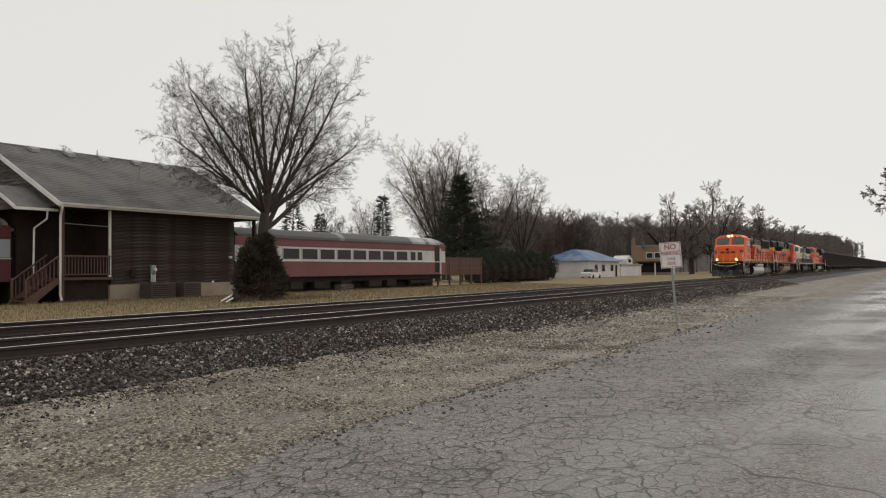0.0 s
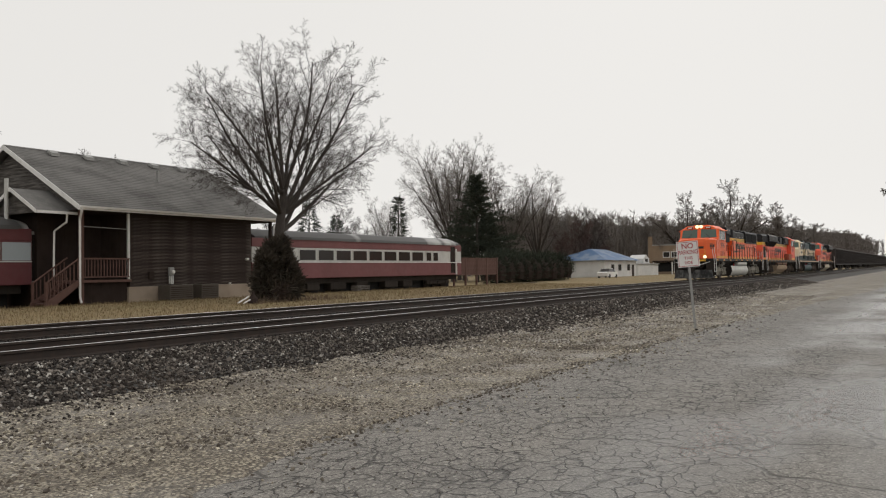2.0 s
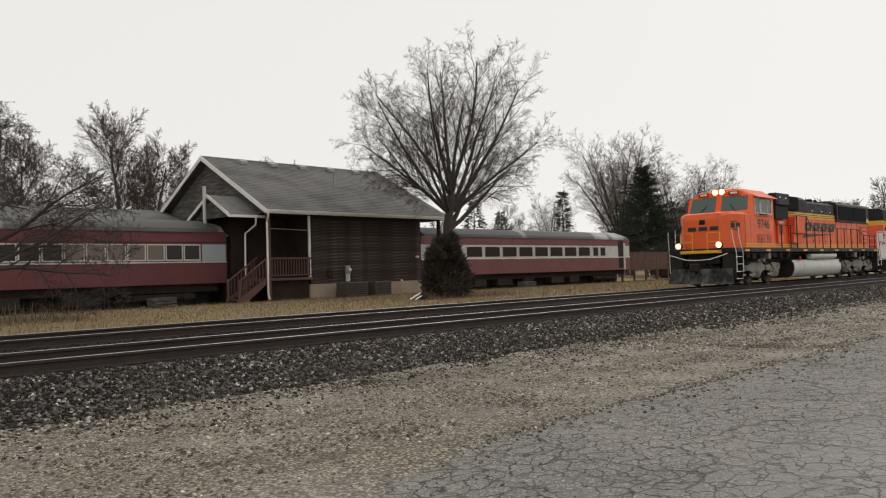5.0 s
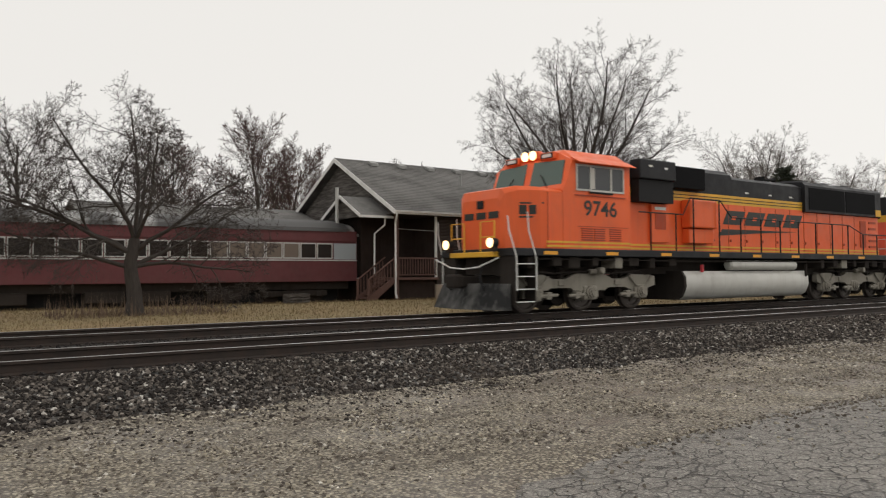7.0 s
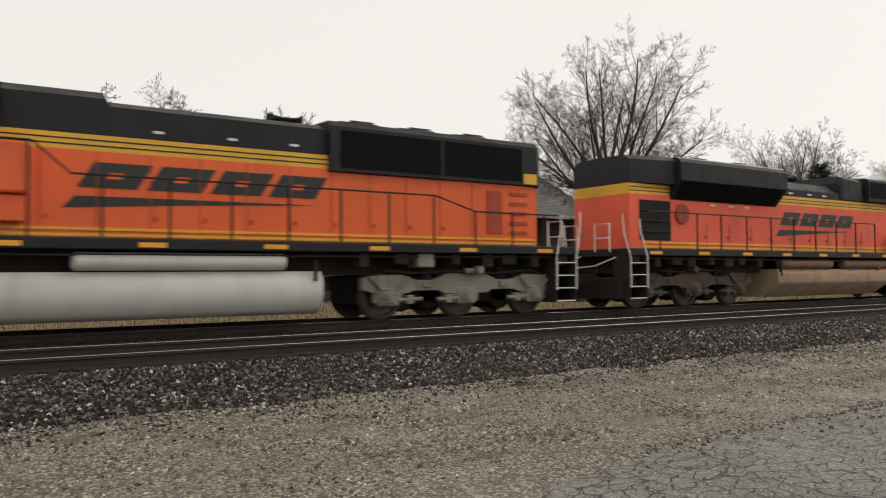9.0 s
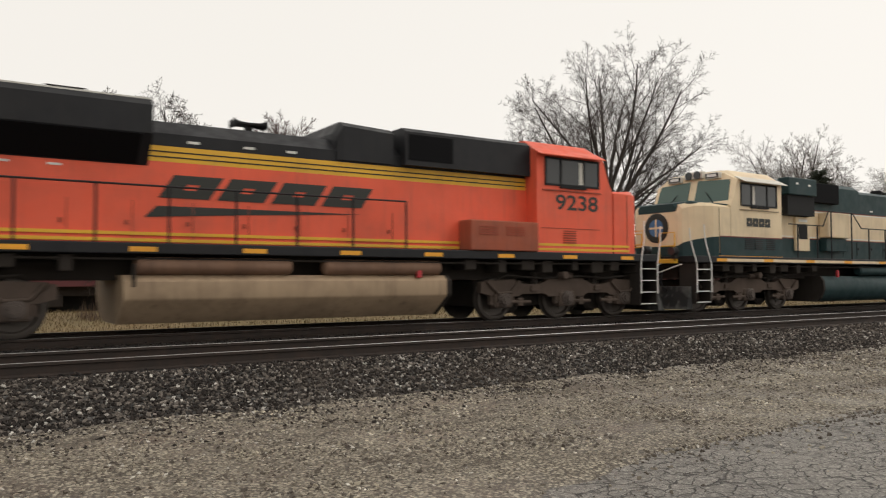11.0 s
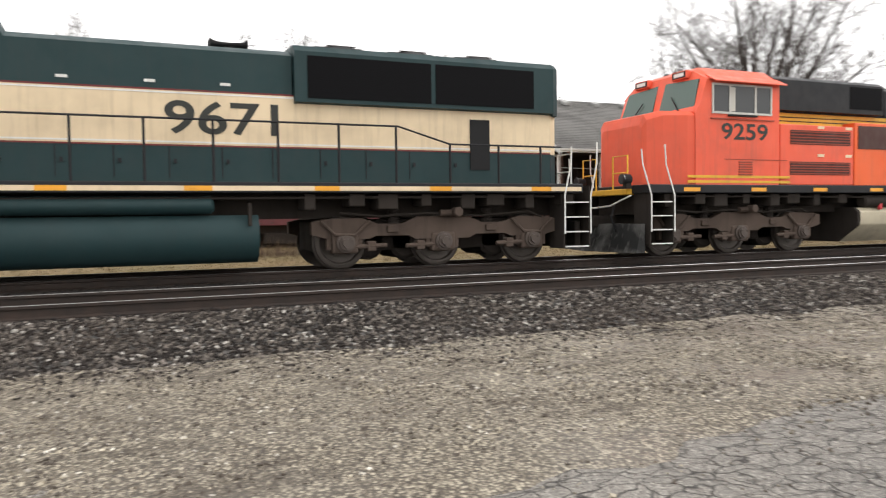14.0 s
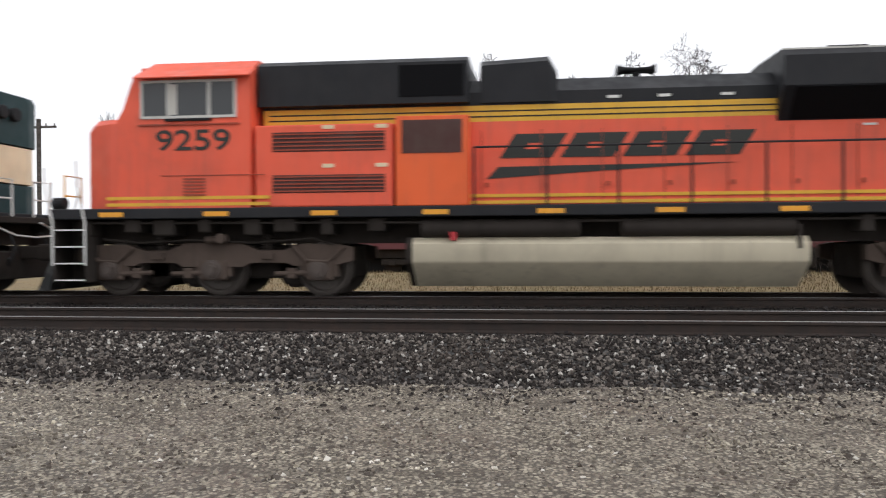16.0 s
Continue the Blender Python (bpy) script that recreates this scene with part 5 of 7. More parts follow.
# ---- station building ----
BOARD = Mat("dark_weathered_clapboard", (0.042, 0.030, 0.026), 0.9, 0, 0.2)
BOARD.mix(BOARD.ramp(BOARD.noise(2.2, 5, 0.6, (0.5, 1, 4)), 0.46, 0.66, 0, 0.75), (0.125, 0.105, 0.092))
BOARD.mix(BOARD.ramp(BOARD.each(), 0.3, 1, 0, 0.4), (0.010, 0.007, 0.006))
BOARD.bump(BOARD.noise(6, 4, 0.6, (0.4, 1, 5)), 0.4, 0.01)
BOARD = BOARD.m
GABLE_BOARD = Mat("grey_weathered_clapboard", (0.045, 0.038, 0.033), 0.85)
GABLE_BOARD.mix(GABLE_BOARD.ramp(GABLE_BOARD.noise(2.5, 5, 0.6, (1, 0.5, 4)), 0.42, 0.65, 0, 0.7), (0.17, 0.155, 0.14))
GABLE_BOARD = GABLE_BOARD.m
DARKWOOD = paint("dark_stained_wood", (0.038, 0.027, 0.023), 0.9, (0.010, 0.008, 0.007), 0.5, spec=0.15)
REDWOOD = paint("red_brown_stained_rail", (0.115, 0.062, 0.05), 0.8, (0.04, 0.03, 0.025), 0.4)
SHINGLE = Mat("grey_asphalt_shingle", (0.155, 0.150, 0.143), 0.9).world_pos()
SHINGLE.mix(SHINGLE.ramp(SHINGLE.noise(0.6, 5), 0.4, 0.68), (0.075, 0.072, 0.068))
SHINGLE.mix(SHINGLE.ramp(SHINGLE.noise(7, 4, 0.6, (1.6, 0.6, 0.6)), 0.5, 0.7, 0, 0.6), (0.20, 0.19, 0.175))
SHINGLE.bump(SHINGLE.noise(9, 3, 0.6, (1.5, 1, 1)), 0.5, 0.03)
SHINGLE = SHINGLE.m
WHITE_TRIM = paint("white_trim_paint", (0.70, 0.69, 0.67), 0.5, (0.25, 0.22, 0.19), 0.35)
STUCCO = Mat("tan_painted_foundation", (0.34, 0.275, 0.215), 0.9)
STUCCO.mix(STUCCO.ramp(STUCCO.noise(1.4, 4), 0.4, 0.7, 0, 0.6), (0.22, 0.17, 0.13))
STUCCO = STUCCO.m
METER = paint("grey_meter_metal", (0.28, 0.28, 0.27), 0.5)
AC = paint("brown_air_conditioner", (0.075, 0.062, 0.05), 0.7)

X0, X1 = 19.35, 31.65        # roof ends
EAVE_Y, EAVE_Z, RIDGE_Y, RIDGE_Z, BACK_Y = 31.45, 4.81, 37.8, 8.12, 44.15
WALL_Y = 31.95


def roof_slab(bm, x0, x1, y0, z0, y1, z1, t=0.16):
    return bm_prism(bm, [(y0, z0), (y1, z1), (y1, z1 - t), (y0, z0 - t)], x0, x1)


def boards(parent, x0, x1, y, z0, z1, material, pitch=0.165):
    """Lapped boards on a wall that faces -y; each one a piece."""
    n = int((z1 - z0) / pitch)
    me = mesh_of("clapboard", bm_prism(bmesh.new(), [(0, 0), (-0.024, 0), (-0.006, pitch * 0.985), (0, pitch * 0.985)], 0, x1 - x0), material)
    for k in range(n):
        b = new("clapboard", me)
        b.parent = parent
        b.location = (x0, y, z0 + k * pitch)


def depot():
    d = thing("station_building", "dark brown clapboard station building with grey shingle gable roof", "building")
    body = bm_box(bmesh.new(), 22.16, 29.8, WALL_Y, BACK_Y - 0.5, 0.9, 4.72)
    bm_box(body, 19.75, 31.3, 34.2, BACK_Y - 0.5, 0.2, 4.72)
    part("wall", body, DARKWOOD, d)
    # gables
    for x in (19.75, 31.2):
        w = part("gable_wall", bm_prism(bmesh.new(), [(EAVE_Y + 0.5, EAVE_Z - 0.1), (RIDGE_Y, RIDGE_Z - 0.28), (BACK_Y - 0.5, EAVE_Z - 0.1)], x, x + 0.1), GABLE_BOARD, d)
    z = EAVE_Z - 0.08
    while z < RIDGE_Z - 0.5:
        h = (RIDGE_Z - 0.3 - z - 0.15) * (RIDGE_Y - EAVE_Y) / (RIDGE_Z - EAVE_Z)
        b = part("clapboard", bm_prism(bmesh.new(), [(19.749, z), (19.715, z), (19.74, z + 0.16), (19.749, z + 0.16)], RIDGE_Y - h, RIDGE_Y + h, "y"), GABLE_BOARD, d)
        z += 0.165
    boards(d, 22.16, 29.8, WALL_Y, 1.14, 4.55, BOARD)
    part("foundation", bm_box(bmesh.new(), 22.1, 29.85, WALL_Y - 0.04, 34.0, 0.2, 1.135, 0.02), STUCCO, d, "tan painted concrete foundation")
    # roof
    for y in (EAVE_Y, BACK_Y):
        part("roof", roof_slab(bmesh.new(), X0, X1, y, EAVE_Z, RIDGE_Y, RIDGE_Z), SHINGLE, d, "grey asphalt shingle roof slope")
    slope = (RIDGE_Z - EAVE_Z) / (RIDGE_Y - EAVE_Y)
    for k in range(30):
        y0 = EAVE_Y + 0.02 + k * 0.208
        z0 = EAVE_Z + (y0 - EAVE_Y) * slope
        part("shingle_course", bm_prism(bmesh.new(), [(y0, z0 + 0.004), (y0, z0 + 0.022), (y0 + 0.21, z0 + 0.21 * slope + 0.006), (y0 + 0.21, z0 + 0.21 * slope + 0.002)], X0, X1), SHINGLE, d)
    part("ridge_cap", bm_prism(bmesh.new(), [(RIDGE_Y - 0.16, RIDGE_Z - 0.05), (RIDGE_Y, RIDGE_Z + 0.04), (RIDGE_Y + 0.16, RIDGE_Z - 0.05)], X0, X1), SHINGLE, d)
    part("soffit", bm_box(bmesh.new(), X0 + 0.1, X1 - 0.1, EAVE_Y + 0.1, 34.25, EAVE_Z - 0.2, EAVE_Z - 0.165), DARKWOOD, d)
    part("fascia", bm_box(bmesh.new(), X0, X1, EAVE_Y - 0.03, EAVE_Y, EAVE_Z - 0.20, EAVE_Z - 0.01), WHITE_TRIM, d, "white painted eaves board")
    part("gutter", bm_prism(bmesh.new(), [(EAVE_Y - 0.14, EAVE_Z - 0.03), (EAVE_Y - 0.12, EAVE_Z - 0.12), (EAVE_Y - 0.035, EAVE_Z - 0.13), (EAVE_Y - 0.035, EAVE_Z - 0.11), (EAVE_Y - 0.11, EAVE_Z - 0.10), (EAVE_Y - 0.13, EAVE_Z - 0.03)], X0, X1), WHITE_TRIM, d, "white metal gutter")
    for y in (EAVE_Y, BACK_Y):
        for x in (X0 - 0.035, X1):
            part("rake_board", roof_slab(bmesh.new(), x, x + 0.035, y, EAVE_Z + 0.02, RIDGE_Y, RIDGE_Z + 0.02, 0.24), WHITE_TRIM, d, "white painted rake board")
    for x in (21.5, 23.4, 25.4, 27.4, 29.3):
        y = 37.2
        z = EAVE_Z + (y - EAVE_Y) * slope
        part("roof_vent", bm_prism(bmesh.new(), [(y - 0.2, z - 0.05), (y - 0.2, z + 0.12), (y + 0.2, z + 0.30), (y + 0.2, z + 0.15)], x - 0.22, x + 0.22), METER, d, "small metal roof vent")
    part("vent_pipe", bm_cyl(bmesh.new(), (26.17, 35.2, 6.5), (26.17, 35.2, 7.35), 0.07, 12), METER, d)
    # corner posts, downspouts, porch deck, rails and stair
    part("corner_post", bm_box(bmesh.new(), 19.62, 19.78, EAVE_Y + 0.35, EAVE_Y + 0.51, 0.3, EAVE_Z - 0.2), REDWOOD, d)
    part("porch_post", bm_box(bmesh.new(), 22.06, 22.16, WALL_Y - 0.05, WALL_Y + 0.05, 1.4, EAVE_Z - 0.2), WHITE_TRIM, d)
    part("corner_post", bm_box(bmesh.new(), 31.15, 31.3, EAVE_Y + 0.35, EAVE_Y + 0.51, 0.3, EAVE_Z - 0.2), DARKWOOD, d)
    part("downspout", bm_tube(bmesh.new(), [(19.42, EAVE_Y - 0.08, EAVE_Z - 0.1), (19.42, EAVE_Y - 0.05, EAVE_Z - 0.3), (19.56, EAVE_Y + 0.3, EAVE_Z - 0.6), (19.56, EAVE_Y + 0.3, 0.75), (19.56, EAVE_Y + 0.2, 0.5)], 0.05, 8), WHITE_TRIM, d, "white metal downspout")
    part("downspout", bm_tube(bmesh.new(), [(31.5, EAVE_Y - 0.08, EAVE_Z - 0.1), (31.4, EAVE_Y + 0.3, EAVE_Z - 0.5), (31.4, EAVE_Y + 0.3, 0.6)], 0.05, 8), WHITE_TRIM, d)
    part("deck", bm_box(bmesh.new(), 19.6, 22.14, WALL_Y - 0.2, 34.2, 1.38, 1.50), REDWOOD, d)
    part("deck_skirt", bm_box(bmesh.new(), 19.7, 22.1, WALL_Y + 0.1, WALL_Y + 0.16, 0.3, 1.38), DARKWOOD, d)
    part("top_rail", bm_box(bmesh.new(), 19.75, 22.1, WALL_Y - 0.12, WALL_Y - 0.02, 2.42, 2.50), REDWOOD, d)
    part("bottom_rail", bm_box(bmesh.new(), 19.75, 22.1, WALL_Y - 0.10, WALL_Y - 0.04, 1.60, 1.66), REDWOOD, d)
    me = mesh_of("baluster", bm_box(bmesh.new(), -0.022, 0.022, -0.022, 0.022, 0, 0.78), REDWOOD)
    for k in range(15):
        b = new("baluster", me)
        b.parent, b.location = d, (19.88 + k * 0.155, WALL_Y - 0.07, 1.65)
    for y in (WALL_Y - 0.16, WALL_Y + 0.9):
        part("stair_stringer", bm_prism(bmesh.new(), [(17.95, 0.30), (18.3, 0.30), (19.65, 1.35), (19.65, 1.62), (17.95, 0.55)], y - 0.03, y + 0.03, "y"), REDWOOD, d)
        part("stair_rail", bm_tube(bmesh.new(), [(18.05, y, 1.40), (19.62, y, 2.52)], 0.04, 6), REDWOOD, d)
        part("newel", bm_box(bmesh.new(), 18.0, 18.1, y - 0.05, y + 0.05, 0.3, 1.45), REDWOOD, d)
        for k in range(8):
            b = new("baluster", me)
            b.parent, b.location = d, (18.22 + k * 0.18, y, 0.66 + k * 0.128)
    for k in range(6):
        part("stair_tread", bm_box(bmesh.new(), 18.05 + k * 0.27, 18.36 + k * 0.27, WALL_Y - 0.14, WALL_Y + 0.88, 0.48 + k * 0.17, 0.52 + k * 0.17), REDWOOD, d)
    # recess at the other end
    part("recess_window", bm_box(bmesh.new(), 30.1, 31.1, 34.12, 34.19, 3.4, 4.2), GLASS, d)
    part("porch_wire", bm_tube(bmesh.new(), [(19.7, WALL_Y + 0.05, 3.92), (22.1, WALL_Y + 0.05, 3.86)], 0.02, 6), METER, d)
    # entrance gable towards the coach
    for y in (32.3, 36.5):
        part("entry_roof", roof_slab(bmesh.new(), 17.9, 19.75, y, 4.57, 34.4, 5.66, 0.1), SHINGLE, d)
        part("entry_rake", roof_slab(bmesh.new(), 17.865, 17.9, y, 4.60, 34.4, 5.69, 0.17), WHITE_TRIM, d, "white painted rake board")
    part("entry_gable", bm_prism(bmesh.new(), [(32.6, 4.5), (34.4, 5.5), (36.2, 4.5)], 18.1, 18.15), GABLE_BOARD, d)
    part("entry_eave", bm_box(bmesh.new(), 17.9, 19.75, 32.22, 32.3, 4.44, 4.56), WHITE_TRIM, d)
    part("entry_wall", bm_box(bmesh.new(), 18.9, 19.74, 34.0, 36.3, 0.4, 4.6), DARKWOOD, d)
    part("downspout", bm_tube(bmesh.new(), [(19.3, 32.3, 4.45), (19.3, 32.35, 4.1), (19.05, 32.9, 3.7), (19.05, 32.95, 1.6)], 0.045, 8), WHITE_TRIM, d)
    # meters and services on the wall
    for x, z0, z1, m in ((23.15, 1.50, 1.85, DARKWOOD), (24.3, 1.62, 2.05, METER)):
        part("meter_box", bm_box(bmesh.new(), x, x + 0.28, WALL_Y - 0.16, WALL_Y - 0.02, z0, z1, 0.02), m, d)
    part("meter_dial", bm_cyl(bmesh.new(), (24.5, WALL_Y - 0.16, 1.82), (24.5, WALL_Y - 0.24, 1.82), 0.09, 14, 0.02), WHITE_TRIM, d)
    for x in (24.34, 24.44, 24.54):
        part("conduit", bm_cyl(bmesh.new(), (x, WALL_Y - 0.09, 1.2), (x, WALL_Y - 0.09, 1.62), 0.035, 8), WHITE_TRIM, d)
    part("wall_light", bm_box(bmesh.new(), 29.35, 29.55, WALL_Y - 0.16, WALL_Y - 0.02, 2.42, 2.54, 0.03), WHITE_TRIM, d)
    part("wall_light", bm_cyl(bmesh.new(), (28.2, WALL_Y - 0.1, 1.13), (28.2, WALL_Y - 0.1, 1.22), 0.06, 10), WHITE_TRIM, d)
    part("basement_window", bm_box(bmesh.new(), 26.72, 27.40, WALL_Y - 0.07, WALL_Y - 0.03, 0.62, 0.98, 0.01), METER, d)
    return d


depot()
for x, w in ((24.3, 1.4), (26.05, 1.1)):
    a = thing("air_conditioner", "squat brown air conditioner unit beside the foundation", "air conditioner", pose(x, WALL_Y - 0.62, 0.45), "air conditioners")
    part("casing", bm_box(bmesh.new(), -w / 2, w / 2, -0.45, 0.45, 0, 0.74, 0.04), AC, a)
    for k in range(6):
        part("fin", bm_box(bmesh.new(), -w / 2 + 0.06, w / 2 - 0.06, -0.465, -0.445, 0.12 + k * 0.095, 0.145 + k * 0.095), DARKWOOD, a)
    part("fan_guard", bm_cyl(bmesh.new(), (0, 0, 0.74), (0, 0, 0.77), 0.34, 18), DARKWOOD, a)

annex = thing("low_building", "low building with grey shingle roof behind the coach", "building")
part("wall", bm_box(bmesh.new(), 7.2, 19.2, 39.6, 46.4, 0.2, 4.3), DARKWOOD, annex)
for y in (39.2, 46.8):
    part("roof", roof_slab(bmesh.new(), 6.8, 19.6, y, 4.4, 43, 5.6), SHINGLE, annex)

# ---- passenger coaches on the siding ----
MAROON_SIDE = paint("faded_maroon_paint", (0.125, 0.037, 0.040), 0.6, (0.07, 0.035, 0.03), 0.4)
ROSE_SIDE = paint("weathered_rose_paint", (0.165, 0.062, 0.064), 0.6, (0.10, 0.05, 0.045), 0.4)
PALE_BAND = paint("pale_grey_band_paint", (0.50, 0.50, 0.48), 0.6, (0.2, 0.17, 0.15), 0.35)
COACH_ROOF = Mat("patched_coach_roof", (0.075, 0.073, 0.072), 0.6).world_pos()
COACH_ROOF.mix(COACH_ROOF.ramp(COACH_ROOF.noise(0.25, 3, 0.5, (1, 0.3, 0.3)), 0.50, 0.56, 0, 0.85), (0.42, 0.42, 0.41))
COACH_ROOF = COACH_ROOF.m
COACH_GLASS = Mat("dusty_coach_glass", (0.030, 0.026, 0.024), 0.2, 0, 0.25).m
BLINDS = Mat("drawn_window_blind", (0.16, 0.125, 0.10), 0.6).m


def coach(x0, x1, side, band, wins, label, pale):
    c = thing("passenger_coach", label, "railway coach", pose(0, 34.0, 0), group="passenger coaches")
    part("side", bm_box(bmesh.new(), x0, x1, 0, 3.0, 1.33, 2.36, 0.02), side, c)
    part("window_band", bm_box(bmesh.new(), x0, x1, 0.03, 2.97, 2.361, 3.30), band, c)
    part("letterboard", bm_box(bmesh.new(), x0, x1, 0, 3.0, 3.301, 3.84, 0.02), side, c)
    prof = [(-0.06, 3.80), (-0.02, 3.98), (0.28, 4.22), (0.8, 4.40), (1.5, 4.46), (2.2, 4.40), (2.72, 4.22), (3.02, 3.98), (3.06, 3.80)]
    rf = loft(bmesh.new(), [[(x0 + 0.5, 1.5 + (y - 1.5) * 0.8, 3.78 + (z - 3.78) * 0.7) for y, z in prof], [(x0 + 1.0, y, z) for y, z in prof], [(x1 - 1.0, y, z) for y, z in prof], [(x1 - 0.1, 1.5 + (y - 1.5) * 0.92, 3.78 + (z - 3.78) * 0.75) for y, z in prof]])
    part("roof", rf, COACH_ROOF, c, "rounded dark roof with pale patches", True)
    part("belt_rail", bm_box(bmesh.new(), x0, x1, -0.03, 0.0, 2.34, 2.40), PALE_BAND if pale else WHITE_TRIM, c)
    for a, b in wins:
        f = bmesh.new()
        for q in ((a - 0.05, a, 2.44, 3.22), (b, b + 0.05, 2.44, 3.22), (a, b, 2.44, 2.50), (a, b, 3.16, 3.22)):
            bm_box(f, q[0], q[1], -0.012, 0.029, q[2], q[3])
        w = part("window", f, PALE_BAND, c, "pale framed coach window")
        part("pane", bm_box(bmesh.new(), a, b, 0.005, 0.0295, 2.50, 3.16), BLINDS if pale and int(a * 7) % 3 == 0 else COACH_GLASS, w)
    part("underframe", bm_box(bmesh.new(), x0 + 0.3, x1 - 0.3, 0.35, 2.65, 0.95, 1.33), GRIME, c)
    # Solid near-black block added to act as the shade beneath the coach.
    part("underbody_shade", bm_box(bmesh.new(), x0 + 0.6, x1 - 0.6, 0.95, 2.1, 0.32, 0.95), DARK, c)
    k = 0
    x = x0 + 5.0
    while x < x1 - 5.5:
        part("equipment_box", bm_box(bmesh.new(), x, x + 1.2 + 0.4 * (k % 2), 0.25, 0.9, 0.50, 1.0, 0.04), GRIME, c)
        x += 2.3 + 0.5 * (k % 3)
        k += 1
    for bx in (x0 + 3.2, x1 - 3.2):
        t = part("truck_frame", bm_box(bmesh.new(), bx - 1.7, bx + 1.7, 0.32, 0.46, 0.62, 0.9, 0.05), GRIME, c)
        for ax in (-1.2, 0, 1.2):
            part("wheel", bm_lathe(bmesh.new(), (bx + ax, 0.62, 0.74), (bx + ax, 0.76, 0.74), [(0, 0.46), (0.10, 0.45), (0.14, 0.40), (0.10, 0.30), (0.12, 0.05)], 20), GRIME, t)
            part("journal_box", bm_box(bmesh.new(), bx + ax - 0.14, bx + ax + 0.14, 0.26, 0.46, 0.6, 0.86, 0.03), GRIME, t)
    return c


c2 = coach(-7.4, 18.65, MAROON_SIDE, MAROON_SIDE, [(17.22 - 0.74 - k * 0.885, 17.22 - k * 0.885) for k in range(27)], "dark maroon passenger coach with a long row of windows", True)
part("end_panel", bm_box(bmesh.new(), 17.35, 18.6, -0.012, 0.028, 2.42, 3.22), Mat("blue_grey_panel", (0.36, 0.40, 0.42), 0.6).m, c2, "pale blue-grey end panel")
dr = part("door", bm_box(bmesh.new(), 18.66, 19.45, 0.25, 0.33, 1.35, 3.75, 0.02), METER, c2)
part("door_glass", bm_box(bmesh.new(), 18.78, 19.33, 0.235, 0.249, 1.5, 3.6), COACH_GLASS, dr)
part("stove_pipe", bm_cyl(bmesh.new(), (17.84, 0.6, 4.1), (17.84, 0.6, 6.1), 0.09, 12), PALE_BAND, c2, "pale metal stove pipe")
c1 = coach(31.8, 55.7, ROSE_SIDE, PALE_BAND, [(35.85 + k * 1.79, 37.35 + k * 1.79) for k in range(8)] + [(50.35, 51.05), (51.35, 52.05)], "weathered rose and pale grey passenger coach with large windows", False)
part("door", bm_box(bmesh.new(), 54.0, 54.7, -0.01, 0.028, 1.5, 3.7), COACH_GLASS, c1, "dark end doorway")
part("door_post", bm_box(bmesh.new(), 54.75, 55.0, -0.015, 0.028, 1.36, 3.5), PALE_BAND, c1)
part("end_diaphragm", bm_box(bmesh.new(), 55.7, 56.1, 0.9, 2.1, 1.3, 3.9, 0.05), DARKWOOD, c1)
siding = thing("siding_track", "overgrown siding rails under the parked coaches", "railway track", pose(0, 35.5, 0))
for s in (-1, 1):
    part("rail", bm_box(bmesh.new(), -60, 75, s * 0.75 - 0.036, s * 0.75 + 0.036, 0.18, 0.30), RUST, siding)
me = mesh_of("tie", bm_box(bmesh.new(), -0.12, 0.12, -1.3, 1.3, 0.12, 0.215, 0.01), TIE)
for k in range(200):
    b = new("tie", me)
    b.parent, b.location = siding, (-55 + k * 0.62, 0, 0)

deck = thing("wooden_deck", "raised brown wooden deck at the end of the coach", "deck", pose(60.3, 36.0, 0.25))
part("floor", bm_box(bmesh.new(), -4.0, 4.0, -0.8, 1.6, 1.0, 1.12), REDWOOD, deck)
me = mesh_of("slat", bm_box(bmesh.new(), -0.07, 0.07, -0.02, 0.02, 0, 1.45), REDWOOD)
for k in range(40):
    b = new("slat", me)
    b.parent, b.location = deck, (-3.9 + k * 0.2, -0.8, 1.12)
for k in range(5):
    part("post", bm_box(bmesh.new(), -3.95 + k * 1.95, -3.8 + k * 1.95, -0.85, -0.7, -0.05, 2.6), REDWOOD, deck)

for x, y, w in ((13.7, 30.4, 0.95), (39.0, 31.6, 1.2)):
    cr = thing("wooden_crate", "low weathered wooden crate on the grass", "crate", pose(x, y, land(x, y)), "crates")
    for k in range(3):
        part("slat", bm_box(bmesh.new(), -w / 2, w / 2, -0.3, -0.27, 0.02 + k * 0.12, 0.11 + k * 0.12), GABLE_BOARD, cr)
    part("lid", bm_box(bmesh.new(), -w / 2, w / 2, -0.32, 0.32, 0.36, 0.39), GABLE_BOARD, cr)
    for s in (-1, 1):
        part("end", bm_box(bmesh.new(), s * w / 2 - 0.03, s * w / 2 + 0.03, -0.27, 0.3, 0.0, 0.36), GABLE_BOARD, cr)
hy = thing("scrap_pile", "small pile of pale broken sticks and a cap", "scrap", pose(22.9, 24.6, 0.38))
part("stick", bm_tube(bmesh.new(), [(-0.7, 0, 0.05), (0.0, 0.1, 0.30)], 0.035, 6), WHITE_TRIM, hy)
part("stick", bm_tube(bmesh.new(), [(-0.5, -0.1, 0.02), (0.1, 0, 0.22)], 0.03, 6), WHITE_TRIM, hy)
part("lump", bm_lathe(bmesh.new(), (0.15, 0, 0), (0.15, 0, 0.5), [(0, 0.24), (0.2, 0.2), (0.34, 0.1), (0.5, 0.05)], 10), DARKWOOD, hy)

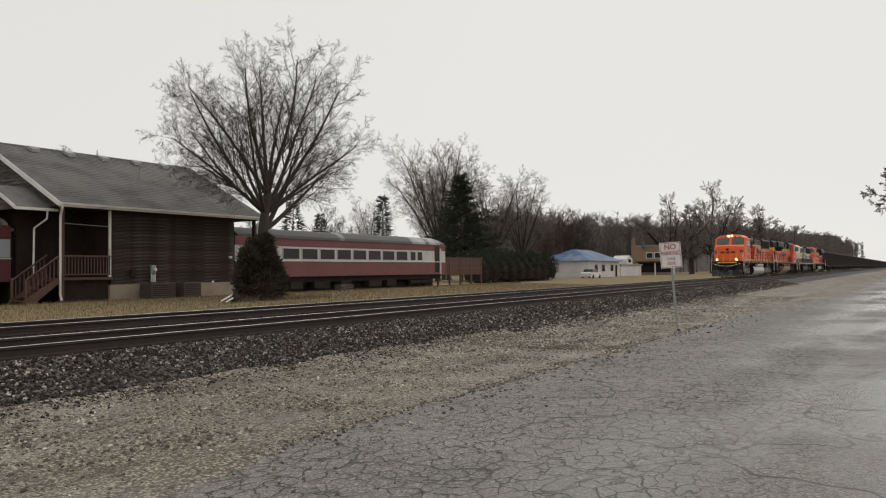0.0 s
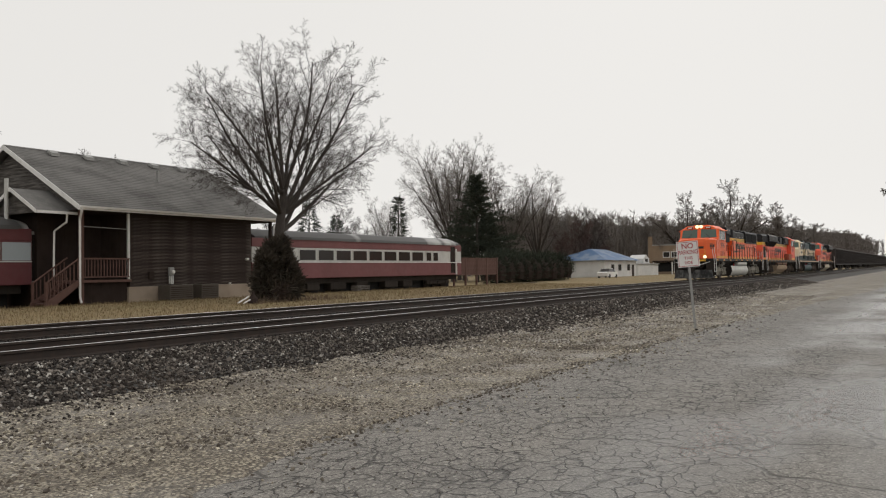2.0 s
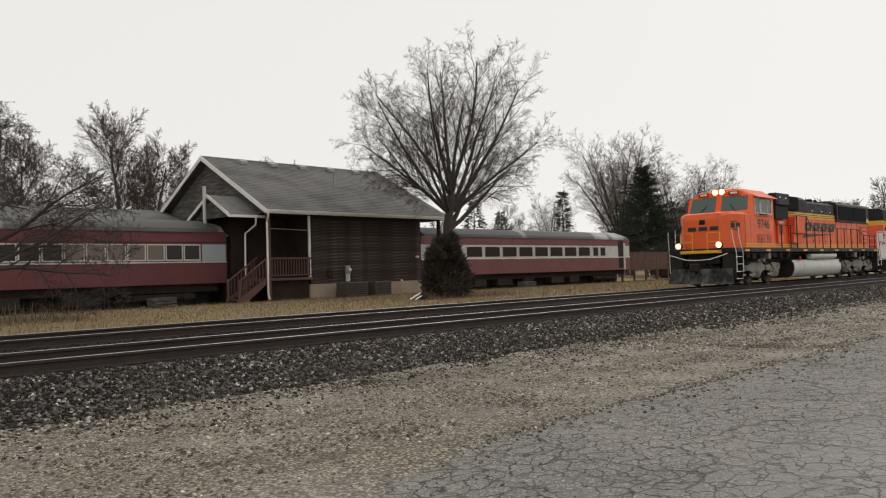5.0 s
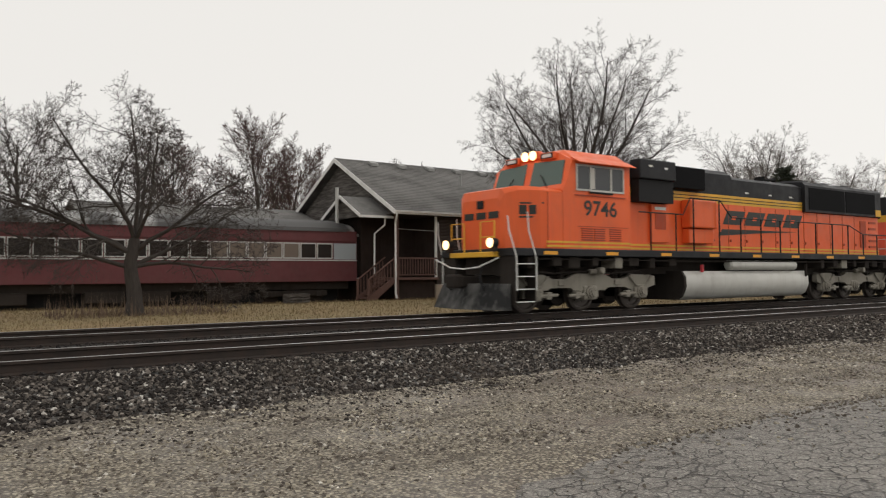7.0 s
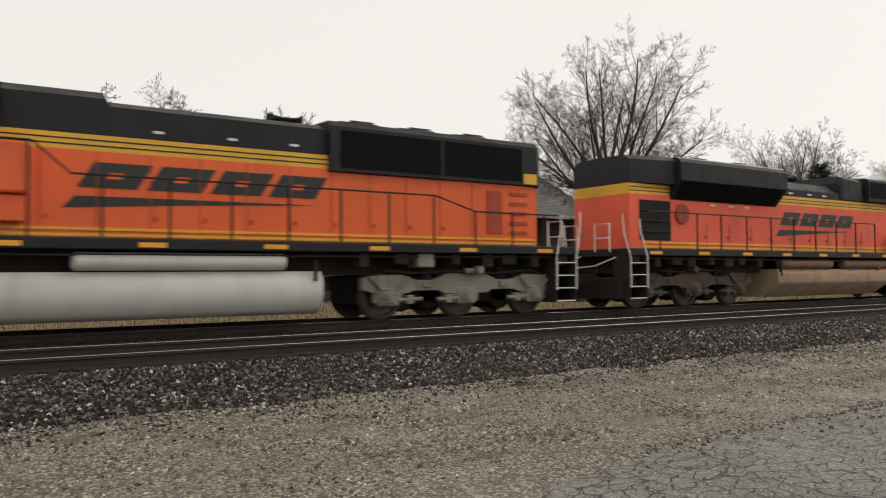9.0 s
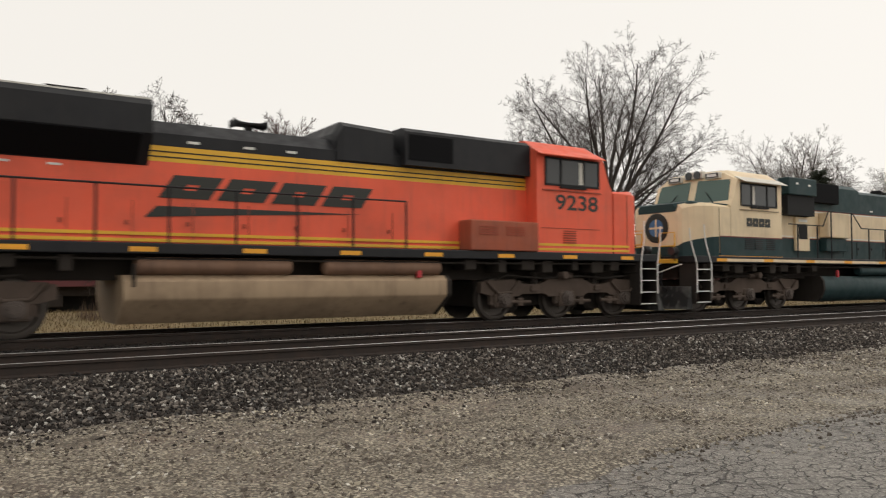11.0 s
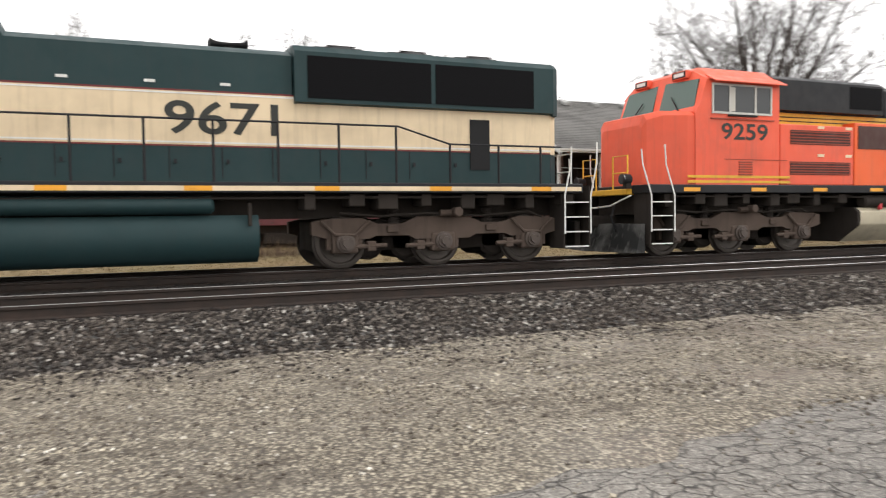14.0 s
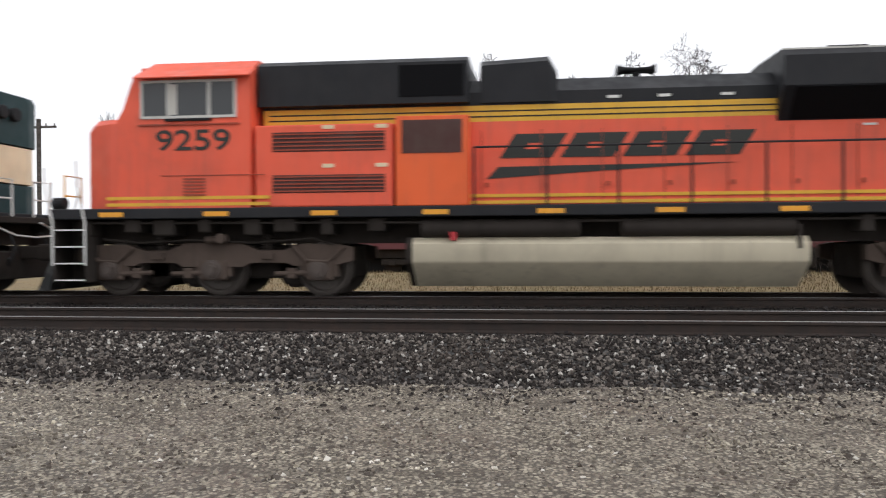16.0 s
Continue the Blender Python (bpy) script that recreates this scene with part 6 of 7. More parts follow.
# ---- sign by the road ----
sg = thing("road_sign", "white parking sign with red letters on a leaning steel post", "sign", pose(20.1, 5.2, 0.0, 0, 0, -70) @ pose(0, 0, 0, 0, -4, 0))
part("post", bm_prism(bmesh.new(), [(-0.03, -0.015), (0.03, -0.015), (0.03, 0.0), (0.015, 0.0), (0.012, 0.02), (-0.012, 0.02), (-0.015, 0.0), (-0.03, 0.0)], -0.2, 2.3, "z"), METER, sg, "galvanised steel post")
part("plate", bm_box(bmesh.new(), -0.27, 0.27, -0.022, -0.017, 1.62, 2.29), WHITE_TRIM, sg)
RED = paint("red_sign_paint", (0.36, 0.03, 0.04), 0.5, amount=0.2)
bd = bmesh.new()
for q in ((-0.25, 0.25, 1.64, 1.652), (-0.25, 0.25, 2.258, 2.27), (-0.25, -0.24, 1.652, 2.258), (0.24, 0.25, 1.652, 2.258)):
    bm_box(bd, q[0], q[1], -0.0245, -0.0225, q[2], q[3])
part("border", bd, RED, sg)
for text, size, z, sq in (("NO", 0.19, 2.16, 1.0), ("PARKING", 0.155, 2.0, 0.78), ("THIS", 0.105, 1.85, 1.0), ("SIDE", 0.105, 1.73, 1.0)):
    letters(text, size, RED, sg, 0, -0.025, z, -1, "lettering", sq)

# ---- houses across the grass ----
BLUE_ROOF = Mat("blue_tarp_roof", (0.06, 0.13, 0.26), 0.6).world_pos()
BLUE_ROOF.mix(BLUE_ROOF.ramp(BLUE_ROOF.noise(0.5, 4), 0.45, 0.6, 0, 0.7), (0.22, 0.27, 0.34))
SIDING = paint("white_house_siding", (0.62, 0.62, 0.61), 0.7, (0.3, 0.28, 0.26), 0.3)
TANBRICK = paint("tan_brick", (0.26, 0.19, 0.13), 0.85, (0.14, 0.10, 0.07), 0.4)
bh = thing("house", "white house with a faded blue hipped roof", "house", pose(128, 45.5, 0.2))
part("wall", bm_box(bmesh.new(), -8, 8, 0, 9, 0, 2.9), SIDING, bh)
part("roof", loft(bmesh.new(), [[(-8.6, -0.6, 2.85), (8.6, -0.6, 2.85), (8.6, 9.6, 2.85), (-8.6, 9.6, 2.85)], [(-3, 4.2, 4.9), (4, 4.2, 4.9), (4, 4.8, 4.9), (-3, 4.8, 4.9)]]), BLUE_ROOF.m, bh, "faded blue hipped roof")
for x in (-5, -1.5, 3.0):
    w = part("window", bm_box(bmesh.new(), x, x + 1.5, -0.05, -0.005, 1.0, 2.2), METER, bh)
    part("pane", bm_box(bmesh.new(), x + 0.1, x + 1.4, -0.07, -0.051, 1.1, 2.1), COACH_GLASS, w)
part("door", bm_box(bmesh.new(), 5.6, 6.6, -0.05, -0.005, 0, 2.1), DARKWOOD, bh)
gr = thing("garage", "low white garage with a small gabled dormer", "garage", pose(147, 46.8, 0.2))
part("wall", bm_box(bmesh.new(), -6.5, 6.5, 0, 6, 0, 2.1), SIDING, gr)
part("roof", bm_box(bmesh.new(), -6.8, 6.8, -0.2, 6.2, 2.1, 2.35, 0.05), METER, gr)
part("dormer", bm_prism(bmesh.new(), [(0.2, 2.35), (4.0, 2.35), (4.0, 3.3), (2.1, 4.1), (0.2, 3.3)], 1.0, 4.0, "y"), SIDING, gr)
part("dormer_window", bm_box(bmesh.new(), 1.3, 2.9, 0.95, 0.99, 2.7, 3.3), COACH_GLASS, gr)
bb = thing("brick_house", "two-storey tan brick house with flat roof and porch", "house", pose(163.5, 47.2, 0.2, 0, 0, -72))
part("wall", bm_box(bmesh.new(), -3.6, 4.4, 0, 9, 0, 6.2), TANBRICK, bb)
part("chimney", bm_box(bmesh.new(), -4.5, -3.61, 0.3, 1.4, 0, 8.2), TANBRICK, bb)
part("parapet", bm_box(bmesh.new(), -3.7, 4.5, -0.1, 9.1, 6.2, 6.45), METER, bb)
for x in (-1.5, 0.2, 1.9):
    w = part("window", bm_box(bmesh.new(), x, x + 1.5, -0.06, -0.005, 3.6, 4.9), WHITE_TRIM, bb)
    part("pane", bm_box(bmesh.new(), x + 0.12, x + 1.38, -0.08, -0.061, 3.72, 4.78), COACH_GLASS, w)
# Dark sheet on the wall, painted as the shade within the porch.
part("porch_opening_shade", bm_box(bmesh.new(), -3.0, 3.9, -0.06, -0.005, 0.6, 2.6), DARK, bb)
part("porch_roof", bm_box(bmesh.new(), -3.7, 4.5, -1.5, -0.0, 2.65, 2.95), DARKWOOD, bb)
for x in (-3.6, 0.2, 4.1):
    part("porch_post", bm_box(bmesh.new(), x, x + 0.25, -1.4, -1.15, 0, 2.65), WHITE_TRIM, bb)
cr = thing("parked_car", "white saloon car parked on the grass", "car", pose(112, 42, 0.22))
part("body", loft(bmesh.new(), [[(-2.3, -0.85, 0.3), (-2.3, 0.85, 0.3), (-2.3, 0.8, 0.8), (-2.3, -0.8, 0.8)], [(-2.0, -0.9, 0.25), (-2.0, 0.9, 0.25), (-2.0, 0.85, 0.95), (-2.0, -0.85, 0.95)], [(2.0, -0.9, 0.25), (2.0, 0.9, 0.25), (2.0, 0.85, 0.9), (2.0, -0.85, 0.9)], [(2.35, -0.8, 0.3), (2.35, 0.8, 0.3), (2.35, 0.75, 0.75), (2.35, -0.75, 0.75)]]), WHITE_TRIM, cr)
part("cabin", loft(bmesh.new(), [[(-1.6, -0.8, 0.93), (-1.6, 0.8, 0.93), (1.2, 0.8, 0.93), (1.2, -0.8, 0.93)], [(-1.0, -0.65, 1.4), (-1.0, 0.65, 1.4), (0.5, 0.65, 1.4), (0.5, -0.65, 1.4)]]), COACH_GLASS, cr)
part("car_roof", bm_box(bmesh.new(), -1.0, 0.5, -0.65, 0.65, 1.4, 1.45, 0.02), WHITE_TRIM, cr)
for x in (-1.45, 1.4):
    for s in (-1, 1):
        part("wheel", bm_cyl(bmesh.new(), (x, s * 0.75, 0.31), (x, s * 0.93, 0.31), 0.31, 16, 0.04), DARK, cr)
up = thing("utility_pole", "grey wooden utility pole with a crossarm", "utility pole", pose(-31, 47, 0.2))
part("pole", bm_cyl(bmesh.new(), (0, 0, -0.2), (0, 0, 9.6), 0.14, 10), GABLE_BOARD, up)
part("crossarm", bm_box(bmesh.new(), -1.2, 1.2, -0.06, 0.06, 9.0, 9.14), GABLE_BOARD, up)
for x in (-1.1, -0.5, 0.5, 1.1):
    part("insulator", bm_cyl(bmesh.new(), (x, 0, 9.14), (x, 0, 9.3), 0.05, 8), METER, up)

# ---- trees ----
BARK = Mat("grey_brown_bark", (0.062, 0.052, 0.045), 0.95)
BARK.mix(BARK.ramp(BARK.noise(3, 5, 0.6, (4, 4, 0.8)), 0.4, 0.7, 0, 0.7), (0.032, 0.026, 0.023))
BARK.bump(BARK.noise(6, 4, 0.6, (4, 4, 0.7)), 0.7, 0.03)
TWIG = Mat("bare_twig", (0.062, 0.050, 0.044), 0.9).m
RED_TWIG = Mat("reddish_twig", (0.088, 0.052, 0.045), 0.9).m
# Twigs of distant trees: air haze is put into this paler base colour.
HAZED_TWIG = Mat("hazed_bare_twig", (0.165, 0.145, 0.132), 0.95).m
NEEDLE = Mat("dark_evergreen_needles", (0.048, 0.058, 0.045), 0.95, 0, 0.1)
NEEDLE.mix(NEEDLE.ramp(NEEDLE.island(), 0.3, 1.0, 0, 1), (0.075, 0.082, 0.062))
NEEDLE = NEEDLE.m
BUSH = Mat("dark_juniper_needles", (0.066, 0.057, 0.046), 0.95, 0, 0.1)
BUSH.mix(BUSH.ramp(BUSH.island(), 0.4, 1.0, 0, 1), (0.115, 0.095, 0.076))
BUSH = BUSH.m


class Limbs:
    """Collects tapered tubes into one mesh."""

    def __init__(self):
        self.v, self.f = [], []

    def tube(self, pts, radii, sides):
        base = len(self.v)
        n = len(pts)
        u = None
        for i in range(n):
            d = (pts[min(i + 1, n - 1)] - pts[max(i - 1, 0)]).normalized()
            u = d.orthogonal().normalized() if u is None else (u - d * u.dot(d)).normalized()
            w = d.cross(u)
            for k in range(sides):
                a = 2 * math.pi * k / sides
                self.v.append(tuple(pts[i] + radii[i] * (math.cos(a) * u + math.sin(a) * w)))
        for i in range(n - 1):
            for k in range(sides):
                a, b = base + i * sides + k, base + i * sides + (k + 1) % sides
                self.f.append((a, b, b + sides, a + sides))

    def mesh(self, name, material):
        return raw(name, self.v, self.f, material, True)


def grow(rng, out, p, d, length, r, level, spec):
    """One branch and, from along it, the next finer ones."""
    sides = (9, 6, 5, 3, 3, 3)[min(level, 5)]
    seg = (7, 7, 6, 4, 3, 2)[min(level, 5)]
    wob = spec["wob"][min(level, len(spec["wob"]) - 1)]
    lift = spec["lift"][min(level, len(spec["lift"]) - 1)]
    pts, radii, dirs = [p.copy()], [r], [d.copy()]
    for i in range(seg):
        d = (d + Vector((rng.gauss(0, wob), rng.gauss(0, wob), rng.gauss(0, wob) + lift))).normalized()
        p = p + d * (length / seg)
        pts.append(p.copy())
        dirs.append(d.copy())
        radii.append(max(r * (1 - 0.78 * (i + 1) / seg), spec["thin"]))
    (out[0] if level < 3 else out[1]).tube(pts, radii, sides)
    if level >= spec["levels"]:
        return
    n = spec["count"][level]
    start = spec["start"][level]
    for k in range(n):
        s = start + (1 - start) * (k + rng.random()) / n
        i = min(int(s * seg), seg - 1)
        f = s * seg - i
        q = pts[i].lerp(pts[i + 1], f)
        ax = dirs[i]
        side = ax.orthogonal().normalized()
        side.rotate(Matrix.Rotation(2.4 * k + rng.uniform(-0.5, 0.5), 3, ax))
        ang = radians(rng.uniform(*spec["angle"][level]))
        nd = (ax * math.cos(ang) + side * math.sin(ang)).normalized()
        ln = length * spec["ratio"][level] * rng.uniform(0.7, 1.15) * (1.15 - 0.55 * s)
        grow(rng, out, q, nd, ln, max(radii[i] * spec["thick"] * rng.uniform(0.8, 1.0), spec["thin"]), level + 1, spec)


def bare_tree(name, label, x, y, seed, spec, height, twig=None, limbs=None, m=None):
    """A leafless tree; limbs, where given, are its main forks (lean east, lean south, length, height of origin)."""
    rng = random.Random(seed)
    wood, fine = Limbs(), Limbs()
    t = thing(name, label, "tree", pose(x, y, land(x, y) - 0.05) if m is None else m)
    if limbs:
        h0 = spec["trunk"]
        pts = [Vector((0.02 * math.sin(i * 1.3) * i + spec.get("lean", 0) * i / 6, 0, h0 * i / 6)) for i in range(7)]
        r0 = spec["r"]
        wood.tube([pts[0] - Vector((0, 0, 0.25)), *pts], [r0 * 1.5, r0 * 1.25] + [r0 * (1 - 0.35 * i / 6) for i in range(1, 7)], 10)
        for lx, ly, ln, at in limbs:
            o = pts[min(6, int(at * 6))]
            grow(rng, (wood, fine), o - Vector((0, 0, 0.1)), Vector((lx, ly, 1)).normalized(), ln, r0 * 0.42 * min(1.15, ln / 9 + 0.2), 1, spec)
    else:
        grow(rng, (wood, fine), Vector((0, 0, -0.1)), Vector((0, 0, 1)), height * spec.get("stem", 0.75), spec["r"], 0, spec)
    for nm, part_mesh, mat in (("trunk", wood, BARK.m), ("crown", fine, twig or TWIG)):
        ob = new(nm, part_mesh.mesh(nm, mat))
        ob.parent = t
        if nm == "crown":
            tagged(ob, "fine leafless twigs")
    return t


BIG = {"levels": 5, "count": (0, 13, 8, 7, 4), "start": (0.3, 0.22, 0.2, 0.15, 0.15), "angle": ((20, 40), (22, 50), (22, 52), (22, 54), (22, 55)), "ratio": (0.6, 0.43, 0.47, 0.50, 0.56),
       "thick": 0.40, "wob": (0.02, 0.05, 0.07, 0.09, 0.10, 0.12), "lift": (0.0, 0.015, 0.015, 0.0, -0.02, -0.03), "thin": 0.0036, "trunk": 5.0, "r": 0.31, "lean": 0.35}
bare_tree("bare_tree", "tall leafless tree with a broad fan of rising limbs", 25.9, 26.0, 11, BIG, 14,
          limbs=[(a, b, 1.06 * ln, at) for a, b, ln, at in [(-1.55, 0.2, 5.2, 0.98), (-0.88, 0.3, 6.0, 0.98), (-0.58, -0.35, 6.0, 1.0), (-0.30, 0.45, 5.9, 1.0), (-0.05, -0.35, 6.2, 1.0), (0.14, 0.3, 6.5, 1.0), (0.38, -0.2, 7.0, 0.92), (0.60, 0.3, 7.0, 0.9), (0.86, -0.25, 7.1, 0.85), (1.2, 0.3, 6.9, 0.82), (1.75, -0.1, 6.4, 0.8), (2.6, 0.2, 5.2, 0.84), (-0.5, 1.0, 5.2, 0.98), (0.6, 1.0, 5.6, 0.95), (-1.1, -0.8, 5.2, 0.98), (1.0, -1.0, 5.2, 0.9), (-2.4, -0.3, 4.4, 0.95)]])
LOW = {"levels": 5, "count": (0, 9, 8, 6, 4), "start": (0.2, 0.2, 0.15, 0.1, 0.1), "angle": ((30, 60), (30, 65), (30, 70), (30, 75), (30, 70)), "ratio": (0.6, 0.5, 0.55, 0.55, 0.5),
       "thick": 0.55, "wob": (0.05, 0.10, 0.12, 0.14, 0.16, 0.2), "lift": (0, 0.02, 0.01, 0.0, 0.0, 0.0), "thin": 0.0056, "trunk": 2.5, "r": 0.27, "lean": -0.12}
bare_tree("bare_tree", "low spreading leafless tree with crooked limbs before the maroon coach", 6.0, 26.0, 5, LOW, 7,
          limbs=[(-1.4, 0.2, 4.6, 0.9), (1.35, -0.3, 4.6, 0.9), (-0.5, -0.6, 4.6, 1.0), (0.45, 0.5, 4.6, 1.0), (0.1, -0.9, 4.0, 1.0), (-0.1, 0.9, 4.0, 1.0), (2.8, 0.1, 4.8, 0.8), (-2.6, -0.2, 4.7, 0.85), (0.05, 0, 4.5, 1.0), (-4.5, 0.3, 4.3, 0.8), (4.5, -0.4, 4.2, 0.8)])
MID = {"levels": 4, "count": (15, 9, 7, 5), "start": (0.22, 0.15, 0.12, 0.1), "angle": ((25, 50), (20, 42), (20, 45), (20, 50)), "ratio": (0.52, 0.52, 0.52, 0.55),
       "thick": 0.42, "wob": (0.05, 0.05, 0.07, 0.09, 0.1), "lift": (0.03, 0.04, 0.04, 0.03, 0.02), "thin": 0.009, "r": 0.24, "stem": 0.82}
FAN = dict(BIG, levels=5, count=(0, 10, 7, 5, 3), thin=0.010, r=0.36, trunk=4.6, lean=0.2)
WIDE = dict(BIG, levels=5, count=(0, 10, 7, 6, 4), angle=((20, 40), (25, 55), (25, 55), (25, 60), (25, 60)), thin=0.02, r=0.55, trunk=4.0, lean=0.2, wob=(0.03, 0.1, 0.13, 0.15, 0.18, 0.2))
bases = {
    "mid": bare_tree("bare_tree", "leafless tree with dense grey twigs behind the coaches", 5.4, 52, 21, MID, 11.6),
    "red": bare_tree("bare_tree", "leafless tree with reddish brown twigs behind the low roof", 22.5, 57, 22, dict(MID, count=(18, 10, 8, 6), thin=0.0095), 14.0, RED_TWIG),
    "tall": bare_tree("bare_tree", "tall leafless tree with haze-paled twigs beyond the yard", 88, 55, 23, FAN, 19.5, HAZED_TWIG, limbs=[(0.85 * a, b, 1.13 * ln, at) for a, b, ln, at in [(-0.55, 0.2, 9.6, 0.9), (-0.33, -0.3, 11.2, 1.0), (-0.14, 0.3, 12.2, 1.0), (0.05, -0.2, 12.4, 1.0), (0.2, 0.3, 12.0, 1.0), (0.38, -0.2, 11.0, 0.95), (0.6, 0.1, 9.2, 0.85), (-0.85, -0.4, 7.4, 0.85), (0.95, 0.3, 7.0, 0.8), (-0.1, 0.6, 10.2, 0.95), (0.2, -0.6, 10.2, 0.95)]]),
    "wide": bare_tree("bare_tree", "broad leafless tree with a rounded crown beyond the houses", 180, 43, 24, WIDE, 16.0, HAZED_TWIG, limbs=[(-1.3, 0.4, 8.5, 0.9), (1.3, -0.3, 8.5, 0.9), (-0.7, -0.7, 9.5, 1.0), (0.7, 0.6, 9.5, 1.0), (0.0, -0.2, 10.5, 1.0), (-2.2, 0, 7.0, 0.8), (2.2, 0.3, 7.0, 0.85), (0.2, 1.2, 8.5, 1.0), (-0.2, -1.2, 8.5, 0.9)]),
}


def plant(kind, x, y, scale, turn, label=""):
    b = bases[kind]
    c = copy_thing(b, pose(x, y, land(x, y) - 0.05, 0, 0, turn))
    c.scale = (scale, scale, scale)
    return tagged(c, label)


for kind, x, y, s, turn in (("mid", -1.2, 52, 1.05, 120), ("mid", -15.2, 50, 0.9, 70), ("mid", -28, 53, 0.85, 200), ("red", 27.0, 60, 0.92, 130), ("red", 17.5, 62, 0.9, 220), ("red", 31.5, 64, 0.8, 20),
                             ("mid", 53, 80, 1.25, 30), ("mid", 63, 82, 1.15, 160), ("mid", 45, 84, 1.2, 250), ("tall", 96, 58, 0.98, 90), ("tall", 108, 57, 0.9, 200), ("tall", 116, 56, 0.88, 310), ("tall", 101, 62, 0.9, 40),
                             ("mid", 84, 72, 0.85, 200), ("mid", 94, 76, 0.8, 75), ("mid", 73, 74, 0.8, 140), ("tall", 104, 78, 0.72, 140), ("mid", 133, 52, 1.0, 10), ("red", 128, 53, 0.75, 60), ("red", 139, 54, 0.7, 190), ("red", 122, 54, 0.6, 250), ("tall", 134, 54, 0.66, 80),
                             ("wide", 166, 44, 1.1, 60), ("wide", 198, 42, 1.45, 100), ("wide", 226, 42, 1.35, 220), ("wide", 262, 41, 1.35, 15), ("wide", 310, 43, 1.1, 160), ("wide", 360, 42, 1.2, 290), ("red", 170, 41, 0.62, 45), ("red", 184, 38, 0.5, 145), ("red", 196, 38, 0.5, 245), ("wide", 140, -9.8, 2.1, 100)):
    plant(kind, x, y, s, turn)


def needles(rng, verts, faces, p, d, length, width):
    """A flat-ended spray of needles: two crossed tapering blades."""
    for k in range(2):
        u = d.orthogonal().normalized()
        u.rotate(Matrix.Rotation(rng.uniform(0, 3.14) + k * 1.57, 3, d))
        b = len(verts)
        q = p + d * length
        verts.extend([tuple(p - u * width), tuple(p + u * width), tuple(q + u * width * 0.3), tuple(q - u * width * 0.3)])
        faces.append((b, b + 1, b + 2, b + 3))


def conifer(x, y, h, w, seed, label, count):
    rng = random.Random(seed)
    t = thing("conifer", label, "tree", pose(x, y, land(x, y) - 0.05), "conifers")
    part("trunk", bm_tube(bmesh.new(), [(0, 0, -0.1), (0, 0, h * 0.5), (0.1, 0, h)], h * 0.018, 8, 0.03), BARK.m, t)
    verts, faces = [], []
    for k in range(count):
        s = rng.random() ** 1.15
        z = h * (0.08 + 0.92 * s)
        a = rng.uniform(0, 6.283)
        reach = w * (1 - s) ** 0.85 * (0.8 + 0.3 * math.sin(a * 3 + z * 1.7) * math.sin(z * 2.6 + a)) * rng.uniform(0.45, 1.2) + 0.15
        p = Vector((math.cos(a) * reach, math.sin(a) * reach, z - 0.22 * reach))
        d = Vector((math.cos(a) + rng.gauss(0, 0.4), math.sin(a) + rng.gauss(0, 0.4), rng.uniform(-0.35, 0.5))).normalized()
        needles(rng, verts, faces, p, d, rng.uniform(0.5, 1.1) * h / 14, rng.uniform(0.05, 0.12) * h / 14)
    ob = new("crown", raw("crown", verts, faces, NEEDLE))
    ob.parent = t
    tagged(ob, "drooping dark green needle sprays")
    return t



def pine(x, y, h, w, seed, label):
    """An old pine: uneven boughs in whorls, thin at the top, each hung with needle sprays."""
    rng = random.Random(seed)
    t = thing("pine", label, "tree", pose(x, y, land(x, y) - 0.05), "conifers")
    part("trunk", bm_tube(bmesh.new(), [(0, 0, -0.1), (0.1, 0, h * 0.5), (0.25, 0, h)], h * 0.018, 8, 0.03), BARK.m, t)
    verts, faces = [], []
    for k in range(100):
        s = (k + rng.random()) / 100
        z = h * (0.12 + 0.87 * s)
        a = 2.4 * k + rng.uniform(-0.5, 0.5)
        reach = (w * min(1.0, (1 - s) * 1.25 + 0.10) * (1.0 if s < 0.55 else 0.72)) * rng.uniform(0.5, 1.15)
        rise = rng.uniform(-0.15, 0.35) + 0.35 * s
        for j in range(int(30 + 14 * reach)):
            f = rng.uniform(0.15, 1.0)
            p = Vector((math.cos(a) * reach * f, math.sin(a) * reach * f, z + reach * (rise * f - 0.12 * f * f)))
            p += Vector((rng.gauss(0, 0.07 + 0.10 * reach * f), rng.gauss(0, 0.07 + 0.10 * reach * f), rng.gauss(0, 0.16)))
            d = Vector((math.cos(a) + rng.gauss(0, 0.6), math.sin(a) + rng.gauss(0, 0.6), rng.uniform(-0.2, 0.7))).normalized()
            needles(rng, verts, faces, p, d, rng.uniform(0.35, 0.75), rng.uniform(0.03, 0.07))
    ob = new("crown", raw("crown", verts, faces, NEEDLE))
    ob.parent = t
    tagged(ob, "uneven boughs of dark green needles")


pine(82.5, 48, 13.4, 6.0, 1, "dark green pine with uneven boughs and a thin top")
pine(88.5, 50, 9.0, 4.4, 2, "dark green pine with uneven boughs beside a taller one")
conifer(67, 62, 9.8, 3.0, 3, "small dark spruce beyond the coach", 1100)
conifer(72, 62, 8.6, 2.4, 4, "small dark spruce beyond the coach roof", 1000)
conifer(96, 70, 13.2, 2.0, 5, "thin tall pine beyond the yard", 700)


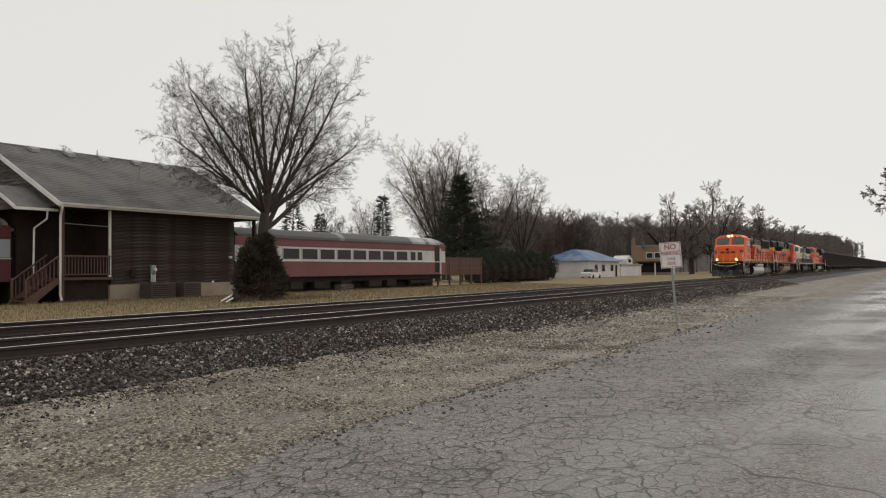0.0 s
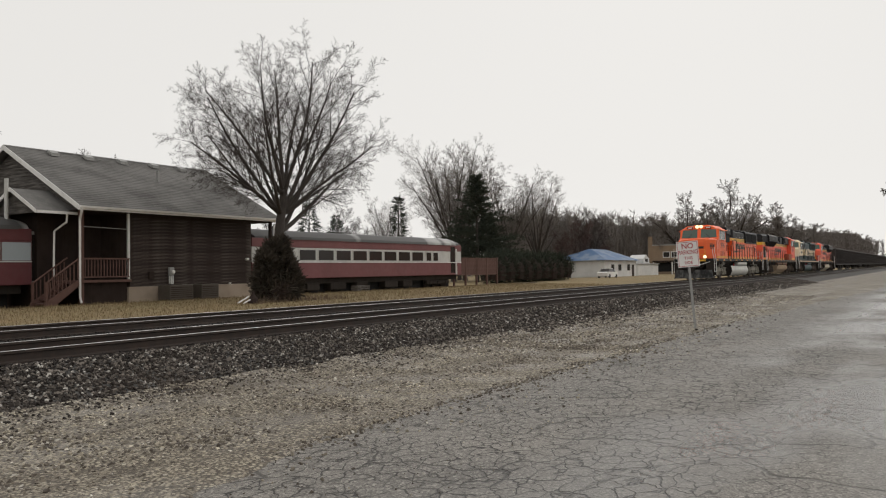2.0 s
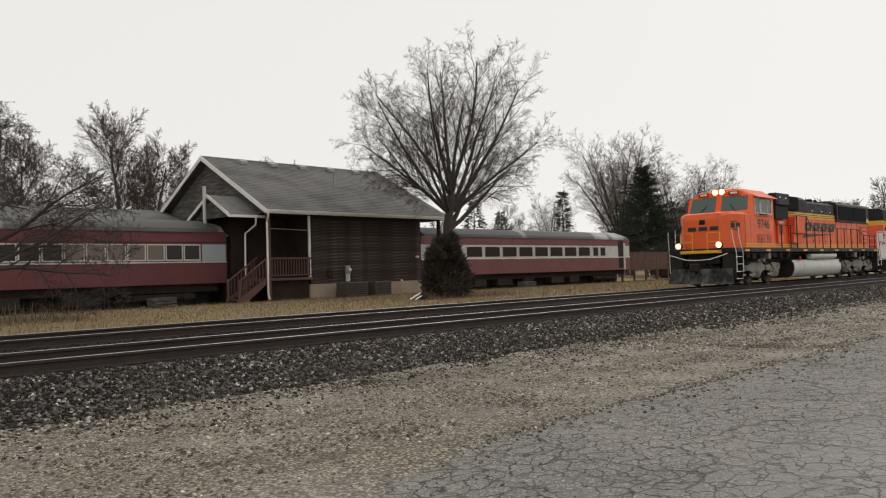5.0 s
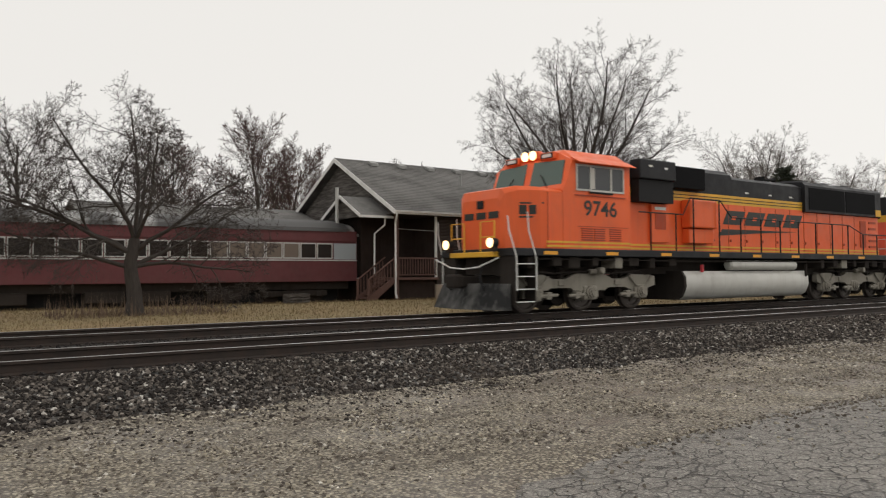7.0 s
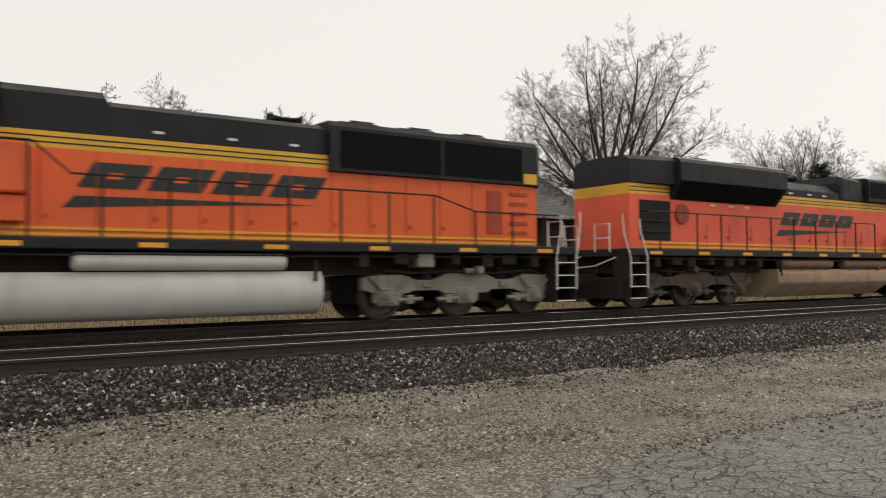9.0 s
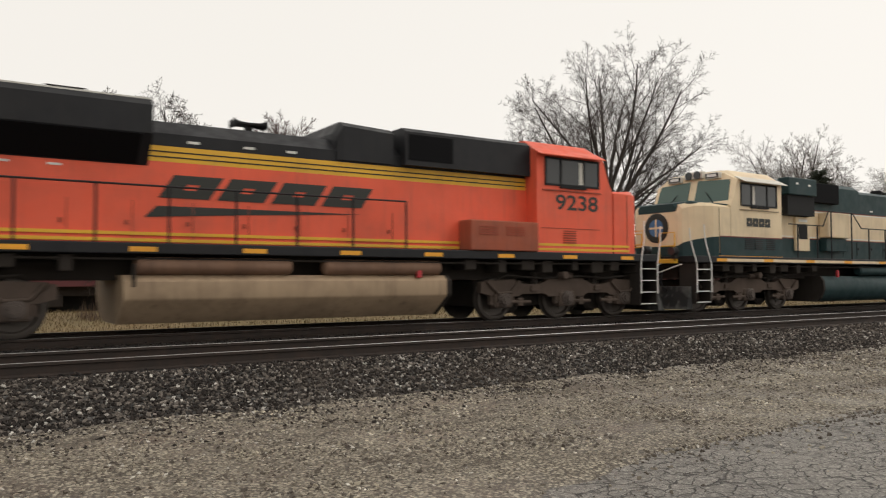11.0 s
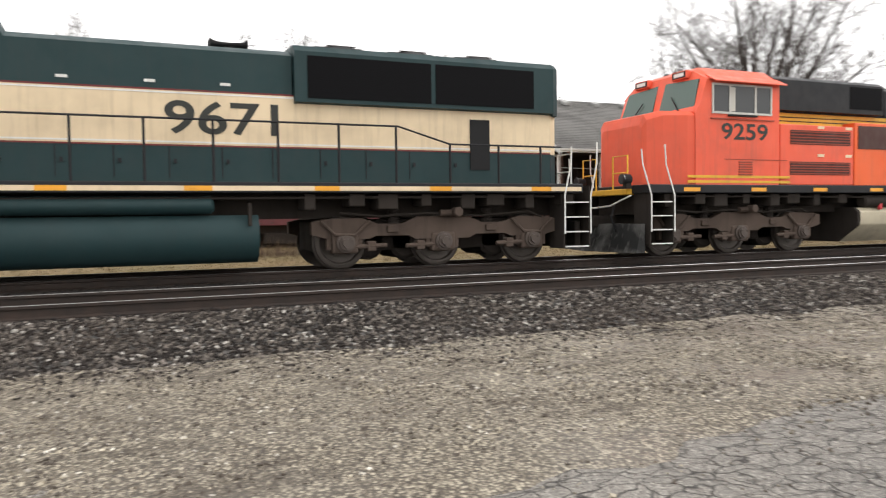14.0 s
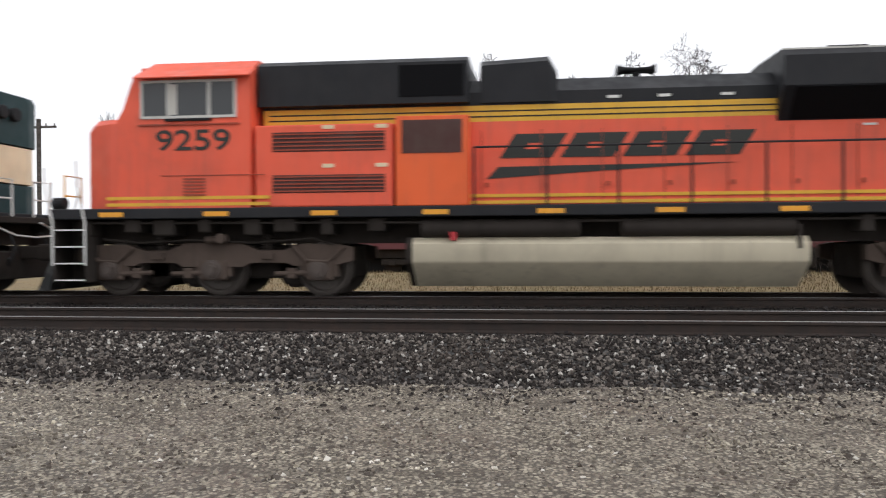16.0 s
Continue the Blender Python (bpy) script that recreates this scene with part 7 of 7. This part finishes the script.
def shrub(name, label, x, y, blobs, count, seed, material, size, z0=None):
    """A dense evergreen made of many short sprays round a few rounded masses."""
    rng = random.Random(seed)
    t = thing(name, label, "shrub", pose(x, y, land(x, y) if z0 is None else z0))
    core = bmesh.new()
    for bx, by, bz, rx, ry, rz in blobs:
        bm_lathe(core, (bx, by, max(0.0, bz - rz * 0.8)), (bx, by, bz + rz * 0.7), [(0, rx * 0.7), (rz * 0.5, rx * 0.8), (rz, rx * 0.7), (rz * 1.45, rx * 0.3)], 9)
    part("stem_mass", core, DARKWOOD, t)
    verts, faces = [], []
    for k in range(count):
        bx, by, bz, rx, ry, rz = blobs[k % len(blobs)]
        n = Vector((rng.gauss(0, 1), rng.gauss(0, 1), rng.gauss(0, 1))).normalized()
        f = rng.uniform(0.6, 1.12)
        p = Vector((bx + n.x * rx * f, by + n.y * ry * f, bz + n.z * rz * f))
        if p.z < 0.03:
            p.z = rng.uniform(0.03, 0.25)
        needles(rng, verts, faces, p, (n + Vector((rng.gauss(0, 0.4), rng.gauss(0, 0.4), 0.35 + rng.gauss(0, 0.3)))).normalized(), size * rng.uniform(0.6, 1.4), size * 0.12)
    ob = new("foliage", raw("foliage", verts, faces, material))
    ob.parent = t
    return t


shrub("juniper_bush", "dark scruffy juniper bush at the foot of the tree", 25.1, 25.2,
      [(0, 0, 0.6, 0.95, 0.9, 0.65), (-0.65, 0.2, 0.9, 0.45, 0.5, 0.7), (0.65, -0.2, 0.75, 0.45, 0.5, 0.7), (-0.35, 0.1, 1.5, 0.5, 0.5, 0.7), (0.35, -0.1, 1.55, 0.5, 0.5, 0.6), (-0.15, 0, 2.2, 0.38, 0.38, 0.5), (0.6, 0.2, 1.9, 0.25, 0.3, 0.5), (-0.75, 0, 1.75, 0.28, 0.3, 0.5), (0.3, 0, 2.45, 0.2, 0.2, 0.4)], 6500, 8, BUSH, 0.30)
shrub("evergreen_hedge", "long dark clipped evergreen hedge", 82.0, 40.5, [(-9 + k * 2.25, 0, 1.7, 1.9, 1.5, 1.75 + 0.12 * math.sin(k * 2.3)) for k in range(9)], 12000, 9, NEEDLE, 0.34)


def weeds(name, label, x0, x1, y0, y1, count, low, high, material, seed):
    """Dead grass blades and stalks, past counting."""
    rng = np.random.default_rng(seed)
    x, y = x0 + (x1 - x0) * rng.random(count), y0 + (y1 - y0) * rng.random(count)
    z = np.array([land(0, q) for q in y]) - 0.02
    h = low + (high - low) * rng.random(count) ** 2
    a, l = rng.random(count) * 6.283, rng.normal(0, 0.45, count)
    w = 0.006 + 0.010 * rng.random(count)
    base = np.stack([x, y, z], -1)
    side = np.stack([np.cos(a), np.sin(a), np.zeros(count)], -1) * w[:, None]
    tip = base + np.stack([np.sin(a) * l * h, -np.cos(a) * l * h, h], -1)
    v = np.stack([base - side, base + side, tip], 1).reshape(-1, 3)
    f = np.arange(count * 3).reshape(-1, 3)
    return tagged(new(name, raw(name, v.tolist(), f.tolist(), material)), label, "grass", kind="stuff")


STRAW = Mat("dead_straw", (0.225, 0.165, 0.092), 0.95)
STRAW.mix(STRAW.ramp(STRAW.island(), 0.2, 1, 0, 1), (0.16, 0.12, 0.055))
STALK = Mat("dead_stalk", (0.15, 0.105, 0.075), 0.95).m
weeds("dry_grass", "short dead straw grass beyond the tracks", -12, 60, 19.6, 33.6, 60000, 0.04, 0.16, STRAW.m, 31)
weeds("dry_grass", "pale dead grass along the far side of the ballast", -12, 90, 18.9, 20.6, 6000, 0.03, 0.11, STRAW.m, 32)
weeds("dead_weeds", "tall brown dead weeds round the low tree", 3.4, 8.8, 24.8, 27.2, 900, 0.1, 0.8, STALK, 33)
weeds("dead_weeds", "dead brown weeds under the juniper bush", 23, 29, 24.0, 25.6, 700, 0.1, 0.45, STALK, 34)

# ---- far woods ----


def woods():
    """Hundreds of bare trees along the far side of the fields, as one mass."""
    rng = random.Random(77)
    out = Limbs()
    line = [(172, 84), (205, 76), (250, 62), (400, 45), (640, 42), (1000, 42)]
    for k in range(420):
        s = (k + rng.random()) / 420
        s = s ** 1.2 * (len(line) - 1)
        i = min(int(s), len(line) - 2)
        f = s - i
        x = line[i][0] + (line[i + 1][0] - line[i][0]) * f + rng.uniform(-4, 4)
        y = line[i][1] + (line[i + 1][1] - line[i][1]) * f + rng.uniform(0, 26)
        h = rng.uniform(10.5, 14) + min(13, x * 0.019)
        g = 0.012 + x * 0.00012
        out.tube([Vector((x, y, 0)), Vector((x + rng.uniform(-1, 1), y, h * 0.6)), Vector((x + rng.uniform(-1.5, 1.5), y, h))], [0.25, 0.14, g], 4)
        for b in range(26):
            z = h * rng.uniform(0.25, 0.95)
            a = rng.uniform(0, 6.283)
            ln = rng.uniform(1.5, 4.2) * (1.1 - 0.5 * z / h)
            p = Vector((x, y, z))
            q = p + Vector((math.cos(a) * ln * 0.7, math.sin(a) * ln * 0.7, ln * 0.75))
            out.tube([p, q], [0.06, g], 3)
            for c in range(5):
                o = p.lerp(q, rng.uniform(0.3, 1))
                out.tube([o, o + Vector((rng.gauss(0, 0.7), rng.gauss(0, 0.7), rng.uniform(0.4, 1.5)))], [g * 1.6, g], 3)
    tagged(new("far_woods", out.mesh("far_woods", HAZED_TWIG)), "grey-brown bare woods along the horizon, haze painted into their colour", "woods", kind="stuff")
    # the wooded rise behind them, its colour paled to stand in for haze
    verts, faces = [], []
    xs = [(196 + 22 * k, 58 + 32 * math.exp(-k * 0.2)) for k in range(42)]
    for k, (x, y) in enumerate(xs):
        for j, z in enumerate((0, 4, 7.2, 9.2)):
            verts.append((x, y + 6 * j, z + (0.22 * j) * 1.5 * noise.noise((x * 0.05, j, 2)) + (0.6 + x * 0.028) * j / 3))
    n = 4
    faces = [(i * n + j, (i + 1) * n + j, (i + 1) * n + j + 1, i * n + j + 1) for i in range(len(xs) - 1) for j in range(n - 1)]
    hill = Mat("hazed_wood_hillside", (0.16, 0.145, 0.135), 1.0).world_pos()
    hill.mix(hill.ramp(hill.noise(0.6, 6, 0.7, (1, 1, 0.35)), 0.4, 0.62), (0.105, 0.094, 0.087))
    tagged(new("backdrop", raw("backdrop", verts, faces, hill.m, True)), "low wooded rise with winter haze painted into its grey-brown", "hill", kind="structure")


woods()

motions()
